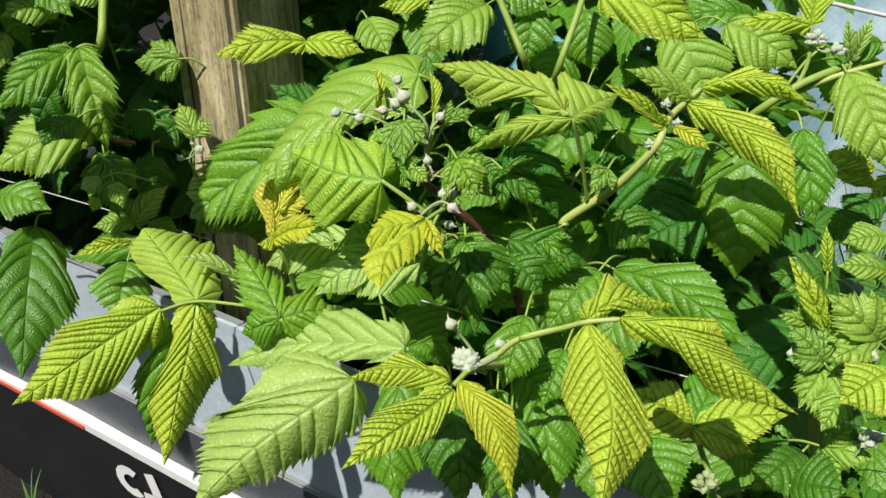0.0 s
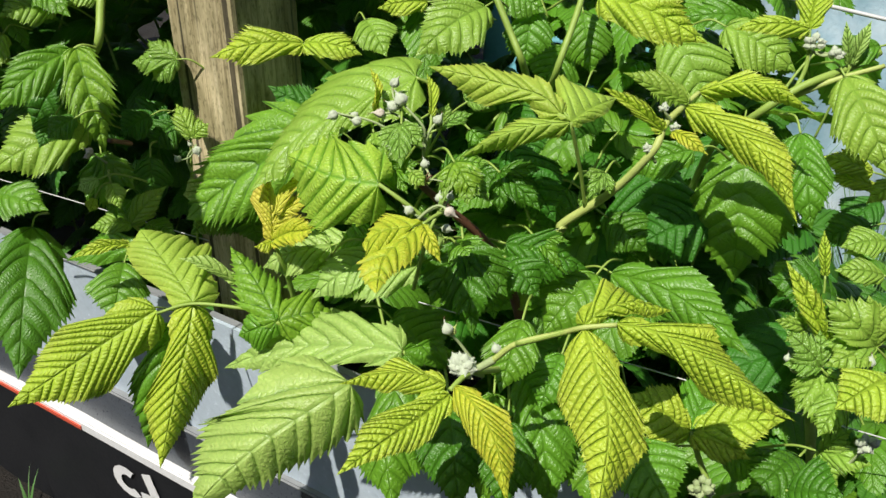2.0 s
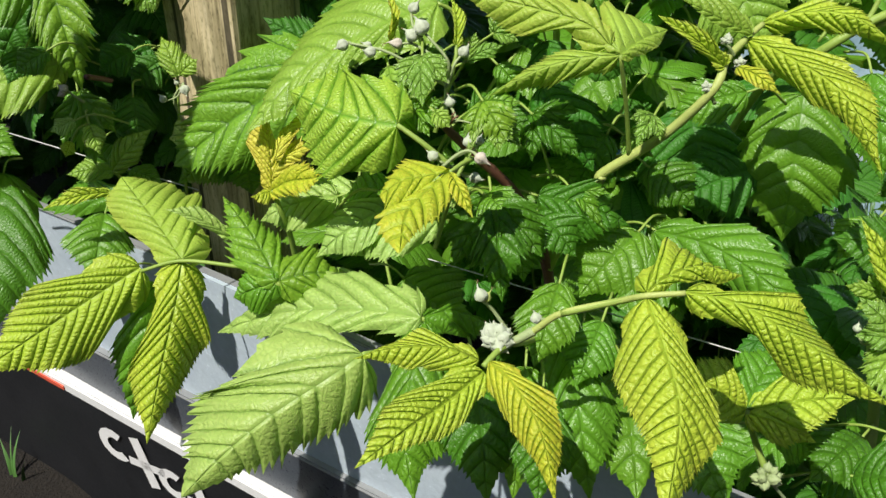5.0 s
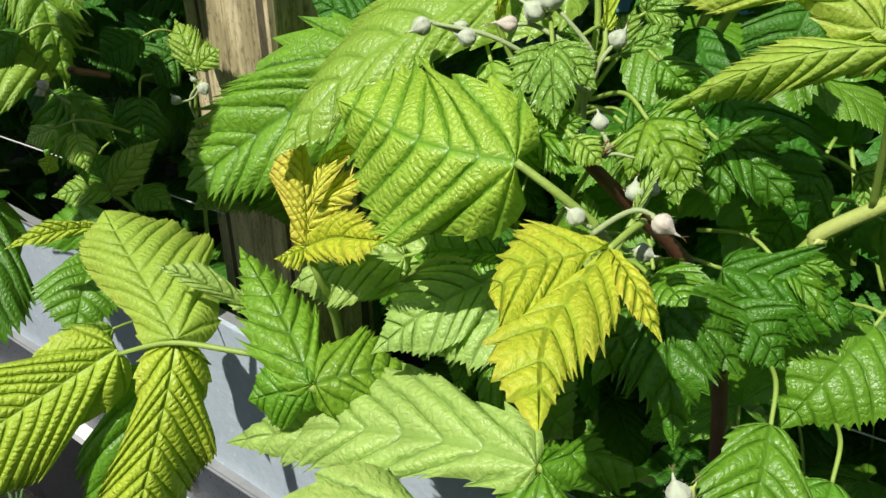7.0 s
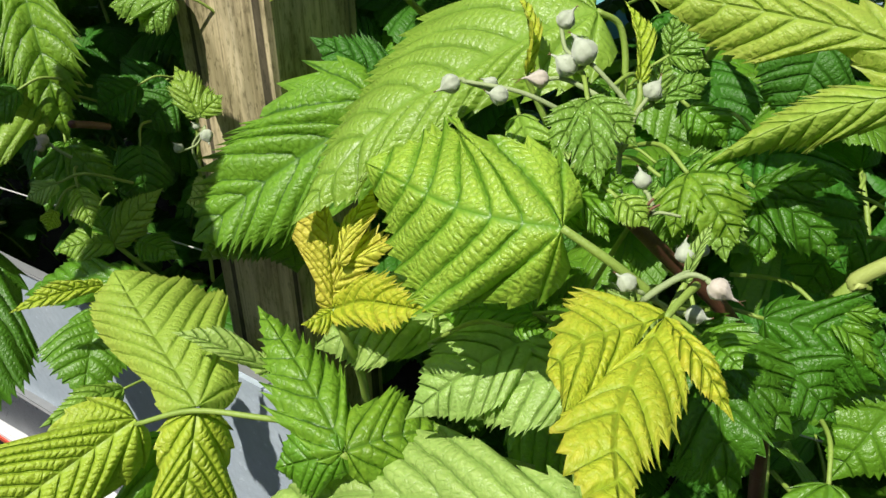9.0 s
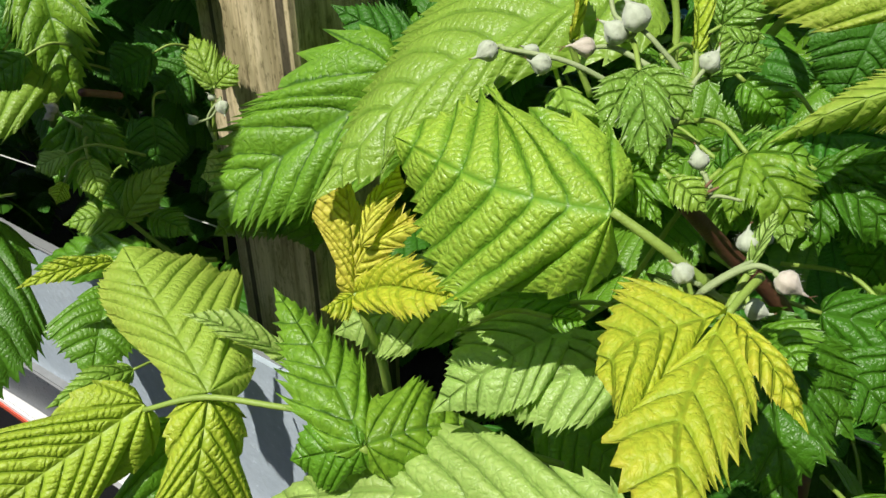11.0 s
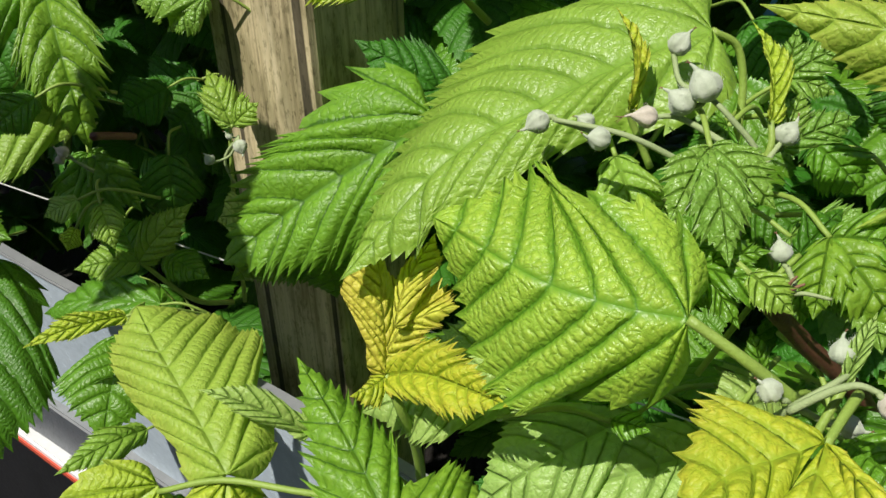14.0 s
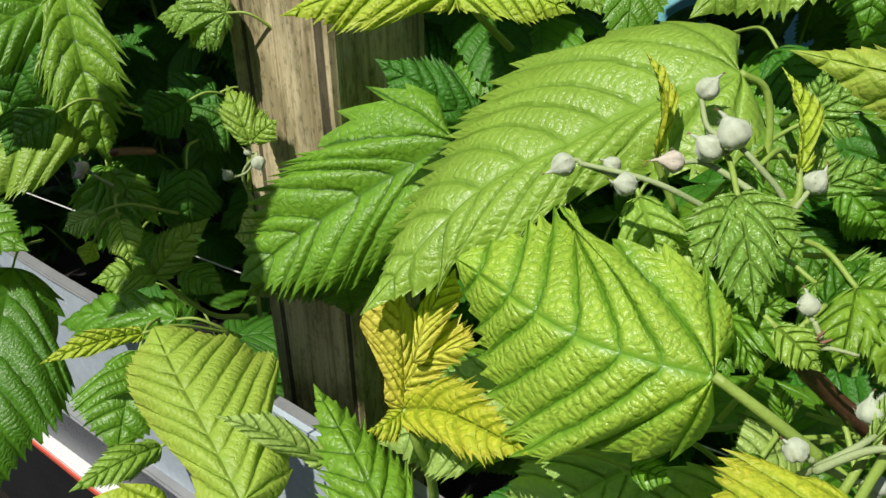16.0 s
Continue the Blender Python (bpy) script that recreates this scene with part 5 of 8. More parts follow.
bud(ts, (0.0185, 0.2971, 0.4272), (0.61, -0.42, 0.67), 0.0066, tip=0.15)
stalk("pedicel", ts, [(0.0207, 0.2982, 0.4245), (0.0194, 0.2981, 0.4254), (0.0176, 0.2966, 0.4270)], 0.0006, 0.0004, STEM_GREY)
bud(ts, (0.0177, 0.2969, 0.4269), (-0.34, -0.84, 0.43), 0.0052, tip=0.15)
stalk("pedicel", ts, [(0.0207, 0.2982, 0.4245), (0.0193, 0.2979, 0.4255), (0.0179, 0.2968, 0.4283)], 0.0006, 0.0004, STEM_GREY)
bud(ts, (0.0179, 0.2969, 0.4281), (-0.04, -0.43, 0.90), 0.0042, tip=0.15)
ts = stalk("flower_truss", main, [(0.0243, 0.2992, 0.4262), (0.0170, 0.3002, 0.4370), (0.0136, 0.2992, 0.4418)], 0.0008, 0.00055, STEM_GREY)
stalk("pedicel", ts, [(0.0136, 0.2992, 0.4418), (0.0132, 0.2986, 0.4421), (0.0124, 0.2983, 0.4434)], 0.0006, 0.0006, STEM_GREY)
bud(ts, (0.0126, 0.2982, 0.4431), (-0.37, 0.26, 0.89), 0.0056, tip=1.2)
bud(ts, (0.0130, 0.2997, 0.4419), (0.50, 0.26, 0.83), 0.0042, STEM_PALE, tip=1.4)
ts = stalk("flower_truss", main, [(0.0370, 0.2969, 0.4362), (0.0343, 0.3028, 0.4326)], 0.0008, 0.00055, STEM_GREY)
stalk("pedicel", ts, [(0.0343, 0.3028, 0.4326), (0.0338, 0.3027, 0.4314), (0.0330, 0.3027, 0.4312)], 0.0006, 0.0005, STEM_GREY)
bud(ts, (0.0331, 0.3027, 0.4309), (-0.30, 0.15, 0.94), 0.0050)

# behind the post and to its side: left plant
stalk("cut_cane", left, [(-0.2168, 0.5560, 0.4270), (-0.2180, 0.5420, 0.4335), (-0.2191, 0.5280, 0.4395)], 0.0017, 0.0017, CANE, "cut brown cane end")
stalk("shoot", left, [(-0.2523, 0.6509, 0.5317), (-0.2506, 0.6288, 0.5112), (-0.2505, 0.6082, 0.4829), (-0.2867, 0.6517, 0.4494), (-0.3664, 0.7440, 0.3282)], 0.0033, 0.003, STEM, "bright green upright shoot")
lf = leaf(left, [(-0.2487, 0.6023, 0.4824), (-0.2548, 0.5931, 0.4867), (-0.2606, 0.5885, 0.4846)])
leaflet(lf, (-0.2567, 0.5786, 0.4871), (-0.2962, 0.5310, 0.4568), 0.0339, (0.27, -0.67, 0.70), "green", teeth=1.3, pleat=1.4)
leaflet(lf, (-0.2628, 0.5906, 0.4824), (-0.2949, 0.5743, 0.4316), 0.0492, (0.25, -0.96, 0.15), "dark")
leaflet(lf, (-0.2522, 0.5773, 0.4887), (-0.2307, 0.5438, 0.4243), 0.0340, (0.36, -0.77, 0.52), "gloss", fold=0.55, arch=0.12, teeth=3.4, pleat=1.0, veins=6)
leaflet(lf, (-0.2596, 0.5907, 0.4824), (-0.2526, 0.5744, 0.4298), 0.0366, (0.41, -0.86, 0.32), "dark")
lf = leaf(left, [(-0.2446, 0.6268, 0.4094), (-0.2573, 0.6082, 0.4231), (-0.2668, 0.5986, 0.4228)], 0.0006)
leaflet(lf, (-0.2668, 0.5986, 0.4228), (-0.3261, 0.5582, 0.4027), 0.0508, (0.20, -0.65, 0.73), "fresh", teeth=1.2)
lf = leaf(left, [(-0.2465, 0.5814, 0.4219), (-0.2427, 0.5645, 0.4260), (-0.2399, 0.5564, 0.4185)], 0.0006)
leaflet(lf, (-0.2399, 0.5564, 0.4185), (-0.2285, 0.5357, 0.3767), 0.0226, (0.37, -0.79, 0.49), "green", teeth=1.9, wave=0.22, veins=5)
leaflet(lf, (-0.2399, 0.5564, 0.4185), (-0.2498, 0.5407, 0.3881), 0.0190, (0.29, -0.89, 0.36), "green", teeth=1.9, wave=0.22, veins=5)
leaflet(lf, (-0.2399, 0.5564, 0.4185), (-0.2153, 0.5455, 0.3954), 0.0190, (0.28, -0.72, 0.63), "green", teeth=1.9, wave=0.22, veins=5)
lf = leaf(left, [(-0.2065, 0.5465, 0.4021), (-0.2203, 0.5312, 0.4142), (-0.2308, 0.5242, 0.4127)], 0.0006)
leaflet(lf, (-0.2308, 0.5242, 0.4127), (-0.2443, 0.5191, 0.4069), 0.0122, (0.05, -0.80, 0.59), "grey")
lf = leaf(left, [(-0.2280, 0.5539, 0.3989), (-0.2329, 0.5354, 0.4042), (-0.2365, 0.5261, 0.3977)], 0.0006)
leaflet(lf, (-0.2365, 0.5261, 0.3977), (-0.2396, 0.5207, 0.3896), 0.0097, (0.29, -0.84, 0.45), "lime")
lf = leaf(left, [(-0.1893, 0.5635, 0.3350), (-0.2051, 0.5544, 0.3423), (-0.2243, 0.5479, 0.3677)])
leaflet(lf, (-0.2243, 0.5479, 0.3677), (-0.1973, 0.5579, 0.3941), 0.0202, (-0.07, -0.91, 0.42), "fresh")
leaflet(lf, (-0.2243, 0.5479, 0.3677), (-0.2499, 0.5366, 0.3696), 0.0195, (0.29, -0.53, 0.80), "fresh")
leaflet(lf, (-0.2255, 0.5488, 0.3676), (-0.2438, 0.5726, 0.3787), 0.0215, (0.12, -0.34, 0.93), "green")
lf = leaf(left, [(-0.1821, 0.5602, 0.3379), (-0.1834, 0.5705, 0.3831), (-0.1797, 0.5715, 0.4222), (-0.1770, 0.5689, 0.4270)], 0.0009)
leaflet(lf, (-0.1775, 0.5689, 0.4270), (-0.1912, 0.5857, 0.4470), 0.0176, (0.23, -0.66, 0.71), "fresh", veins=5, teeth=1.9)
leaflet(lf, (-0.1775, 0.5689, 0.4270), (-0.1853, 0.5842, 0.4398), 0.0202, (0.20, -0.56, 0.80), "fresh", veins=5, teeth=1.9)
leaflet(lf, (-0.1765, 0.5693, 0.4275), (-0.1643, 0.5709, 0.4374), 0.0140, (-0.14, -0.93, 0.33), "fresh", veins=5)
ts = stalk("flower_truss", left, [(-0.1810, 0.5719, 0.3946), (-0.1838, 0.5705, 0.4098), (-0.1759, 0.5713, 0.4211)], 0.0009, 0.00055, STEM_GREY)
stalk("pedicel", ts, [(-0.1759, 0.5713, 0.4211), (-0.1759, 0.5707, 0.4207), (-0.1756, 0.5694, 0.4194)], 0.0006, 0.0007, STEM_GREY)
bud(ts, (-0.1757, 0.5697, 0.4197), (0.34, -0.55, -0.76), 0.0074)
stalk("pedicel", ts, [(-0.1759, 0.5713, 0.4211), (-0.1773, 0.5717, 0.4200), (-0.1794, 0.5716, 0.4202)], 0.0006, 0.0004, STEM_GREY)
bud(ts, (-0.1793, 0.5717, 0.4200), (-0.49, -0.34, 0.80), 0.0044)
stalk("pedicel", ts, [(-0.1759, 0.5713, 0.4211), (-0.1806, 0.5691, 0.4125), (-0.1884, 0.5664, 0.4098)], 0.0006, 0.0006, STEM_GREY)
bud(ts, (-0.1883, 0.5665, 0.4095), (-0.47, -0.08, 0.88), 0.0057)
ts = stalk("flower_truss", left, [(-0.2269, 0.5353, 0.4203), (-0.2327, 0.5326, 0.4266)], 0.0009, 0.00055, STEM_GREY)
stalk("pedicel", ts, [(-0.2327, 0.5326, 0.4266), (-0.2331, 0.5327, 0.4274), (-0.2346, 0.5326, 0.4291)], 0.0006, 0.0006, STEM_GREY)
bud(ts, (-0.2343, 0.5326, 0.4289), (-0.80, -0.14, 0.59), 0.0060, BUD_PINK)
stalk("pedicel", ts, [(-0.2327, 0.5326, 0.4266), (-0.2342, 0.5335, 0.4270), (-0.2371, 0.5332, 0.4270)], 0.0006, 0.0005, STEM_GREY)
bud(ts, (-0.2369, 0.5334, 0.4271), (-0.75, -0.63, -0.20), 0.0048, BUD_PINK)
lf = leaf(left, [(-0.0609, 0.5590, 0.4374), (-0.0742, 0.5469, 0.4467), (-0.0841, 0.5423, 0.4431)], 0.0006)
lamina(lf, [(-0.0841, 0.5423, 0.4431), (-0.1100, 0.5386, 0.4275), (-0.1408, 0.5334, 0.4081), (-0.1743, 0.5249, 0.3833)], (-0.1538, 0.5536, 0.4262), (-0.1272, 0.5182, 0.3880), "gloss", veins=7, relief=0.75, blunt=0.45, teeth=2.7, base=0.95, bulge=0.3)
lf = leaf(left, [(-0.1369, 0.5656, 0.3999), (-0.1360, 0.5524, 0.4023), (-0.1354, 0.5470, 0.3935)], 0.0006)
leaflet(lf, (-0.1354, 0.5470, 0.3935), (-0.1310, 0.5405, 0.3560), 0.0460, (0.25, -0.90, 0.35), "half_shade", teeth=1.6)
leaflet(lf, (-0.1400, 0.5480, 0.3935), (-0.1800, 0.5430, 0.3620), 0.0380, (0.30, -0.85, 0.40), "half_shade", teeth=1.6)
lf = leaf(left, [(-0.1414, 0.5748, 0.3713), (-0.1557, 0.5576, 0.3899), (-0.1664, 0.5492, 0.3934)], 0.0006)
leaflet(lf, (-0.1664, 0.5492, 0.3934), (-0.1807, 0.5420, 0.3940), 0.0236, (0.32, -0.57, 0.75), "grey", wave=0.15)
lf = leaf(left, [(-0.0506, 0.5939, 0.3935), (-0.0641, 0.5847, 0.4201), (-0.0742, 0.5824, 0.4296)], 0.0006)
leaflet(lf, (-0.0742, 0.5824, 0.4296), (-0.1232, 0.5856, 0.4609), 0.0328, (0.26, -0.83, 0.49), "dark", wave=0.15)
lf = leaf(left, [(-0.1607, 0.5975, 0.4612), (-0.1762, 0.5908, 0.4768), (-0.1878, 0.5903, 0.4780)], 0.0006)
leaflet(lf, (-0.1878, 0.5903, 0.4780), (-0.2232, 0.5978, 0.4725), 0.0254, (-0.25, -0.70, 0.67), "frill", teeth=1.9, wave=0.22, veins=5)
leaflet(lf, (-0.1878, 0.5903, 0.4780), (-0.2104, 0.6012, 0.4870), 0.0195, (0.01, -0.62, 0.79), "frill", teeth=1.9, wave=0.22, veins=5)
leaflet(lf, (-0.1878, 0.5903, 0.4780), (-0.2073, 0.5884, 0.4625), 0.0200, (-0.21, -0.90, 0.38), "frill", teeth=1.9, wave=0.22, veins=5)
lf = leaf(left, [(-0.1804, 0.5304, 0.3482), (-0.1952, 0.5244, 0.3615), (-0.2062, 0.5244, 0.3609)], 0.0006)
leaflet(lf, (-0.2062, 0.5244, 0.3609), (-0.2769, 0.5437, 0.3384), 0.0291, (-0.37, -0.36, 0.85), "green")
lf = leaf(left, [(-0.2145, 0.5370, 0.3555), (-0.2136, 0.5135, 0.3650), (-0.2130, 0.5004, 0.3615)], 0.0006)
leaflet(lf, (-0.2130, 0.5004, 0.3615), (-0.2106, 0.4618, 0.3371), 0.0392, (0.33, -0.49, 0.81), "green")
lf = leaf(left, [(-0.1752, 0.5111, 0.3653), (-0.1883, 0.4918, 0.3832), (-0.1981, 0.4819, 0.3862)], 0.0006)
leaflet(lf, (-0.1981, 0.4819, 0.3862), (-0.2283, 0.4606, 0.3861), 0.0094, (0.33, -0.47, 0.82), "lime", fold=0.7)
lf = leaf(left, [(-0.1746, 0.4989, 0.3215), (-0.1840, 0.4761, 0.3414), (-0.1911, 0.4635, 0.3459)], 0.0006)
leaflet(lf, (-0.1911, 0.4635, 0.3459), (-0.2127, 0.4342, 0.3503), 0.0131, (0.48, -0.23, 0.85), "fresh")
lf = leaf(left, [(-0.3143, 0.6025, 0.3491), (-0.3116, 0.5796, 0.3580), (-0.3097, 0.5669, 0.3541)], 0.0006)
leaflet(lf, (-0.3097, 0.5669, 0.3541), (-0.2896, 0.4685, 0.2846), 0.0620, (0.37, -0.48, 0.79), "half_shade", veins=8, arch=0.1)
lf = leaf(left, [(-0.3588, 0.5928, 0.3598), (-0.3441, 0.5764, 0.3773), (-0.3331, 0.5686, 0.3800)], 0.0006)
leaflet(lf, (-0.3331, 0.5686, 0.3800), (-0.2820, 0.5464, 0.3783), 0.0317, (-0.18, -0.49, 0.85), "green")
lf = leaf(left, [(-0.2643, 0.6519, 0.4891), (-0.2734, 0.6288, 0.5068), (-0.2802, 0.6159, 0.5096)], 0.0006)
leaflet(lf, (-0.2802, 0.6159, 0.5096), (-0.3043, 0.5810, 0.5090), 0.0277, (0.60, -0.43, 0.67), "fresh")
lf = leaf(left, [(-0.3183, 0.6504, 0.5073), (-0.3060, 0.6312, 0.5209), (-0.2968, 0.6212, 0.5205)], 0.0006)
leaflet(lf, (-0.2968, 0.6212, 0.5205), (-0.2584, 0.5923, 0.5067), 0.0263, (-0.04, -0.48, 0.88), "green")
lf = leaf(left, [(-0.2336, 0.6764, 0.5006), (-0.2442, 0.6547, 0.5158), (-0.2521, 0.6430, 0.5167)], 0.0006)
leaflet(lf, (-0.2521, 0.6430, 0.5167), (-0.2761, 0.6164, 0.5104), 0.0236, (0.47, -0.58, 0.67), "fresh")
lf = leaf(left, [(-0.3140, 0.6416, 0.4860), (-0.3157, 0.6183, 0.4952), (-0.3169, 0.6054, 0.4916)], 0.0006)
leaflet(lf, (-0.3169, 0.6054, 0.4916), (-0.3214, 0.5703, 0.4682), 0.0252, (0.40, -0.54, 0.74), "fresh")
lf = leaf(left, [(-0.1938, 0.6582, 0.4114), (-0.2080, 0.6445, 0.4231), (-0.2187, 0.6387, 0.4213)], 0.0006)
leaflet(lf, (-0.2187, 0.6387, 0.4213), (-0.2456, 0.6317, 0.4094), 0.0466, (0.04, -0.90, 0.44), "dark")
lf = leaf(left, [(-0.2532, 0.5799, 0.3517), (-0.2396, 0.5741, 0.3770), (-0.2293, 0.5742, 0.3854)], 0.0006)
leaflet(lf, (-0.2293, 0.5742, 0.3854), (-0.2083, 0.5807, 0.3967), 0.0349, (0.03, -0.89, 0.46), "dark")

# back plant: leaves across the top
stalk("shoot", back, [(0.1033, 0.5866, 0.5639), (0.0899, 0.5451, 0.5287), (0.0744, 0.5231, 0.4879), (0.0794, 0.5943, 0.4510), (0.1038, 0.7661, 0.3468)], 0.0020, 0.0024, STEM, "green shoot")
stalk("shoot", back, [(0.0284, 0.5222, 0.5526), (0.0439, 0.5053, 0.5200), (0.0540, 0.5045, 0.4965), (0.0671, 0.5920, 0.4474), (0.0928, 0.7658, 0.3468)], 0.0020, 0.0024, STEM, "green shoot")
stalk("shoot", back, [(0.2483, 0.4751, 0.5168), (0.2358, 0.4714, 0.5105), (0.2024, 0.4598, 0.5008), (0.1799, 0.4653, 0.4803), (0.1786, 0.5230, 0.4397), (0.2118, 0.6882, 0.3010)], 0.0021, 0.0026, STEM, "olive green arching shoot")
stalk("leaf_stalk", back, [(0.2458, 0.4614, 0.5126), (0.2211, 0.4621, 0.5044), (0.2014, 0.4624, 0.4952)], 0.0014, 0.0018, STEM_PALE, "pale leaf stalk")
lf = leaf(back, [(-0.0625, 0.5197, 0.4881), (-0.0742, 0.5102, 0.5030), (-0.0799, 0.5085, 0.5106)])
leaflet(lf, (-0.0799, 0.5085, 0.5106), (-0.1338, 0.4930, 0.5054), 0.0242, (0.12, -0.67, 0.73), "lime", teeth=2.2)
leaflet(lf, (-0.0799, 0.5085, 0.5106), (-0.0427, 0.4963, 0.5071), 0.0243, (-0.13, -0.62, 0.78), "lime", teeth=1.3)
lf = leaf(back, [(-0.0605, 0.6020, 0.5029), (-0.0537, 0.5792, 0.5141), (-0.0486, 0.5666, 0.5119)], 0.0006)
leaflet(lf, (-0.0486, 0.5666, 0.5119), (-0.0323, 0.5357, 0.4955), 0.0321, (-0.10, -0.51, 0.85), "fresh")
lf = leaf(back, [(0.0494, 0.5517, 0.5197), (0.0381, 0.5320, 0.5318), (0.0296, 0.5218, 0.5304)], 0.0006)
leaflet(lf, (0.0296, 0.5218, 0.5304), (-0.0113, 0.4868, 0.5090), 0.0400, (0.17, -0.65, 0.74), "fresh")
lf = leaf(back, [(0.0224, 0.5376, 0.5151), (0.0066, 0.5262, 0.5313), (-0.0053, 0.5222, 0.5329)], 0.0006)
leaflet(lf, (-0.0053, 0.5222, 0.5329), (-0.0360, 0.5195, 0.5293), 0.0174, (-0.00, -0.78, 0.62), "lime")
lf = leaf(back, [(0.0175, 0.5838, 0.5210), (0.0306, 0.5662, 0.5340), (0.0405, 0.5575, 0.5332)], 0.0006)
leaflet(lf, (0.0405, 0.5575, 0.5332), (0.0686, 0.5412, 0.5225), 0.0318, (-0.16, -0.72, 0.67), "green")
lf = leaf(back, [(0.0640, 0.5790, 0.5271), (0.0620, 0.5615, 0.5311), (0.0605, 0.5529, 0.5236)], 0.0006)
leaflet(lf, (0.0605, 0.5529, 0.5236), (0.0555, 0.5342, 0.4883), 0.0326, (-0.08, -0.88, 0.48), "green")
lf = leaf(back, [(0.0966, 0.5967, 0.4947), (0.0896, 0.5798, 0.5001), (0.0844, 0.5717, 0.4936)], 0.0006)
leaflet(lf, (0.0844, 0.5717, 0.4936), (0.0694, 0.5570, 0.4666), 0.0348, (-0.12, -0.84, 0.52), "green")
lf = leaf(back, [(0.0920, 0.5984, 0.5196), (0.0943, 0.5810, 0.5236), (0.0961, 0.5725, 0.5160)], 0.0006)
leaflet(lf, (0.0961, 0.5725, 0.5160), (0.1022, 0.5533, 0.4795), 0.0339, (-0.11, -0.89, 0.45), "green")
lf = leaf(back, [(0.0626, 0.4768, 0.5379), (0.0767, 0.4614, 0.5507), (0.0873, 0.4544, 0.5499)], 0.0006)
leaflet(lf, (0.0873, 0.4544, 0.5499), (0.1408, 0.4342, 0.5304), 0.0308, (-0.03, -0.73, 0.68), "lime", veins=7, pleat=1.5, arch=0.1)
lf = leaf(back, [(0.1315, 0.5417, 0.5175), (0.1384, 0.5251, 0.5226), (0.1436, 0.5172, 0.5160)], 0.0006)
leaflet(lf, (0.1436, 0.5172, 0.5160), (0.1681, 0.4938, 0.4706), 0.0487, (-0.13, -0.91, 0.40), "fresh")
lf = leaf(back, [(0.2299, 0.5666, 0.4955), (0.2139, 0.5563, 0.5137), (0.2019, 0.5531, 0.5169)], 0.0006)
leaflet(lf, (0.2019, 0.5531, 0.5169), (0.1559, 0.5523, 0.5176), 0.0282, (0.02, -0.72, 0.69), "green")
lf = leaf(back, [(0.1534, 0.5453, 0.5111), (0.1660, 0.5283, 0.5221), (0.1754, 0.5200, 0.5199)], 0.0006)
leaflet(lf, (0.1754, 0.5200, 0.5199), (0.2140, 0.4984, 0.4984), 0.0334, (-0.13, -0.80, 0.58), "fresh")
lf = leaf(back, [(0.1983, 0.4613, 0.4933), (0.2054, 0.4654, 0.5113), (0.2047, 0.4697, 0.5303)])
leaflet(lf, (0.2047, 0.4697, 0.5303), (0.1631, 0.4685, 0.5301), 0.0148, (0.01, -0.63, 0.77), "lime", pleat=1.4)
leaflet(lf, (0.2047, 0.4697, 0.5303), (0.2127, 0.4903, 0.5475), 0.0187, (-0.24, -0.57, 0.79), "lime", fold=0.7)
ts = stalk("flower_truss", back, [(0.2054, 0.4654, 0.5113), (0.2072, 0.4660, 0.5189)], 0.0008, 0.00055, STEM_GREY)
stalk("pedicel", ts, [(0.2072, 0.4660, 0.5189), (0.2077, 0.4661, 0.5206), (0.2100, 0.4663, 0.5230)], 0.0006, 0.0005, STEM_GREY)
bud(ts, (0.2098, 0.4663, 0.5229), (0.95, 0.03, 0.32), 0.0046, tip=0.2)
stalk("pedicel", ts, [(0.2072, 0.4660, 0.5189), (0.2072, 0.4661, 0.5205), (0.2058, 0.4658, 0.5221)], 0.0006, 0.0005, STEM_GREY)
bud(ts, (0.2061, 0.4659, 0.5221), (-0.98, -0.22, 0.00), 0.0050, tip=0.2)
stalk("pedicel", ts, [(0.2072, 0.4660, 0.5189), (0.2073, 0.4661, 0.5209), (0.2080, 0.4669, 0.5250)], 0.0006, 0.0005, STEM_GREY)
bud(ts, (0.2079, 0.4668, 0.5247), (0.19, 0.34, 0.92), 0.0049, tip=0.2)
stalk("pedicel", ts, [(0.2072, 0.4660, 0.5189), (0.2074, 0.4658, 0.5205), (0.2090, 0.4651, 0.5222)], 0.0006, 0.0004, STEM_GREY)
bud(ts, (0.2088, 0.4652, 0.5222), (0.95, -0.30, 0.02), 0.0041, tip=0.2)
stalk("pedicel", ts, [(0.2072, 0.4660, 0.5189), (0.2067, 0.4659, 0.5207), (0.2046, 0.4656, 0.5241)], 0.0006, 0.0004, STEM_GREY)
bud(ts, (0.2048, 0.4656, 0.5239), (-0.73, -0.06, 0.68), 0.0044, tip=0.2)
stalk("pedicel", ts, [(0.2072, 0.4660, 0.5189), (0.2074, 0.4658, 0.5208), (0.2091, 0.4651, 0.5241)], 0.0006, 0.0004, STEM_GREY)
bud(ts, (0.2090, 0.4652, 0.5240), (0.71, -0.19, 0.68), 0.0034, tip=0.2)
stalk("pedicel", ts, [(0.2072, 0.4660, 0.5189), (0.2068, 0.4658, 0.5203), (0.2061, 0.4641, 0.5220)], 0.0006, 0.0004, STEM_GREY)
bud(ts, (0.2061, 0.4643, 0.5219), (-0.20, -0.96, 0.22), 0.0036, tip=0.2)
stalk("pedicel", ts, [(0.2072, 0.4660, 0.5189), (0.2066, 0.4658, 0.5206), (0.2056, 0.4646, 0.5243)], 0.0006, 0.0004, STEM_GREY)
bud(ts, (0.2056, 0.4647, 0.5241), (-0.18, -0.39, 0.90), 0.0042, tip=0.2)
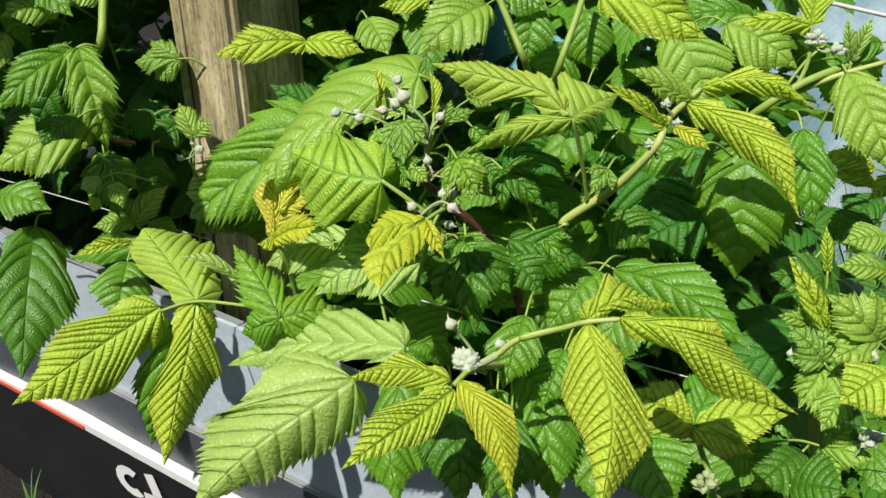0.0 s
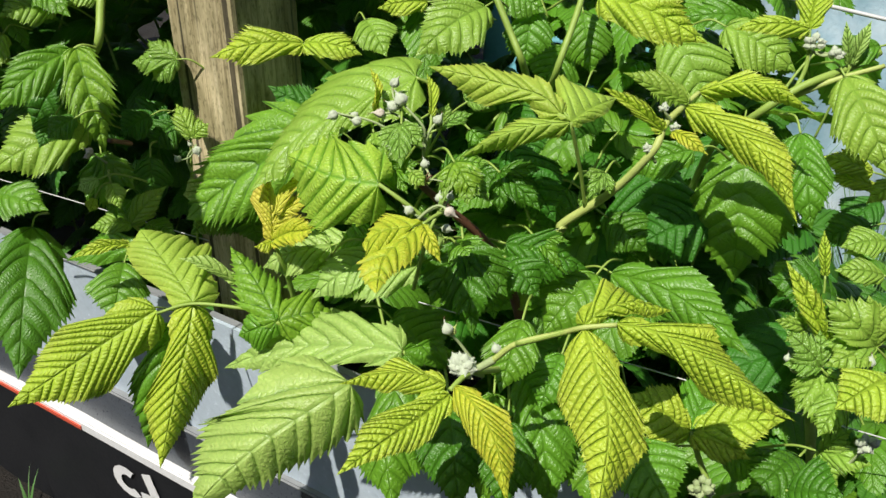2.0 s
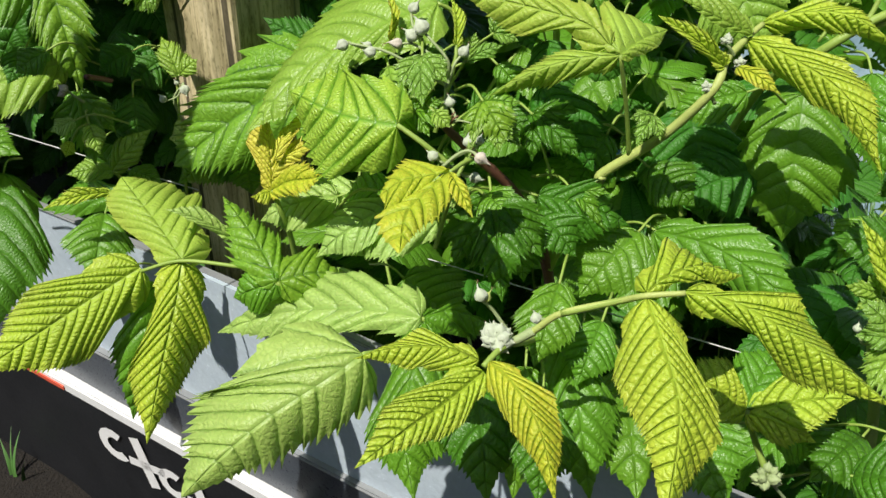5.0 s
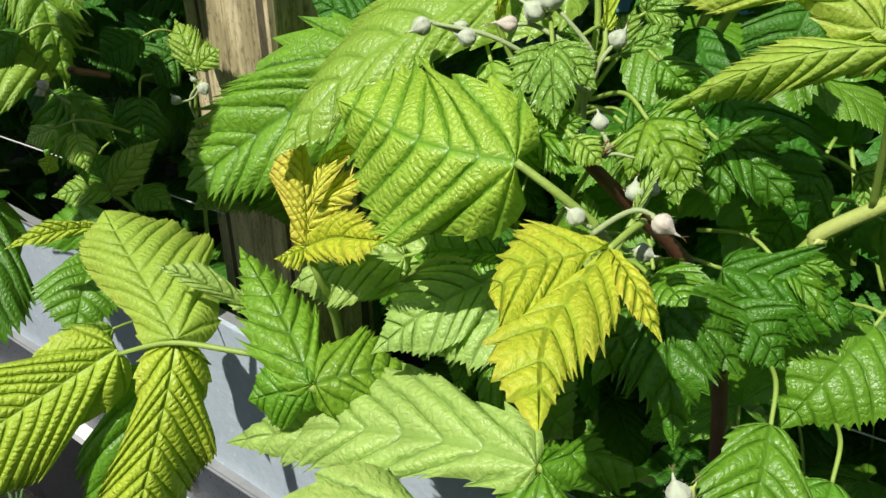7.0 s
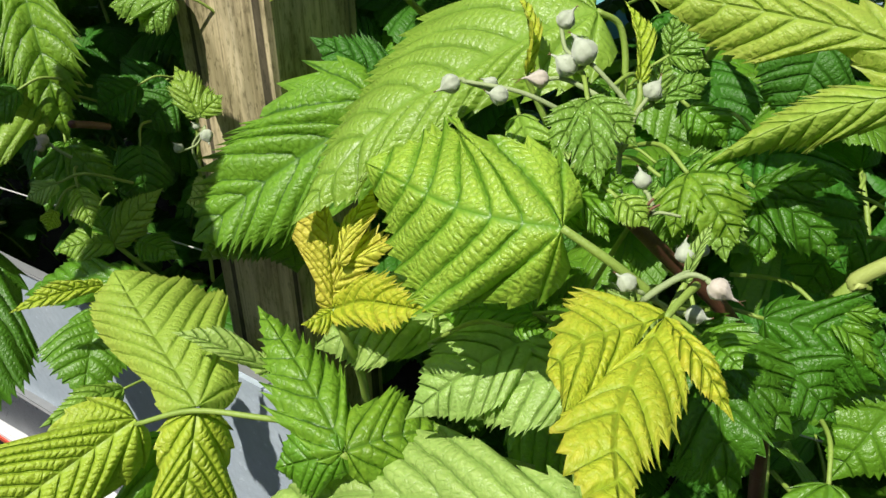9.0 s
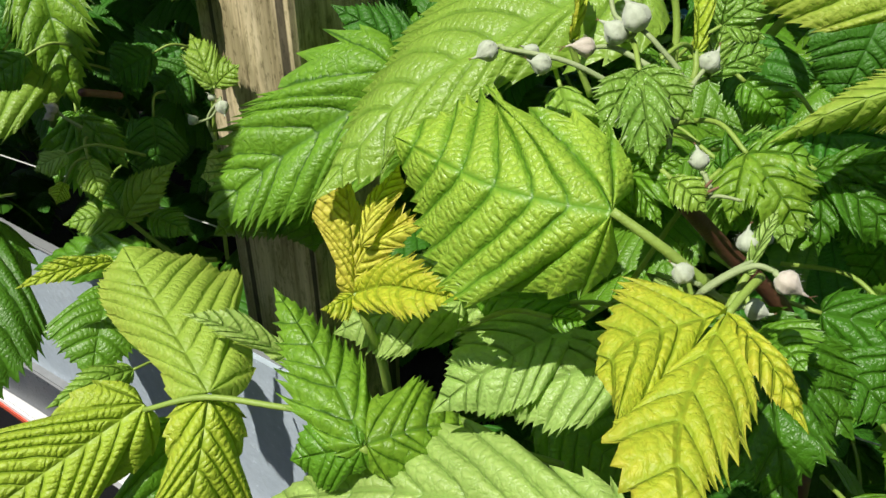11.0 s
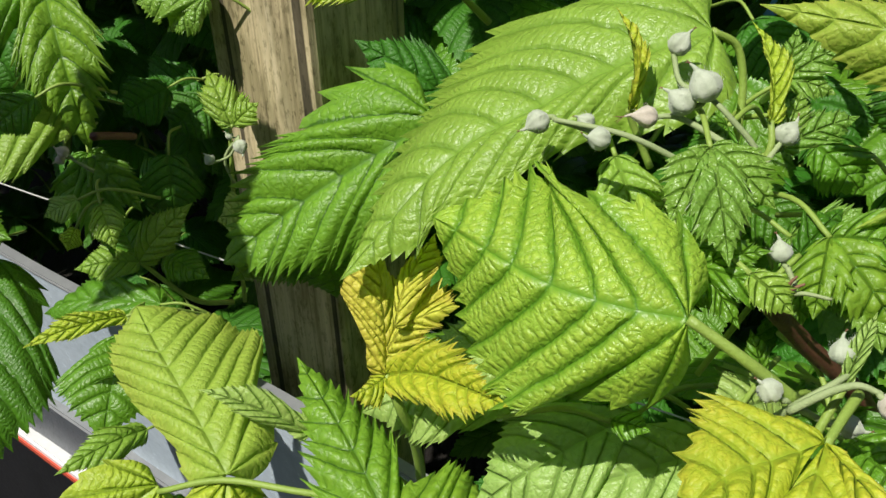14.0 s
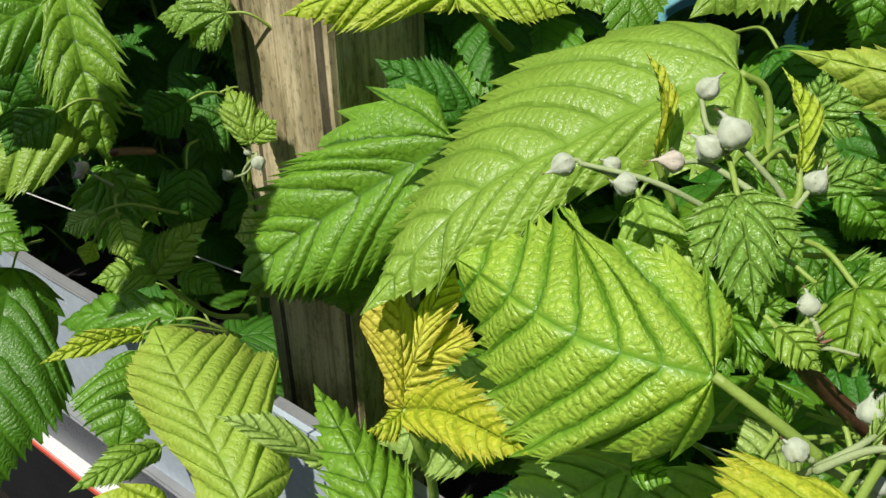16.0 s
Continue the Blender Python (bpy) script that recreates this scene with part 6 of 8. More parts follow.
stalk("pedicel", ts, [(0.2072, 0.4660, 0.5189), (0.2114, 0.4649, 0.5176), (0.2206, 0.4637, 0.5176)], 0.0006, 0.0004, STEM_GREY)
bud(ts, (0.2203, 0.4637, 0.5176), (0.97, -0.01, 0.26), 0.0044, tip=0.2)
stalk("pedicel", ts, [(0.2072, 0.4660, 0.5189), (0.2148, 0.4654, 0.5183), (0.2183, 0.4634, 0.5172)], 0.0006, 0.0004, STEM_GREY)
bud(ts, (0.2185, 0.4635, 0.5172), (-0.94, -0.31, -0.13), 0.0034, tip=0.2)
stalk("pedicel", ts, [(0.2072, 0.4660, 0.5189), (0.2133, 0.4644, 0.5169), (0.2187, 0.4639, 0.5191)], 0.0006, 0.0004, STEM_GREY)
bud(ts, (0.2187, 0.4639, 0.5189), (-0.18, 0.28, 0.94), 0.0042, tip=0.2)
stalk("pedicel", ts, [(0.2072, 0.4660, 0.5189), (0.2114, 0.4660, 0.5180), (0.2192, 0.4631, 0.5172)], 0.0006, 0.0004, STEM_GREY)
bud(ts, (0.2190, 0.4632, 0.5172), (0.78, -0.63, 0.01), 0.0043, tip=0.2)
stalk("pedicel", ts, [(0.2072, 0.4660, 0.5189), (0.2138, 0.4652, 0.5172), (0.2174, 0.4629, 0.5180)], 0.0006, 0.0004, STEM_GREY)
bud(ts, (0.2176, 0.4630, 0.5178), (-0.70, -0.36, 0.61), 0.0043, tip=0.2)
stalk("pedicel", ts, [(0.2072, 0.4660, 0.5189), (0.2122, 0.4654, 0.5167), (0.2189, 0.4628, 0.5183)], 0.0006, 0.0004, STEM_GREY)
bud(ts, (0.2188, 0.4630, 0.5181), (0.37, -0.39, 0.84), 0.0044, tip=0.2)
lf = leaf(back, [(0.2336, 0.4720, 0.4642), (0.2308, 0.4661, 0.4974), (0.2288, 0.4662, 0.5118)], 0.0006)
leaflet(lf, (0.2288, 0.4662, 0.5118), (0.2246, 0.4724, 0.5344), 0.0068, (-0.35, -0.92, 0.19), "grey", fold=0.9)
lf = leaf(back, [(0.2211, 0.4720, 0.4654), (0.2264, 0.4662, 0.4979), (0.2303, 0.4663, 0.5118)], 0.0006)
leaflet(lf, (0.2303, 0.4663, 0.5118), (0.2385, 0.4727, 0.5343), 0.0081, (-0.40, -0.83, 0.38), "grey", fold=0.9)
lf = leaf(back, [(0.2754, 0.4934, 0.5046), (0.2599, 0.4812, 0.5192), (0.2483, 0.4765, 0.5196)], 0.0006)
leaflet(lf, (0.2483, 0.4765, 0.5196), (0.2232, 0.4730, 0.5141), 0.0200, (-0.03, -0.76, 0.65), "green")
lf = leaf(back, [(0.2183, 0.4909, 0.5047), (0.2221, 0.4695, 0.5121), (0.2249, 0.4580, 0.5072)], 0.0006)
leaflet(lf, (0.2249, 0.4580, 0.5072), (0.2397, 0.4140, 0.4659), 0.0367, (-0.38, -0.70, 0.61), "fresh", arch=0.16)
lf = leaf(back, [(0.2924, 0.4919, 0.4154), (0.2768, 0.4833, 0.4368), (0.2652, 0.4814, 0.4423)], 0.0006)
leaflet(lf, (0.2652, 0.4814, 0.4423), (0.2292, 0.4846, 0.4503), 0.0175, (0.09, -0.70, 0.71), "lime")
lf = leaf(back, [(0.2953, 0.4887, 0.4090), (0.2795, 0.4795, 0.4294), (0.2677, 0.4771, 0.4342)], 0.0006)
leaflet(lf, (0.2677, 0.4771, 0.4342), (0.2334, 0.4790, 0.4394), 0.0119, (0.08, -0.66, 0.74), "lime")
lf = leaf(back, [(0.2956, 0.4875, 0.4306), (0.2823, 0.4694, 0.4448), (0.2723, 0.4604, 0.4450)], 0.0006)
leaflet(lf, (0.2723, 0.4604, 0.4450), (0.2462, 0.4445, 0.4376), 0.0151, (0.01, -0.44, 0.90), "lime")
lf = leaf(back, [(0.1869, 0.4986, 0.4621), (0.1860, 0.4829, 0.4652), (0.1853, 0.4757, 0.4569)], 0.0006)
leaflet(lf, (0.1853, 0.4757, 0.4569), (0.1811, 0.4478, 0.3829), 0.0660, (-0.30, -0.89, 0.35), "green", arch=0.08)
lf = leaf(back, [(0.1994, 0.4735, 0.4809), (0.2001, 0.4535, 0.4864), (0.2007, 0.4430, 0.4800)], 0.0006)
leaflet(lf, (0.2007, 0.4430, 0.4800), (0.2031, 0.4097, 0.4381), 0.0275, (-0.33, -0.75, 0.58), "green")
lf = leaf(back, [(0.1253, 0.5102, 0.4462), (0.1288, 0.4953, 0.4493), (0.1313, 0.4886, 0.4412)], 0.0006)
leaflet(lf, (0.1313, 0.4886, 0.4412), (0.1449, 0.4692, 0.3824), 0.0653, (-0.13, -0.95, 0.28), "dark")
lf = leaf(back, [(0.1040, 0.5494, 0.4835), (0.0992, 0.5358, 0.4867), (0.0955, 0.5301, 0.4786)], 0.0006)
leaflet(lf, (0.0955, 0.5301, 0.4786), (0.0826, 0.5206, 0.4398), 0.0440, (-0.21, -0.93, 0.30), "dark")
lf = leaf(back, [(0.1737, 0.4676, 0.4545), (0.1590, 0.4585, 0.4663), (0.1479, 0.4562, 0.4647)], 0.0006)
leaflet(lf, (0.1479, 0.4562, 0.4647), (0.1115, 0.4586, 0.4496), 0.0276, (-0.31, -0.71, 0.63), "green")
lf = leaf(back, [(0.0797, 0.4350, 0.3956), (0.0909, 0.4137, 0.4122), (0.0994, 0.4022, 0.4141)], 0.0006)
lamina(lf, [(0.0982, 0.4024, 0.4140), (0.1191, 0.3826, 0.4180), (0.1375, 0.3614, 0.4143), (0.1574, 0.3424, 0.4025)], (0.1357, 0.3895, 0.4257), (0.1251, 0.3743, 0.4026), "green", veins=8, relief=0.7, teeth=0.6)
lf = leaf(back, [(0.1893, 0.4844, 0.4062), (0.1746, 0.4712, 0.4188), (0.1636, 0.4657, 0.4177)], 0.0006)
leaflet(lf, (0.1636, 0.4657, 0.4177), (0.1227, 0.4567, 0.4027), 0.0424, (-0.11, -0.69, 0.71), "dark")

# low leaves: right plant
stalk("shoot", right, [(0.2307, 0.3684, 0.2301), (0.1999, 0.3512, 0.3489), (0.1869, 0.3496, 0.3894), (0.1880, 0.3614, 0.4118)], 0.003, 0.0022, STEM, "pale green upright shoot")
lf = leaf(right, [(0.1395, 0.3134, 0.3446), (0.1339, 0.3196, 0.3567), (0.1291, 0.3264, 0.3698)], 0.0013)
leaflet(lf, (0.1286, 0.3265, 0.3701), (0.0961, 0.3340, 0.3858), 0.0305, (0.20, -0.66, 0.73), "lime")
leaflet(lf, (0.1291, 0.3269, 0.3708), (0.1494, 0.3562, 0.3823), 0.0267, (-0.05, -0.34, 0.94), "green")
leaflet(lf, (0.1297, 0.3263, 0.3696), (0.1710, 0.3222, 0.3813), 0.0276, (-0.28, -0.45, 0.85), "lime")
leaflet(lf, (0.1291, 0.3259, 0.3689), (0.1532, 0.3092, 0.3682), 0.0172, (-0.27, -0.42, 0.87), "lime")
ts = stalk("flower_truss", right, [(0.1367, 0.2861, 0.3573), (0.1247, 0.2828, 0.3730)], 0.0008, 0.00055, STEM_GREY)
stalk("pedicel", ts, [(0.1247, 0.2828, 0.3730), (0.1249, 0.2832, 0.3736), (0.1260, 0.2838, 0.3746)], 0.0006, 0.0004, STEM_GREY)
bud(ts, (0.1258, 0.2838, 0.3745), (0.90, 0.09, 0.42), 0.0036, STEM_GREY, tip=0.2)
stalk("pedicel", ts, [(0.1247, 0.2828, 0.3730), (0.1235, 0.2831, 0.3731), (0.1208, 0.2829, 0.3731)], 0.0006, 0.0004, STEM_GREY)
bud(ts, (0.1210, 0.2830, 0.3731), (-0.96, -0.26, -0.06), 0.0035, STEM_GREY, tip=0.2)
stalk("pedicel", ts, [(0.1247, 0.2828, 0.3730), (0.1239, 0.2835, 0.3740), (0.1233, 0.2847, 0.3765)], 0.0006, 0.0004, STEM_GREY)
bud(ts, (0.1233, 0.2847, 0.3763), (0.09, 0.35, 0.93), 0.0041, STEM_GREY, tip=0.2)
bud(ts, (0.1244, 0.2828, 0.3734), (0.98, -0.21, -0.06), 0.0043, STEM_GREY, tip=0.2)
stalk("pedicel", ts, [(0.1247, 0.2828, 0.3730), (0.1233, 0.2829, 0.3735), (0.1200, 0.2829, 0.3746)], 0.0006, 0.0004, STEM_GREY)
bud(ts, (0.1202, 0.2829, 0.3746), (-0.93, -0.13, 0.35), 0.0042, STEM_GREY, tip=0.2)
stalk("pedicel", ts, [(0.1247, 0.2828, 0.3730), (0.1242, 0.2832, 0.3743), (0.1246, 0.2837, 0.3768)], 0.0006, 0.0004, STEM_GREY)
bud(ts, (0.1245, 0.2837, 0.3766), (0.54, 0.08, 0.84), 0.0035, STEM_GREY, tip=0.2)
stalk("pedicel", ts, [(0.1247, 0.2828, 0.3730), (0.1236, 0.2833, 0.3734), (0.1222, 0.2827, 0.3737)], 0.0006, 0.0005, STEM_GREY)
bud(ts, (0.1223, 0.2830, 0.3737), (-0.27, -0.96, -0.07), 0.0050, STEM_GREY, tip=0.2)
stalk("pedicel", ts, [(0.1247, 0.2828, 0.3730), (0.1232, 0.2831, 0.3741), (0.1207, 0.2831, 0.3770)], 0.0006, 0.0004, STEM_GREY)
bud(ts, (0.1208, 0.2831, 0.3768), (-0.43, -0.17, 0.89), 0.0038, STEM_GREY, tip=0.2)
stalk("pedicel", ts, [(0.1247, 0.2828, 0.3730), (0.1238, 0.2830, 0.3737), (0.1235, 0.2825, 0.3750)], 0.0006, 0.0005, STEM_GREY)
bud(ts, (0.1233, 0.2827, 0.3748), (0.62, -0.61, 0.49), 0.0052, STEM_GREY, tip=0.2)
stalk("pedicel", ts, [(0.1247, 0.2828, 0.3730), (0.1232, 0.2831, 0.3738), (0.1208, 0.2821, 0.3757)], 0.0006, 0.0004, STEM_GREY)
bud(ts, (0.1209, 0.2822, 0.3755), (-0.41, -0.68, 0.61), 0.0041, STEM_GREY, tip=0.2)
lf = leaf(right, [(0.1334, 0.3741, 0.3188), (0.1463, 0.3546, 0.3361), (0.1560, 0.3446, 0.3386)], 0.0006)
leaflet(lf, (0.1560, 0.3446, 0.3386), (0.1715, 0.3332, 0.3378), 0.0242, (-0.30, -0.47, 0.83), "green")
lf = leaf(right, [(0.2126, 0.3571, 0.3809), (0.1985, 0.3523, 0.4046), (0.1943, 0.3493, 0.4099)])
leaflet(lf, (0.1943, 0.3480, 0.4075), (0.1739, 0.3664, 0.4433), 0.0116, (-0.16, -0.91, 0.38), "lime", fold=0.8)
lf = leaf(right, [(0.2080, 0.3407, 0.3624), (0.1969, 0.3359, 0.3907), (0.1886, 0.3367, 0.4014)], 0.0006)
leaflet(lf, (0.1886, 0.3367, 0.4014), (0.1715, 0.3447, 0.4174), 0.0161, (0.11, -0.84, 0.54), "frill", teeth=1.9, wave=0.22, veins=5)
leaflet(lf, (0.1886, 0.3367, 0.4014), (0.1880, 0.3453, 0.4176), 0.0126, (-0.30, -0.85, 0.44), "frill", teeth=1.9, wave=0.22, veins=5)
leaflet(lf, (0.1886, 0.3367, 0.4014), (0.1704, 0.3370, 0.4028), 0.0136, (0.05, -0.57, 0.82), "frill", teeth=1.9, wave=0.22, veins=5)
lf = leaf(right, [(0.2433, 0.4093, 0.3760), (0.2283, 0.3975, 0.3992), (0.2170, 0.3932, 0.4062)], 0.0006)
leaflet(lf, (0.2170, 0.3932, 0.4062), (0.1762, 0.3883, 0.4205), 0.0347, (0.33, -0.59, 0.74), "half_shade", teeth=1.4)
lf = leaf(right, [(0.2117, 0.3719, 0.3795), (0.1970, 0.3598, 0.4034), (0.1859, 0.3552, 0.4108)], 0.0006)
leaflet(lf, (0.1859, 0.3552, 0.4108), (0.1688, 0.3527, 0.4177), 0.0081, (0.37, -0.60, 0.71), "fresh", teeth=1.9, wave=0.22, veins=5)
leaflet(lf, (0.1859, 0.3552, 0.4108), (0.1797, 0.3575, 0.4218), 0.0063, (0.10, -0.96, 0.25), "fresh", teeth=1.9, wave=0.22, veins=5)
leaflet(lf, (0.1859, 0.3552, 0.4108), (0.1747, 0.3496, 0.4071), 0.0062, (-0.06, -0.46, 0.89), "fresh", teeth=1.9, wave=0.22, veins=5)
lf = leaf(right, [(0.2343, 0.3481, 0.3732), (0.2222, 0.3406, 0.4013), (0.2131, 0.3395, 0.4119)], 0.0006)
leaflet(lf, (0.2131, 0.3395, 0.4119), (0.1858, 0.3451, 0.4345), 0.0226, (0.20, -0.87, 0.45), "fresh", teeth=1.9, wave=0.22, veins=5)
leaflet(lf, (0.2131, 0.3395, 0.4119), (0.2080, 0.3483, 0.4352), 0.0177, (-0.27, -0.92, 0.29), "fresh", teeth=1.9, wave=0.22, veins=5)
leaflet(lf, (0.2131, 0.3395, 0.4119), (0.1869, 0.3368, 0.4145), 0.0188, (0.14, -0.59, 0.80), "fresh", teeth=1.9, wave=0.22, veins=5)
lf = leaf(right, [(0.2357, 0.3637, 0.3899), (0.2212, 0.3468, 0.4075), (0.2104, 0.3386, 0.4102)], 0.0006)
leaflet(lf, (0.2104, 0.3386, 0.4102), (0.1847, 0.3262, 0.4095), 0.0167, (0.15, -0.37, 0.92), "fresh", teeth=2, wave=0.2)
lf = leaf(right, [(0.2315, 0.3354, 0.4012), (0.2174, 0.3195, 0.4145), (0.2068, 0.3121, 0.4139)], 0.0006)
leaflet(lf, (0.2068, 0.3121, 0.4139), (0.1802, 0.3011, 0.4050), 0.0292, (-0.10, -0.46, 0.88), "lime")
lf = leaf(right, [(0.1978, 0.3774, 0.3919), (0.1949, 0.3547, 0.4006), (0.1928, 0.3422, 0.3966)], 0.0006)
leaflet(lf, (0.1928, 0.3422, 0.3966), (0.1865, 0.3141, 0.3759), 0.0184, (-0.30, -0.52, 0.80), "fresh", teeth=1.9, wave=0.22, veins=5)
leaflet(lf, (0.1928, 0.3422, 0.3966), (0.1757, 0.3244, 0.3831), 0.0155, (-0.19, -0.47, 0.86), "fresh", teeth=1.9, wave=0.22, veins=5)
leaflet(lf, (0.1928, 0.3422, 0.3966), (0.2024, 0.3251, 0.3830), 0.0157, (-0.27, -0.69, 0.68), "fresh", teeth=1.9, wave=0.22, veins=5)
lf = leaf(right, [(0.2163, 0.3599, 0.3824), (0.2062, 0.3394, 0.3938), (0.1986, 0.3286, 0.3919)], 0.0006)
leaflet(lf, (0.1986, 0.3286, 0.3919), (0.1817, 0.3110, 0.3808), 0.0185, (-0.16, -0.41, 0.90), "fresh", teeth=1.8, wave=0.2)
lf = leaf(right, [(0.1695, 0.3534, 0.3354), (0.1819, 0.3338, 0.3563), (0.1913, 0.3236, 0.3615)], 0.0006)
leaflet(lf, (0.1913, 0.3236, 0.3615), (0.2098, 0.3094, 0.3658), 0.0164, (-0.46, -0.35, 0.81), "fresh", teeth=1.9, wave=0.22, veins=5)
leaflet(lf, (0.1913, 0.3236, 0.3615), (0.1964, 0.3087, 0.3523), 0.0133, (-0.24, -0.57, 0.79), "fresh", teeth=1.9, wave=0.22, veins=5)
leaflet(lf, (0.1913, 0.3236, 0.3615), (0.2035, 0.3220, 0.3770), 0.0134, (-0.70, -0.52, 0.49), "fresh", teeth=1.9, wave=0.22, veins=5)
lf = leaf(right, [(0.2314, 0.4418, 0.4091), (0.2202, 0.4262, 0.4171), (0.2118, 0.4190, 0.4126)], 0.0006)
leaflet(lf, (0.2118, 0.4190, 0.4126), (0.1931, 0.4097, 0.3959), 0.0287, (-0.32, -0.63, 0.71), "green")
lf = leaf(right, [(0.2715, 0.4231, 0.4146), (0.2557, 0.4118, 0.4310), (0.2438, 0.4079, 0.4327)], 0.0006)
leaflet(lf, (0.2438, 0.4079, 0.4327), (0.2182, 0.4058, 0.4301), 0.0200, (-0.04, -0.56, 0.83), "fresh")
lf = leaf(right, [(0.2646, 0.4028, 0.3979), (0.2487, 0.3932, 0.4175), (0.2367, 0.3906, 0.4217)], 0.0006)
leaflet(lf, (0.2367, 0.3906, 0.4217), (0.2108, 0.3913, 0.4243), 0.0166, (0.07, -0.60, 0.80), "fresh")
lf = leaf(right, [(0.2074, 0.3897, 0.3760), (0.2069, 0.3872, 0.4081), (0.2064, 0.3898, 0.4217)], 0.0006)
leaflet(lf, (0.2064, 0.3898, 0.4217), (0.2056, 0.4008, 0.4426), 0.0065, (-0.36, -0.83, 0.42), "lime", fold=0.7)
lf = leaf(right, [(0.1577, 0.3438, 0.3110), (0.1684, 0.3244, 0.3362), (0.1765, 0.3143, 0.3446)], 0.0006)
leaflet(lf, (0.1765, 0.3143, 0.3446), (0.1944, 0.2985, 0.3567), 0.0336, (-0.68, -0.24, 0.70), "half_shade")
lf = leaf(right, [(0.2122, 0.3678, 0.3266), (0.1995, 0.3480, 0.3433), (0.1900, 0.3377, 0.3454)], 0.0006)
leaflet(lf, (0.1900, 0.3377, 0.3454), (0.1573, 0.3126, 0.3422), 0.0313, (0.11, -0.26, 0.96), "half_shade")
ts = stalk("flower_truss", right, [(0.2034, 0.3329, 0.3784), (0.2067, 0.3284, 0.4019), (0.2088, 0.3309, 0.4066)], 0.0008, 0.00055, STEM_GREY)
stalk("pedicel", ts, [(0.2088, 0.3309, 0.4066), (0.2073, 0.3299, 0.4067), (0.2061, 0.3292, 0.4084)], 0.0006, 0.0006, STEM_GREY)
bud(ts, (0.2060, 0.3291, 0.4081), (0.18, 0.19, 0.96), 0.0058)
stalk("pedicel", ts, [(0.2088, 0.3309, 0.4066), (0.2067, 0.3301, 0.4047), (0.2033, 0.3295, 0.4049)], 0.0006, 0.0005, STEM_GREY)
bud(ts, (0.2035, 0.3295, 0.4046), (-0.51, 0.10, 0.86), 0.0054)
ts = stalk("flower_truss", right, [(0.1990, 0.3124, 0.3612), (0.2030, 0.3100, 0.3737)], 0.0008, 0.00055, STEM_GREY)
stalk("pedicel", ts, [(0.2030, 0.3100, 0.3737), (0.2038, 0.3100, 0.3752), (0.2065, 0.3102, 0.3776)], 0.0006, 0.0005, STEM_GREY)
bud(ts, (0.2062, 0.3102, 0.3774), (0.89, 0.11, 0.45), 0.0053, tip=0.2)
stalk("pedicel", ts, [(0.2030, 0.3100, 0.3737), (0.2041, 0.3102, 0.3752), (0.2040, 0.3097, 0.3764)], 0.0006, 0.0005, STEM_GREY)
bud(ts, (0.2042, 0.3098, 0.3765), (-0.85, -0.44, -0.30), 0.0048, tip=0.2)
stalk("pedicel", ts, [(0.2030, 0.3100, 0.3737), (0.2037, 0.3100, 0.3756), (0.2040, 0.3108, 0.3796)], 0.0006, 0.0004, STEM_GREY)
bud(ts, (0.2040, 0.3107, 0.3794), (-0.15, 0.34, 0.93), 0.0038, tip=0.2)
stalk("pedicel", ts, [(0.2030, 0.3100, 0.3737), (0.2034, 0.3101, 0.3755), (0.2046, 0.3092, 0.3767)], 0.0006, 0.0004, STEM_GREY)
bud(ts, (0.2045, 0.3094, 0.3768), (0.62, -0.69, -0.39), 0.0038, tip=0.2)
stalk("pedicel", ts, [(0.2030, 0.3100, 0.3737), (0.2032, 0.3099, 0.3755), (0.2018, 0.3096, 0.3786)], 0.0006, 0.0004, STEM_GREY)
bud(ts, (0.2020, 0.3096, 0.3784), (-0.79, -0.11, 0.60), 0.0043, tip=0.2)
stalk("pedicel", ts, [(0.2030, 0.3100, 0.3737), (0.2035, 0.3100, 0.3755), (0.2053, 0.3097, 0.3792)], 0.0006, 0.0004, STEM_GREY)
bud(ts, (0.2052, 0.3097, 0.3790), (0.61, -0.12, 0.79), 0.0043, tip=0.2)
stalk("pedicel", ts, [(0.2030, 0.3100, 0.3737), (0.2032, 0.3104, 0.3753), (0.2034, 0.3092, 0.3773)], 0.0006, 0.0005, STEM_GREY)
bud(ts, (0.2034, 0.3095, 0.3772), (-0.05, -0.98, 0.20), 0.0050, tip=0.2)
stalk("pedicel", ts, [(0.2030, 0.3100, 0.3737), (0.2030, 0.3100, 0.3757), (0.2024, 0.3091, 0.3796)], 0.0006, 0.0004, STEM_GREY)
bud(ts, (0.2024, 0.3092, 0.3794), (-0.28, -0.42, 0.86), 0.0038, tip=0.2)
ts = stalk("flower_truss", right, [(0.1883, 0.3496, 0.3894), (0.1806, 0.3453, 0.3924), (0.1780, 0.3458, 0.3955)], 0.0008, 0.00055, STEM_GREY)
stalk("pedicel", ts, [(0.1780, 0.3458, 0.3955), (0.1777, 0.3463, 0.3959), (0.1774, 0.3471, 0.3973)], 0.0006, 0.0005, STEM_GREY)
bud(ts, (0.1774, 0.3471, 0.3971), (-0.01, 0.28, 0.96), 0.0048)
stalk("pedicel", ts, [(0.1780, 0.3458, 0.3955), (0.1794, 0.3455, 0.3944), (0.1812, 0.3457, 0.3946)], 0.0006, 0.0004, STEM_GREY)
bud(ts, (0.1811, 0.3456, 0.3944), (0.28, 0.28, 0.92), 0.0038)

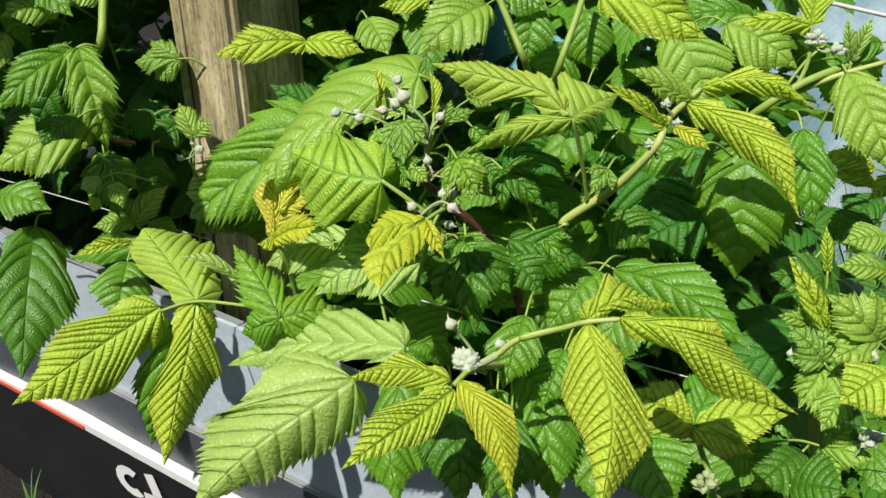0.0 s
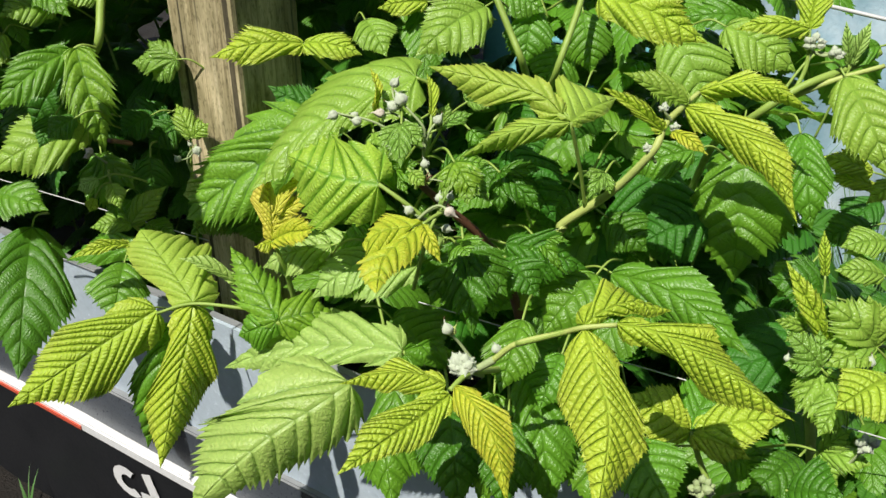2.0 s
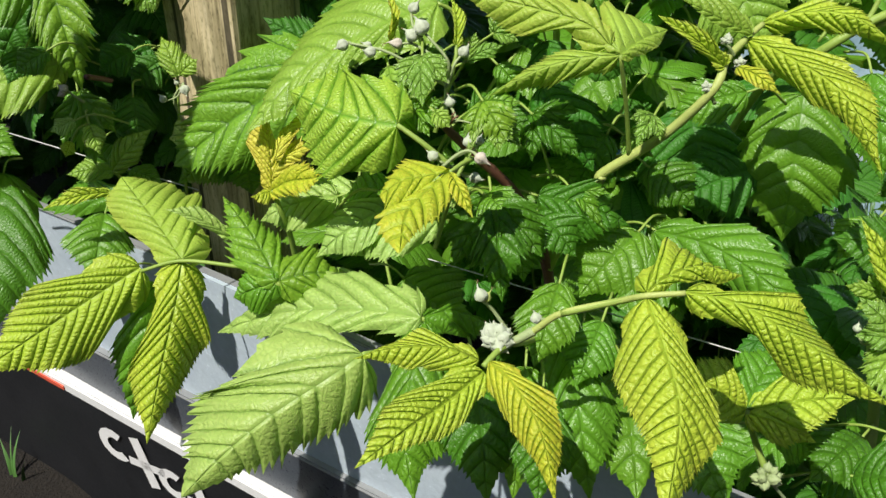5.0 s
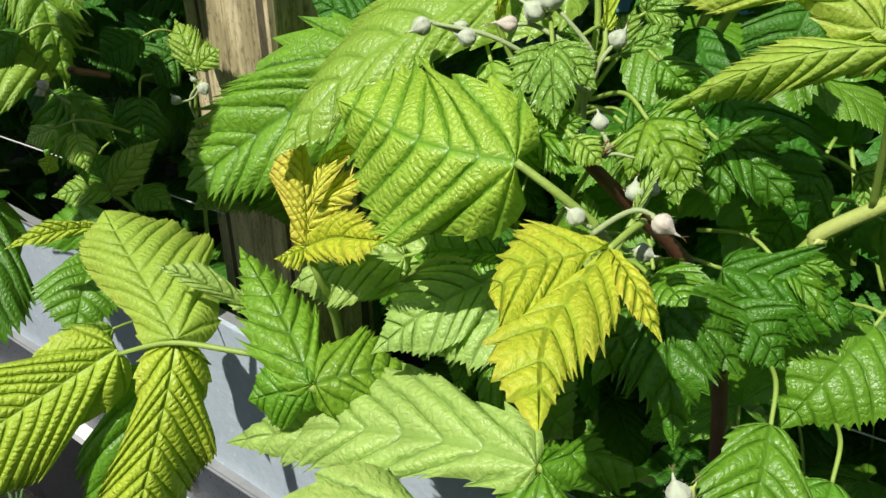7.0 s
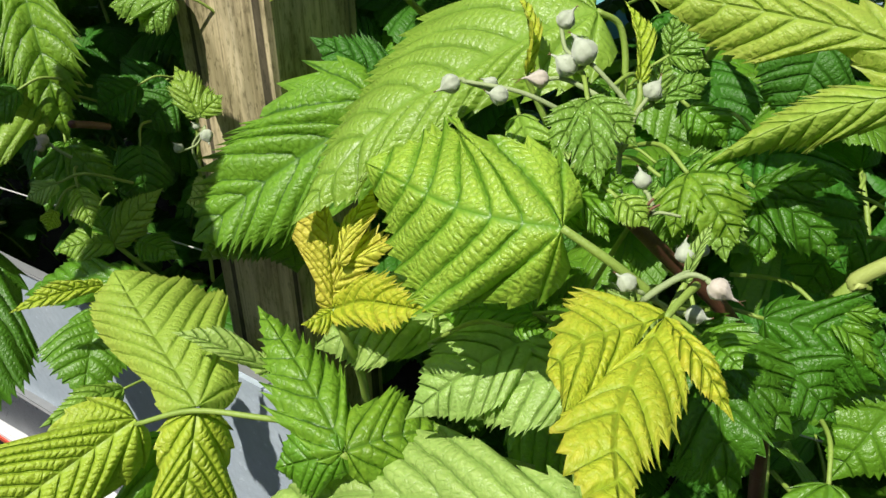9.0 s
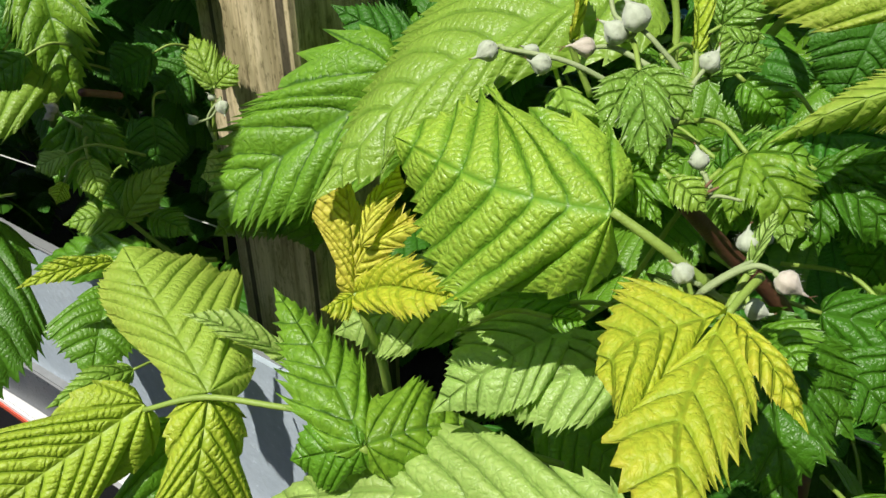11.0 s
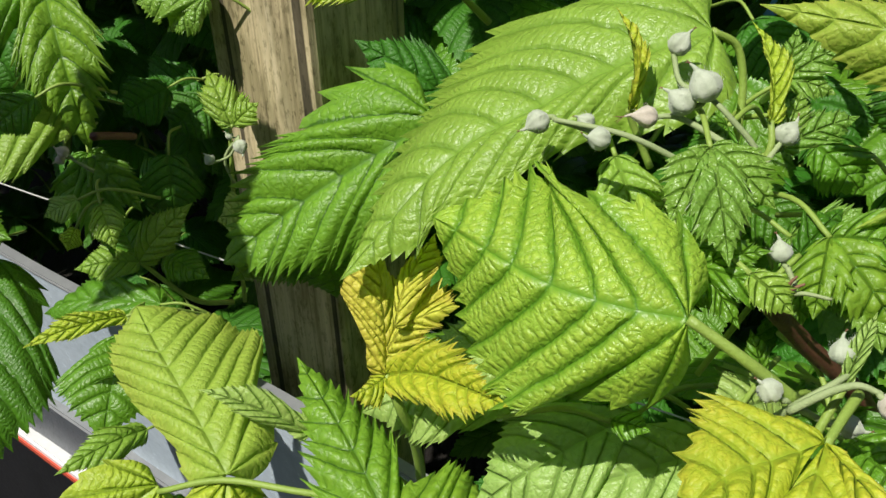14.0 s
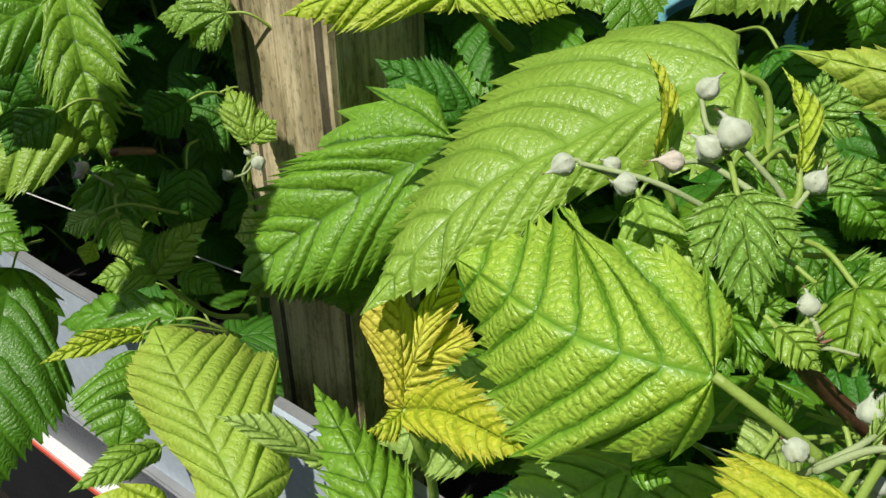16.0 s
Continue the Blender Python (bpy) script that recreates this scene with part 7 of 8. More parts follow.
# low leaves in the middle
lf = leaf(main, [(0.0505, 0.3871, 0.3831), (0.0525, 0.3660, 0.3897), (0.0541, 0.3547, 0.3842)], 0.0006)
leaflet(lf, (0.0541, 0.3547, 0.3842), (0.0631, 0.3057, 0.3339), 0.0351, (-0.07, -0.72, 0.69), "green")
lf = leaf(main, [(0.0837, 0.4033, 0.3484), (0.0837, 0.3786, 0.3602), (0.0837, 0.3645, 0.3585)], 0.0006)
leaflet(lf, (0.0837, 0.3645, 0.3585), (0.0836, 0.3062, 0.3338), 0.0431, (-0.13, -0.39, 0.91), "green")
lf = leaf(main, [(0.0910, 0.3626, 0.3522), (0.0959, 0.3379, 0.3664), (0.0996, 0.3239, 0.3665)], 0.0006)
leaflet(lf, (0.0996, 0.3239, 0.3665), (0.1127, 0.2849, 0.3562), 0.0373, (-0.26, -0.33, 0.91), "green")
lf = leaf(main, [(0.0089, 0.3665, 0.3784), (0.0106, 0.3434, 0.3874), (0.0119, 0.3306, 0.3835)], 0.0006)
leaflet(lf, (0.0119, 0.3306, 0.3835), (0.0178, 0.2862, 0.3526), 0.0318, (0.00, -0.57, 0.82), "half_shade")
lf = leaf(main, [(0.0366, 0.3666, 0.3831), (0.0350, 0.3445, 0.3907), (0.0338, 0.3324, 0.3859)], 0.0006)
leaflet(lf, (0.0338, 0.3324, 0.3859), (0.0282, 0.2907, 0.3500), 0.0293, (-0.04, -0.65, 0.76), "green")
lf = leaf(main, [(-0.0449, 0.4534, 0.3591), (-0.0328, 0.4388, 0.3676), (-0.0238, 0.4323, 0.3636)], 0.0006)
leaflet(lf, (-0.0238, 0.4323, 0.3636), (0.0073, 0.4203, 0.3393), 0.0454, (0.21, -0.74, 0.64), "green")

# upper wire
wire([(0.1604, 0.6004, 0.5443), (0.2162, 0.5612, 0.5316), (0.2428, 0.5484, 0.5275), (0.2710, 0.5247, 0.5240), (0.3627, 0.4849, 0.5085)], 0.0013, "white coated wire stretched above the plants")

# frilled small leaves round the cane
lf = leaf(main, [(0.0013, 0.4275, 0.4732), (0.0081, 0.4051, 0.4838), (0.0132, 0.3928, 0.4813)], 0.0006)
leaflet(lf, (0.0132, 0.3928, 0.4813), (0.0231, 0.3750, 0.4707), 0.0167, (-0.27, -0.60, 0.75), "gloss", wave=0.25, teeth=1.9, veins=5)
leaflet(lf, (0.0132, 0.3928, 0.4813), (0.0078, 0.3783, 0.4704), 0.0137, (-0.22, -0.53, 0.82), "gloss", wave=0.25, teeth=1.9, veins=5)
leaflet(lf, (0.0132, 0.3928, 0.4813), (0.0280, 0.3876, 0.4824), 0.0146, (-0.27, -0.62, 0.74), "gloss", wave=0.25, teeth=1.9, veins=5)
lf = leaf(main, [(0.0200, 0.4275, 0.4649), (0.0200, 0.4029, 0.4763), (0.0200, 0.3890, 0.4744)], 0.0006)
leaflet(lf, (0.0200, 0.3890, 0.4744), (0.0200, 0.3724, 0.4670), 0.0125, (-0.30, -0.39, 0.87), "frill", wave=0.25, teeth=1.7, veins=5)
lf = leaf(main, [(-0.0107, 0.3850, 0.4499), (-0.0002, 0.3865, 0.4715), (0.0077, 0.3921, 0.4773)], 0.0006)
leaflet(lf, (0.0077, 0.3921, 0.4773), (0.0196, 0.4052, 0.4814), 0.0098, (0.07, -0.36, 0.93), "half_shade", wave=0.2, teeth=1.6, veins=5)
lf = leaf(main, [(0.0015, 0.4537, 0.4811), (0.0126, 0.4382, 0.4890), (0.0210, 0.4311, 0.4845)], 0.0006)
leaflet(lf, (0.0210, 0.4311, 0.4845), (0.0325, 0.4254, 0.4741), 0.0156, (-0.02, -0.89, 0.46), "green", wave=0.2, teeth=1.4, veins=5)
lf = leaf(main, [(-0.0244, 0.4076, 0.4721), (-0.0145, 0.3863, 0.4846), (-0.0072, 0.3747, 0.4835)], 0.0006)
leaflet(lf, (-0.0072, 0.3747, 0.4835), (-0.0005, 0.3669, 0.4798), 0.0086, (-0.23, -0.57, 0.79), "fresh", wave=0.2, teeth=1.8, veins=5)
lf = leaf(main, [(-0.0364, 0.4153, 0.4689), (-0.0253, 0.3949, 0.4818), (-0.0171, 0.3841, 0.4809)], 0.0006)
leaflet(lf, (-0.0171, 0.3841, 0.4809), (-0.0089, 0.3764, 0.4771), 0.0105, (-0.16, -0.57, 0.81), "green", wave=0.25, teeth=1.8, veins=5)
lf = leaf(main, [(-0.0042, 0.4395, 0.4782), (-0.0114, 0.4215, 0.4845), (-0.0169, 0.4124, 0.4787)], 0.0006)
leaflet(lf, (-0.0169, 0.4124, 0.4787), (-0.0216, 0.4071, 0.4710), 0.0092, (-0.19, -0.75, 0.63), "grey", wave=0.2, teeth=1.6, veins=5)
lf = leaf(main, [(-0.0546, 0.3959, 0.4236), (-0.0410, 0.3780, 0.4445), (-0.0308, 0.3691, 0.4497)], 0.0006)
leaflet(lf, (-0.0308, 0.3691, 0.4497), (-0.0233, 0.3648, 0.4513), 0.0072, (-0.38, -0.35, 0.85), "green", teeth=1.7, veins=5)
lf = leaf(main, [(0.0081, 0.3758, 0.4137), (0.0035, 0.3737, 0.4448), (0.0001, 0.3767, 0.4577)], 0.0006)
leaflet(lf, (0.0001, 0.3767, 0.4577), (-0.0027, 0.3815, 0.4655), 0.0047, (-0.15, -0.87, 0.47), "green", teeth=1.6, veins=5)
lf = leaf(main, [(0.0053, 0.4058, 0.4250), (0.0108, 0.3809, 0.4450), (0.0150, 0.3668, 0.4495)], 0.0006)
leaflet(lf, (0.0150, 0.3668, 0.4495), (0.0210, 0.3508, 0.4517), 0.0193, (-0.45, -0.05, 0.89), "green", wave=0.15, teeth=1.4)
lf = leaf(main, [(0.0152, 0.4087, 0.4364), (0.0048, 0.3877, 0.4492), (-0.0030, 0.3765, 0.4483)], 0.0006)
leaflet(lf, (-0.0030, 0.3765, 0.4483), (-0.0119, 0.3670, 0.4439), 0.0143, (-0.04, -0.39, 0.92), "half_shade", wave=0.15)
lf = leaf(main, [(0.0232, 0.4206, 0.4220), (0.0330, 0.4004, 0.4325), (0.0402, 0.3897, 0.4298)], 0.0006)
leaflet(lf, (0.0402, 0.3897, 0.4298), (0.0571, 0.3719, 0.4167), 0.0269, (-0.08, -0.64, 0.77), "half_shade", wave=0.25, teeth=1.6)
lf = leaf(main, [(0.0290, 0.4294, 0.4172), (0.0306, 0.4075, 0.4247), (0.0318, 0.3955, 0.4198)], 0.0006)
leaflet(lf, (0.0318, 0.3955, 0.4198), (0.0347, 0.3745, 0.4012), 0.0238, (-0.03, -0.66, 0.75), "green", wave=0.2, teeth=1.5)
lf = leaf(main, [(0.0895, 0.4595, 0.4496), (0.0819, 0.4428, 0.4552), (0.0761, 0.4347, 0.4490)], 0.0006)
leaflet(lf, (0.0761, 0.4347, 0.4490), (0.0607, 0.4211, 0.4239), 0.0285, (-0.17, -0.82, 0.55), "half_shade")
lf = leaf(main, [(0.0790, 0.4575, 0.4257), (0.0900, 0.4380, 0.4370), (0.0983, 0.4279, 0.4350)], 0.0006)
leaflet(lf, (0.0983, 0.4279, 0.4350), (0.1183, 0.4108, 0.4230), 0.0292, (-0.15, -0.68, 0.72), "half_shade")

# more of the left plant
lf = leaf(left, [(-0.2361, 0.5588, 0.4051), (-0.2291, 0.5387, 0.4129), (-0.2238, 0.5281, 0.4082)], 0.0006)
leaflet(lf, (-0.2238, 0.5281, 0.4082), (-0.2147, 0.5149, 0.3948), 0.0141, (0.32, -0.56, 0.77), "fresh", fold=0.5)
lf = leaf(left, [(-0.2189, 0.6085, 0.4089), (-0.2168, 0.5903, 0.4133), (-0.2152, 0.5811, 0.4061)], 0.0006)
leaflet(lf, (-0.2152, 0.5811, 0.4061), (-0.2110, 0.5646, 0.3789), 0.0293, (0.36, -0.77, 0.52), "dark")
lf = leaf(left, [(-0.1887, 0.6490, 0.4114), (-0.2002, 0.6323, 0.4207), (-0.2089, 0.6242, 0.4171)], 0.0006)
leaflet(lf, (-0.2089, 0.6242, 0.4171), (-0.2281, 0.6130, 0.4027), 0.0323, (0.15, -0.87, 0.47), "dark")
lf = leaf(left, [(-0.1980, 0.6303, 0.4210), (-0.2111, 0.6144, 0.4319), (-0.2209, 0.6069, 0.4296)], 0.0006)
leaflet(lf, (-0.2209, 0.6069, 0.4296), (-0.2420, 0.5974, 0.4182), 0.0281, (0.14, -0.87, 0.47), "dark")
lf = leaf(left, [(-0.2451, 0.5877, 0.3426), (-0.2306, 0.5714, 0.3585), (-0.2197, 0.5636, 0.3599)], 0.0006)
leaflet(lf, (-0.2197, 0.5636, 0.3599), (-0.1938, 0.5524, 0.3560), 0.0196, (-0.07, -0.46, 0.89), "green")
lf = leaf(left, [(-0.1460, 0.6688, 0.4186), (-0.1602, 0.6553, 0.4431), (-0.1709, 0.6496, 0.4509)], 0.0006)
leaflet(lf, (-0.1709, 0.6496, 0.4509), (-0.1993, 0.6425, 0.4638), 0.0305, (0.43, -0.71, 0.56), "grey", wave=0.15, teeth=1.4)
lf = leaf(left, [(-0.2218, 0.5598, 0.4454), (-0.2341, 0.5434, 0.4553), (-0.2433, 0.5356, 0.4523)], 0.0006)
leaflet(lf, (-0.2433, 0.5356, 0.4523), (-0.2605, 0.5266, 0.4410), 0.0218, (0.11, -0.85, 0.51), "half_shade")
lf = leaf(left, [(-0.2657, 0.5988, 0.4404), (-0.2684, 0.5761, 0.4491), (-0.2704, 0.5635, 0.4452)], 0.0006)
leaflet(lf, (-0.2704, 0.5635, 0.4452), (-0.2752, 0.5409, 0.4286), 0.0197, (0.50, -0.58, 0.65), "dark")

# white bud tufts along the side shoot
ts = stalk("flower_truss", main, [(0.1192, 0.4020, 0.5004), (0.1162, 0.4005, 0.5043), (0.1143, 0.4003, 0.5061)], 0.0009, 0.00055, STEM_GREY)
stalk("pedicel", ts, [(0.1143, 0.4003, 0.5061), (0.1144, 0.4007, 0.5066), (0.1151, 0.4011, 0.5072)], 0.0006, 0.0004, STEM_GREY)
bud(ts, (0.1149, 0.4011, 0.5072), (0.94, 0.03, 0.33), 0.0024, tip=0.3)
stalk("pedicel", ts, [(0.1143, 0.4003, 0.5061), (0.1146, 0.4008, 0.5066), (0.1143, 0.4011, 0.5069)], 0.0006, 0.0004, STEM_GREY)
bud(ts, (0.1145, 0.4012, 0.5070), (-0.89, -0.38, -0.23), 0.0026, tip=0.3)
stalk("pedicel", ts, [(0.1143, 0.4003, 0.5061), (0.1143, 0.4006, 0.5066), (0.1145, 0.4011, 0.5077)], 0.0006, 0.0004, STEM_GREY)
bud(ts, (0.1144, 0.4010, 0.5075), (0.27, 0.34, 0.90), 0.0031, tip=0.3)
stalk("pedicel", ts, [(0.1143, 0.4003, 0.5061), (0.1141, 0.4007, 0.5065), (0.1144, 0.4008, 0.5070)], 0.0006, 0.0004, STEM_GREY)
bud(ts, (0.1142, 0.4009, 0.5069), (0.91, -0.41, 0.04), 0.0026, tip=0.3)
stalk("pedicel", ts, [(0.1143, 0.4003, 0.5061), (0.1141, 0.4006, 0.5066), (0.1132, 0.4006, 0.5074)], 0.0006, 0.0004, STEM_GREY)
bud(ts, (0.1134, 0.4007, 0.5073), (-0.81, -0.29, 0.51), 0.0022, tip=0.3)
stalk("pedicel", ts, [(0.1143, 0.4003, 0.5061), (0.1143, 0.4006, 0.5066), (0.1147, 0.4007, 0.5076)], 0.0006, 0.0004, STEM_GREY)
bud(ts, (0.1145, 0.4007, 0.5074), (0.62, -0.29, 0.73), 0.0024, tip=0.3)
stalk("pedicel", ts, [(0.1143, 0.4003, 0.5061), (0.1141, 0.4006, 0.5064), (0.1137, 0.4005, 0.5070)], 0.0006, 0.0004, STEM_GREY)
bud(ts, (0.1138, 0.4006, 0.5069), (-0.26, -0.86, 0.44), 0.0023, tip=0.3)
ts = stalk("flower_truss", main, [(0.1236, 0.3929, 0.4938), (0.1205, 0.3915, 0.4978), (0.1186, 0.3913, 0.4995)], 0.0009, 0.00055, STEM_GREY)
stalk("pedicel", ts, [(0.1186, 0.3913, 0.4995), (0.1187, 0.3917, 0.5000), (0.1194, 0.3922, 0.5007)], 0.0006, 0.0004, STEM_GREY)
bud(ts, (0.1192, 0.3921, 0.5006), (0.90, 0.09, 0.42), 0.0025, tip=0.3)
stalk("pedicel", ts, [(0.1186, 0.3913, 0.4995), (0.1191, 0.3919, 0.5001), (0.1189, 0.3922, 0.5005)], 0.0006, 0.0005, STEM_GREY)
bud(ts, (0.1191, 0.3923, 0.5005), (-0.86, -0.43, -0.29), 0.0031, tip=0.3)
stalk("pedicel", ts, [(0.1186, 0.3913, 0.4995), (0.1186, 0.3916, 0.5001), (0.1187, 0.3922, 0.5015)], 0.0006, 0.0004, STEM_GREY)
bud(ts, (0.1187, 0.3921, 0.5014), (0.19, 0.28, 0.94), 0.0022, tip=0.3)
stalk("pedicel", ts, [(0.1186, 0.3913, 0.4995), (0.1185, 0.3916, 0.4999), (0.1187, 0.3917, 0.5003)], 0.0006, 0.0004, STEM_GREY)
bud(ts, (0.1185, 0.3918, 0.5003), (0.77, -0.63, 0.01), 0.0021, tip=0.3)
stalk("pedicel", ts, [(0.1186, 0.3913, 0.4995), (0.1184, 0.3916, 0.4999), (0.1177, 0.3916, 0.5007)], 0.0006, 0.0004, STEM_GREY)
bud(ts, (0.1179, 0.3917, 0.5006), (-0.71, -0.38, 0.59), 0.0027, tip=0.3)
stalk("pedicel", ts, [(0.1186, 0.3913, 0.4995), (0.1185, 0.3916, 0.4999), (0.1186, 0.3916, 0.5008)], 0.0006, 0.0004, STEM_GREY)
bud(ts, (0.1185, 0.3917, 0.5006), (0.43, -0.43, 0.80), 0.0027, tip=0.3)
ts = stalk("flower_truss", main, [(0.1112, 0.3905, 0.4835), (0.1083, 0.3892, 0.4875), (0.1064, 0.3890, 0.4894)], 0.0009, 0.00055, STEM_GREY)
stalk("pedicel", ts, [(0.1064, 0.3890, 0.4894), (0.1064, 0.3894, 0.4898), (0.1071, 0.3899, 0.4906)], 0.0006, 0.0004, STEM_GREY)
bud(ts, (0.1069, 0.3898, 0.4905), (0.87, 0.12, 0.48), 0.0027, tip=0.3)
stalk("pedicel", ts, [(0.1064, 0.3890, 0.4894), (0.1066, 0.3895, 0.4898), (0.1062, 0.3897, 0.4901)], 0.0006, 0.0004, STEM_GREY)
bud(ts, (0.1064, 0.3898, 0.4902), (-0.88, -0.40, -0.25), 0.0023, tip=0.3)
stalk("pedicel", ts, [(0.1064, 0.3890, 0.4894), (0.1063, 0.3893, 0.4898), (0.1061, 0.3900, 0.4912)], 0.0006, 0.0004, STEM_GREY)
bud(ts, (0.1062, 0.3899, 0.4910), (-0.18, 0.34, 0.92), 0.0027, tip=0.3)
stalk("pedicel", ts, [(0.1064, 0.3890, 0.4894), (0.1061, 0.3895, 0.4899), (0.1062, 0.3896, 0.4903)], 0.0006, 0.0004, STEM_GREY)
bud(ts, (0.1061, 0.3897, 0.4903), (0.67, -0.65, -0.36), 0.0024, tip=0.3)
stalk("pedicel", ts, [(0.1064, 0.3890, 0.4894), (0.1061, 0.3893, 0.4899), (0.1052, 0.3895, 0.4910)], 0.0006, 0.0004, STEM_GREY)
bud(ts, (0.1054, 0.3895, 0.4909), (-0.76, -0.08, 0.65), 0.0020, tip=0.3)
stalk("pedicel", ts, [(0.1064, 0.3890, 0.4894), (0.1064, 0.3893, 0.4899), (0.1068, 0.3895, 0.4909)], 0.0006, 0.0004, STEM_GREY)
bud(ts, (0.1067, 0.3895, 0.4908), (0.65, -0.15, 0.75), 0.0024, tip=0.3)
stalk("pedicel", ts, [(0.1064, 0.3890, 0.4894), (0.1062, 0.3895, 0.4897), (0.1060, 0.3895, 0.4901)], 0.0006, 0.0004, STEM_GREY)
bud(ts, (0.1061, 0.3897, 0.4900), (-0.15, -0.97, 0.21), 0.0025, tip=0.3)
stalk("pedicel", ts, [(0.1064, 0.3890, 0.4894), (0.1062, 0.3893, 0.4898), (0.1058, 0.3893, 0.4909)], 0.0006, 0.0004, STEM_GREY)
bud(ts, (0.1059, 0.3894, 0.4907), (-0.15, -0.39, 0.91), 0.0025, tip=0.3)

# small leaves along the side shoot
lf = leaf(main, [(0.1037, 0.4371, 0.4619), (0.0956, 0.4146, 0.4740), (0.0895, 0.4023, 0.4726)], 0.0006)
leaflet(lf, (0.0895, 0.4023, 0.4726), (0.0795, 0.3868, 0.4652), 0.0084, (0.04, -0.45, 0.89), "frill", teeth=1.9, wave=0.22, veins=5)
leaflet(lf, (0.0895, 0.4023, 0.4726), (0.0772, 0.3956, 0.4734), 0.0077, (0.34, -0.51, 0.79), "frill", teeth=1.9, wave=0.22, veins=5)
leaflet(lf, (0.0895, 0.4023, 0.4726), (0.0913, 0.3916, 0.4651), 0.0069, (-0.15, -0.58, 0.80), "frill", teeth=1.9, wave=0.22, veins=5)
lf = leaf(main, [(0.0634, 0.4498, 0.4436), (0.0735, 0.4282, 0.4572), (0.0810, 0.4164, 0.4569)], 0.0006)
leaflet(lf, (0.0810, 0.4164, 0.4569), (0.0929, 0.4027, 0.4518), 0.0087, (-0.25, -0.52, 0.81), "frill", teeth=1.9, wave=0.22, veins=5)
leaflet(lf, (0.0810, 0.4164, 0.4569), (0.0812, 0.4051, 0.4483), 0.0068, (-0.11, -0.60, 0.79), "frill", teeth=1.9, wave=0.22, veins=5)
leaflet(lf, (0.0810, 0.4164, 0.4569), (0.0925, 0.4122, 0.4613), 0.0075, (-0.47, -0.59, 0.66), "frill", teeth=1.9, wave=0.22, veins=5)
lf = leaf(main, [(0.0420, 0.3506, 0.3781), (0.0408, 0.3273, 0.3872), (0.0398, 0.3144, 0.3835)], 0.0006)
leaflet(lf, (0.0398, 0.3144, 0.3835), (0.0365, 0.2793, 0.3601), 0.0269, (-0.04, -0.55, 0.83), "half_shade")
lf = leaf(back, [(0.3014, 0.5011, 0.3895), (0.2860, 0.4888, 0.4039), (0.2744, 0.4841, 0.4042)], 0.0006)
leaflet(lf, (0.2744, 0.4841, 0.4042), (0.2407, 0.4791, 0.3964), 0.0272, (-0.11, -0.55, 0.83), "half_shade")
lf = leaf(back, [(0.3174, 0.5407, 0.3993), (0.3045, 0.5260, 0.4091), (0.2948, 0.5195, 0.4060)], 0.0006)
leaflet(lf, (0.2948, 0.5195, 0.4060), (0.2687, 0.5101, 0.3894), 0.0309, (-0.25, -0.61, 0.75), "dark")
lf = leaf(left, [(-0.0977, 0.6551, 0.4247), (-0.1077, 0.6341, 0.4369), (-0.1152, 0.6228, 0.4355)], 0.0006)
leaflet(lf, (-0.1152, 0.6228, 0.4355), (-0.1341, 0.6019, 0.4245), 0.0223, (0.28, -0.63, 0.73), "dark")
lf = leaf(main, [(0.0207, 0.3985, 0.4188), (0.0060, 0.3868, 0.4307), (-0.0050, 0.3826, 0.4292)], 0.0006)
leaflet(lf, (-0.0050, 0.3826, 0.4292), (-0.0483, 0.3776, 0.4112), 0.0305, (-0.25, -0.59, 0.77), "grey")
lf = leaf(main, [(-0.0281, 0.4195, 0.4153), (-0.0429, 0.4103, 0.4274), (-0.0541, 0.4079, 0.4259)], 0.0006)
leaflet(lf, (-0.0541, 0.4079, 0.4259), (-0.0932, 0.4099, 0.4103), 0.0276, (-0.33, -0.57, 0.75), "grey")
# dark leaves added before the post's right side, in place of its shade
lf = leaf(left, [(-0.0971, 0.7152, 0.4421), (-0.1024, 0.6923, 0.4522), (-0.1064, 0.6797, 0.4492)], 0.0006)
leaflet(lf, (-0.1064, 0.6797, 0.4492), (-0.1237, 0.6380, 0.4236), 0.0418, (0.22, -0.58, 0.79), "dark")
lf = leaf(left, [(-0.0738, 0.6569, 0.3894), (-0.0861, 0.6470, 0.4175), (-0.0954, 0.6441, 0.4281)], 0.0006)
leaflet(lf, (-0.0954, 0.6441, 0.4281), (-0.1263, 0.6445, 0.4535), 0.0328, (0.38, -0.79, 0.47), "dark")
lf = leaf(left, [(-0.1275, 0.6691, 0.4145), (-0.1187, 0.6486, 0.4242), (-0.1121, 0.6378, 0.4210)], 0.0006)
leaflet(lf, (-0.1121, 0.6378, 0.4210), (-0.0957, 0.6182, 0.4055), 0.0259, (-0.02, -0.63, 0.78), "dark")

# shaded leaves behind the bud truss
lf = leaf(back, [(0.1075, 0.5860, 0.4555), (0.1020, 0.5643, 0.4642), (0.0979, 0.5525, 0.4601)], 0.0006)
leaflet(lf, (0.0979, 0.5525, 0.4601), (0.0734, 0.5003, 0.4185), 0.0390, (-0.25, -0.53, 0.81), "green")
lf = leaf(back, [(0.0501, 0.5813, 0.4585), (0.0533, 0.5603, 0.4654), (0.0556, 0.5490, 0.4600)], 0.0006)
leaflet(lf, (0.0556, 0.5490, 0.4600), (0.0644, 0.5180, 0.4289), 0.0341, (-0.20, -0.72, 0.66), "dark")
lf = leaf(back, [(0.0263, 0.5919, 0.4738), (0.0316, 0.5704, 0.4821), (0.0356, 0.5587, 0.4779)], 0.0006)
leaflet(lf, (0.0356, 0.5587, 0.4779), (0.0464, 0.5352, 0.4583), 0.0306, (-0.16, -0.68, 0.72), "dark")
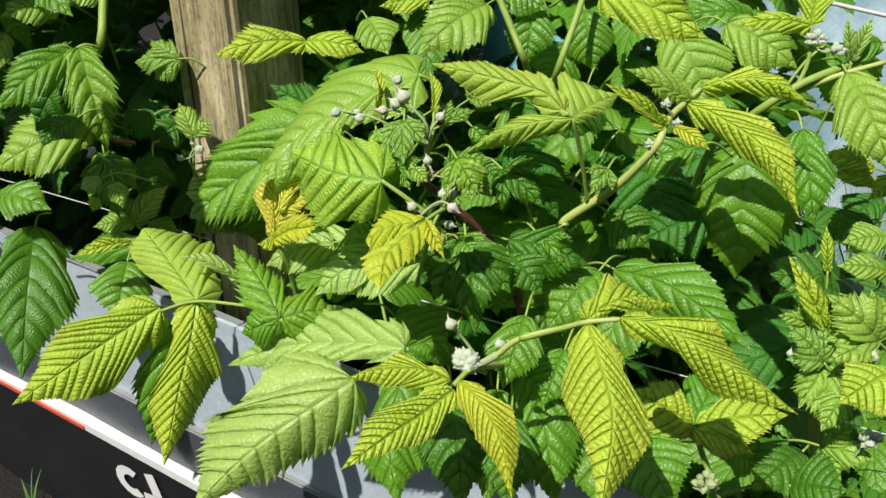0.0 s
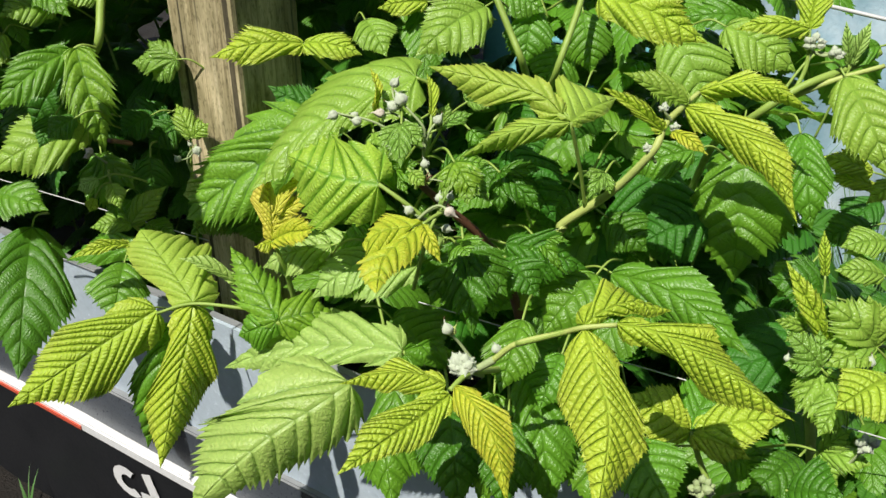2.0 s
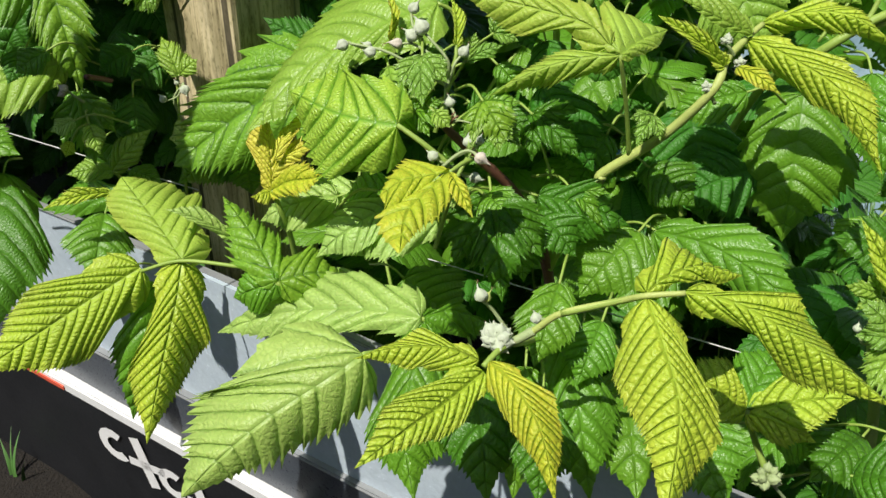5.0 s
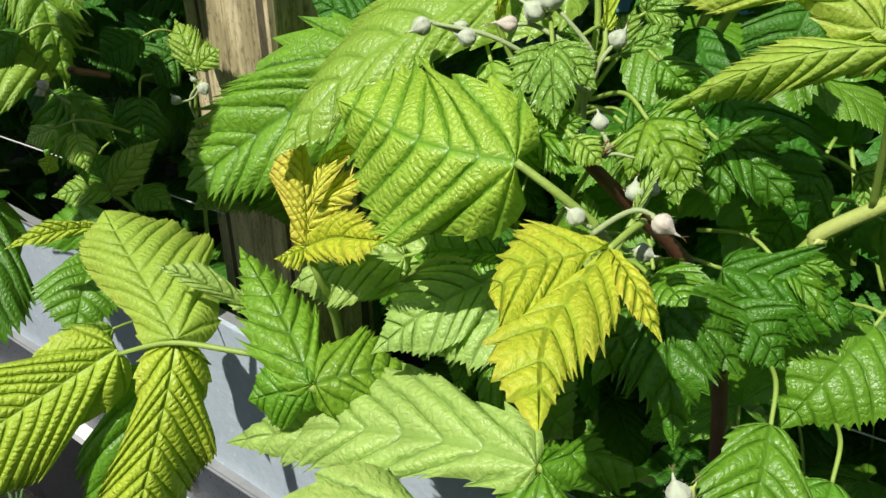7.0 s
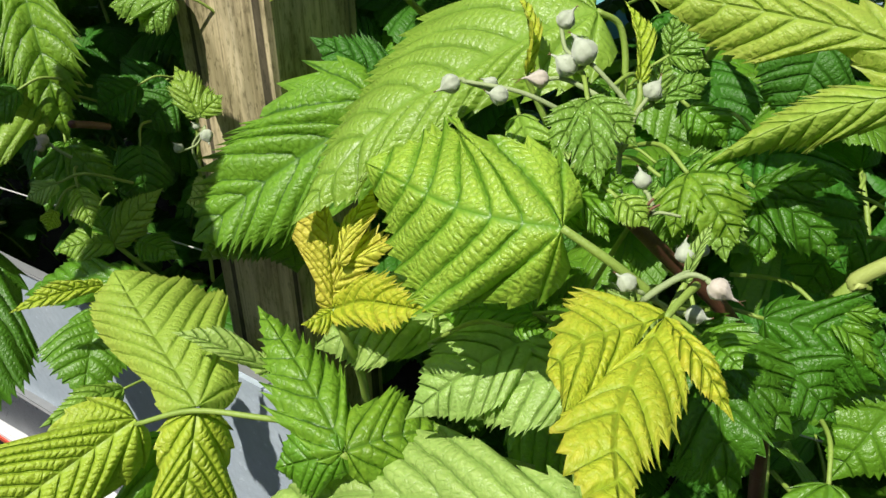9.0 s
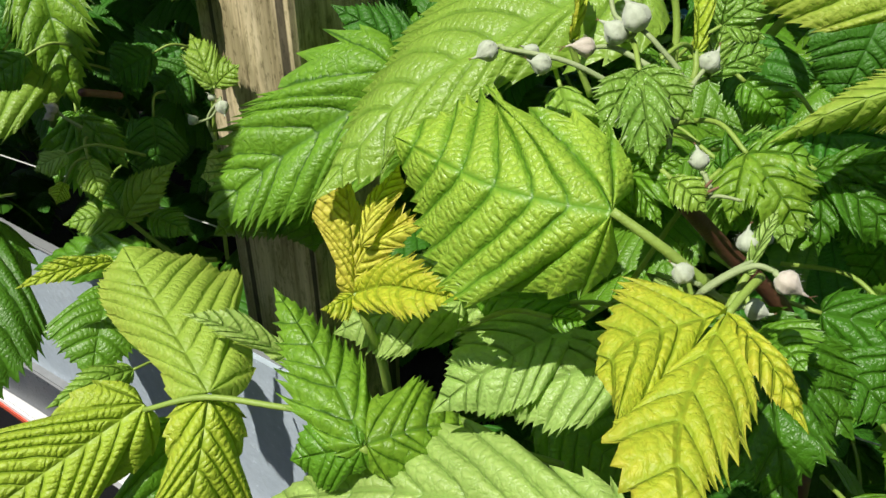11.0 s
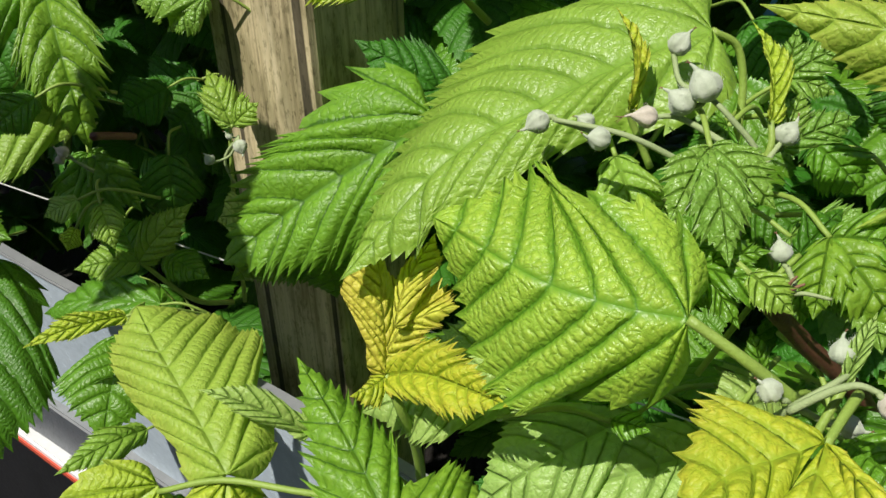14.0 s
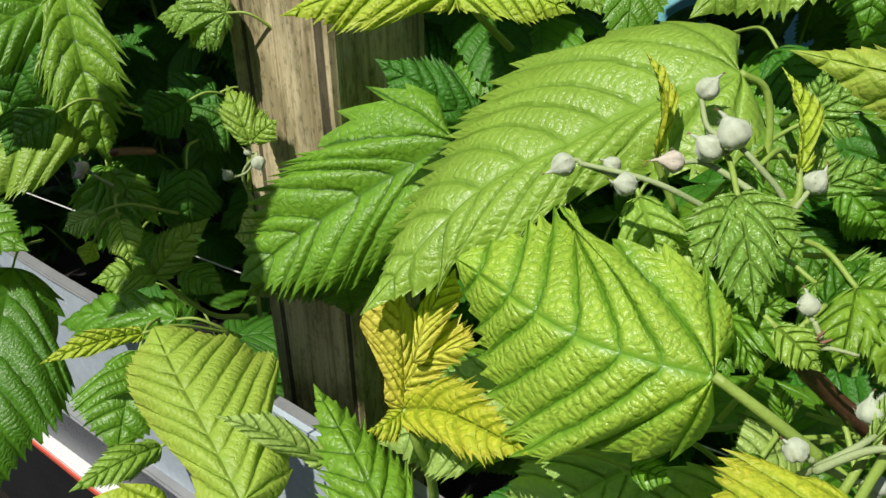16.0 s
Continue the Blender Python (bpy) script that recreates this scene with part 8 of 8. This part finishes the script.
lf = leaf(back, [(0.0071, 0.5179, 0.4310), (0.0177, 0.4977, 0.4428), (0.0257, 0.4870, 0.4411)], 0.0006)
leaflet(lf, (0.0257, 0.4870, 0.4411), (0.0433, 0.4701, 0.4309), 0.0227, (-0.21, -0.65, 0.73), "half_shade")
lf = leaf(main, [(-0.0039, 0.4703, 0.4551), (0.0095, 0.4613, 0.4818), (0.0195, 0.4591, 0.4913)], 0.0006)
leaflet(lf, (0.0195, 0.4591, 0.4913), (0.0337, 0.4601, 0.5006), 0.0103, (-0.35, -0.70, 0.62), "frill", teeth=1.9, wave=0.22, veins=5)
leaflet(lf, (0.0195, 0.4591, 0.4913), (0.0318, 0.4547, 0.4886), 0.0089, (-0.10, -0.73, 0.68), "frill", teeth=1.9, wave=0.22, veins=5)
leaflet(lf, (0.0195, 0.4591, 0.4913), (0.0212, 0.4635, 0.5037), 0.0081, (-0.28, -0.89, 0.36), "frill", teeth=1.9, wave=0.22, veins=5)
lf = leaf(main, [(0.0140, 0.4504, 0.4813), (0.0034, 0.4292, 0.4951), (-0.0046, 0.4178, 0.4950)], 0.0006)
leaflet(lf, (-0.0046, 0.4178, 0.4950), (-0.0129, 0.4091, 0.4917), 0.0056, (0.10, -0.43, 0.89), "green", teeth=1.9, wave=0.22, veins=5)
leaflet(lf, (-0.0046, 0.4178, 0.4950), (-0.0125, 0.4149, 0.4970), 0.0052, (0.40, -0.58, 0.71), "green", teeth=1.9, wave=0.22, veins=5)
leaflet(lf, (-0.0046, 0.4178, 0.4950), (-0.0052, 0.4111, 0.4901), 0.0045, (-0.16, -0.57, 0.81), "green", teeth=1.9, wave=0.22, veins=5)

# withered tips and a pale half-open sepal by the lower buds
ts = stalk("flower_truss", main, [(-0.0006, 0.3752, 0.4778), (0.0009, 0.3738, 0.4810), (0.0027, 0.3736, 0.4823)], 0.0005, 0.00025, SEPAL_TIP)
ts = stalk("flower_truss", main, [(0.0003, 0.3755, 0.4783), (0.0001, 0.3742, 0.4818), (0.0012, 0.3742, 0.4836)], 0.0005, 0.00025, SEPAL_TIP)
ts = stalk("flower_truss", main, [(0.0008, 0.3756, 0.4783), (0.0030, 0.3735, 0.4802), (0.0077, 0.3724, 0.4798)], 0.0005, 0.00035, STEM_GREY)
lf = leaf(main, [(-0.0057, 0.3523, 0.4320), (0.0013, 0.3521, 0.4606), (0.0065, 0.3564, 0.4716)], 0.0008)
leaflet(lf, (0.0065, 0.3564, 0.4716), (0.0133, 0.3659, 0.4820), 0.0034, (-0.29, -0.60, 0.74), "grey", fold=0.9, curl=0.2, teeth=0.4)
lf = leaf(main, [(0.0554, 0.3836, 0.4126), (0.0506, 0.3615, 0.4213), (0.0471, 0.3494, 0.4174)], 0.0006)
leaflet(lf, (0.0471, 0.3494, 0.4174), (0.0357, 0.3204, 0.3952), 0.0269, (-0.05, -0.59, 0.80), "green")
lf = leaf(main, [(0.0785, 0.3830, 0.3929), (0.0723, 0.3619, 0.4013), (0.0676, 0.3505, 0.3971)], 0.0006)
leaflet(lf, (0.0676, 0.3505, 0.3971), (0.0557, 0.3292, 0.3786), 0.0251, (-0.11, -0.61, 0.78), "green")

# ---- foliage further in: leaves of the same plants, built once and set many times ----
STOCK = {}
for style in ("green", "dark", "half_shade"):
    STOCK[style] = []
    for k in range(4):
        vs, fs, uv = blade(0.075, (0.042, 0.050, 0.056, 0.047)[k], 0.10, 0.28, 0.4, 7, 1.1, 1.0, 0.10, 900 + k, 4, 2)
        me = bpy.data.meshes.new("leaf")
        me.from_pydata(vs, [], fs)
        uv_layers(me, uv, [v[:2] for v in vs])
        me.materials.append(LEAF[style])
        me.polygons.foreach_set("use_smooth", [True] * len(me.polygons))
        me.update()
        STOCK[style].append(me)


def sprays(plant, low, high, count, styles, seed, size=(0.7, 1.25)):
    """Leaves in threes on short stalks, filling a block of the plant."""
    rnd = random.Random(seed)
    for _ in range(count):
        p = Vector([rnd.uniform(a, b) for a, b in zip(low, high)])
        if (p - FOOT).dot(OUT) > -0.10 and p.z < 0.32:
            continue
        heading = rnd.uniform(0, 2 * math.pi)
        style = rnd.choice(styles)
        scale = rnd.uniform(*size)
        foot = p + Vector((-math.cos(heading) * 0.03, -math.sin(heading) * 0.03, -0.035)) * scale
        mid = p.lerp(foot, 0.5) + Vector((0, 0, 0.006))
        st = stalk("leaf", plant, [foot, mid, p], 0.0012 * scale, 0.0009 * scale, STEM)
        for k, turn in enumerate((0, 75, -75)):
            h = heading + radians(turn + rnd.uniform(-15, 15))
            m = Matrix.Rotation(h, 4, "Z") @ Matrix.Rotation(radians(rnd.uniform(0, 55)), 4, "Y") @ Matrix.Rotation(radians(rnd.uniform(-30, 30)), 4, "X")
            ob = new("leaflet", rnd.choice(STOCK[style]))
            ob.parent = st
            s = scale * (1.0 if k == 0 else 0.8)
            ob.matrix_local = Matrix.Translation(p - foot) @ m @ Matrix.Diagonal((s, s, s, 1))


# mostly dark copies: the shade of the inner foliage is in their colour
sprays(left, (-0.75, 0.66, 0.06), (-0.02, 1.10, 0.60), 240, ("dark", "dark", "half_shade"), 1)
# unseen canopy added above, to keep sun off the leaves and soil behind
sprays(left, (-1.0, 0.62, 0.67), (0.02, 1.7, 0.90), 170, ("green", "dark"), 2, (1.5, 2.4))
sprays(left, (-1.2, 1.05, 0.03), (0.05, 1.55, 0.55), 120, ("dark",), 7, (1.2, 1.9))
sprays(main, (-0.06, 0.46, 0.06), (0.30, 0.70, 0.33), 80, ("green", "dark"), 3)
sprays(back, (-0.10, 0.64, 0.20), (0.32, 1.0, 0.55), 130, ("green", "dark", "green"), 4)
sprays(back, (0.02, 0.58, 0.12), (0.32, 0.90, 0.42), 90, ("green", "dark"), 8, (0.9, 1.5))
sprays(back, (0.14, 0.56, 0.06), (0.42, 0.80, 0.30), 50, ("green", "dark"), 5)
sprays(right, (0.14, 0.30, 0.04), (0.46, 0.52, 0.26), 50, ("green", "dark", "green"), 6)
sprays(left, (-0.95, 0.85, 0.04), (-0.05, 1.45, 0.66), 130, ("dark", "dark", "half_shade"), 11, (1.0, 1.6))
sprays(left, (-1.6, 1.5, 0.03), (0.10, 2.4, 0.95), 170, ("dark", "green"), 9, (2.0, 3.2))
# leaves added out of view overhead, only to shade the hollow round the post
sprays(back, (-0.12, 0.64, 0.62), (0.22, 0.98, 0.86), 60, ("green", "dark"), 35, (1.2, 1.8))
sprays(back, (-0.13, 0.56, 0.69), (-0.06, 0.70, 0.82), 6, ("green",), 31, (1.0, 1.5))
sprays(left, (-0.55, 0.48, 0.72), (-0.35, 0.62, 0.82), 7, ("green",), 33, (1.0, 1.5))
sprays(left, (-0.32, 0.395, 0.67), (-0.28, 0.44, 0.70), 3, ("green",), 37, (0.6, 0.8))
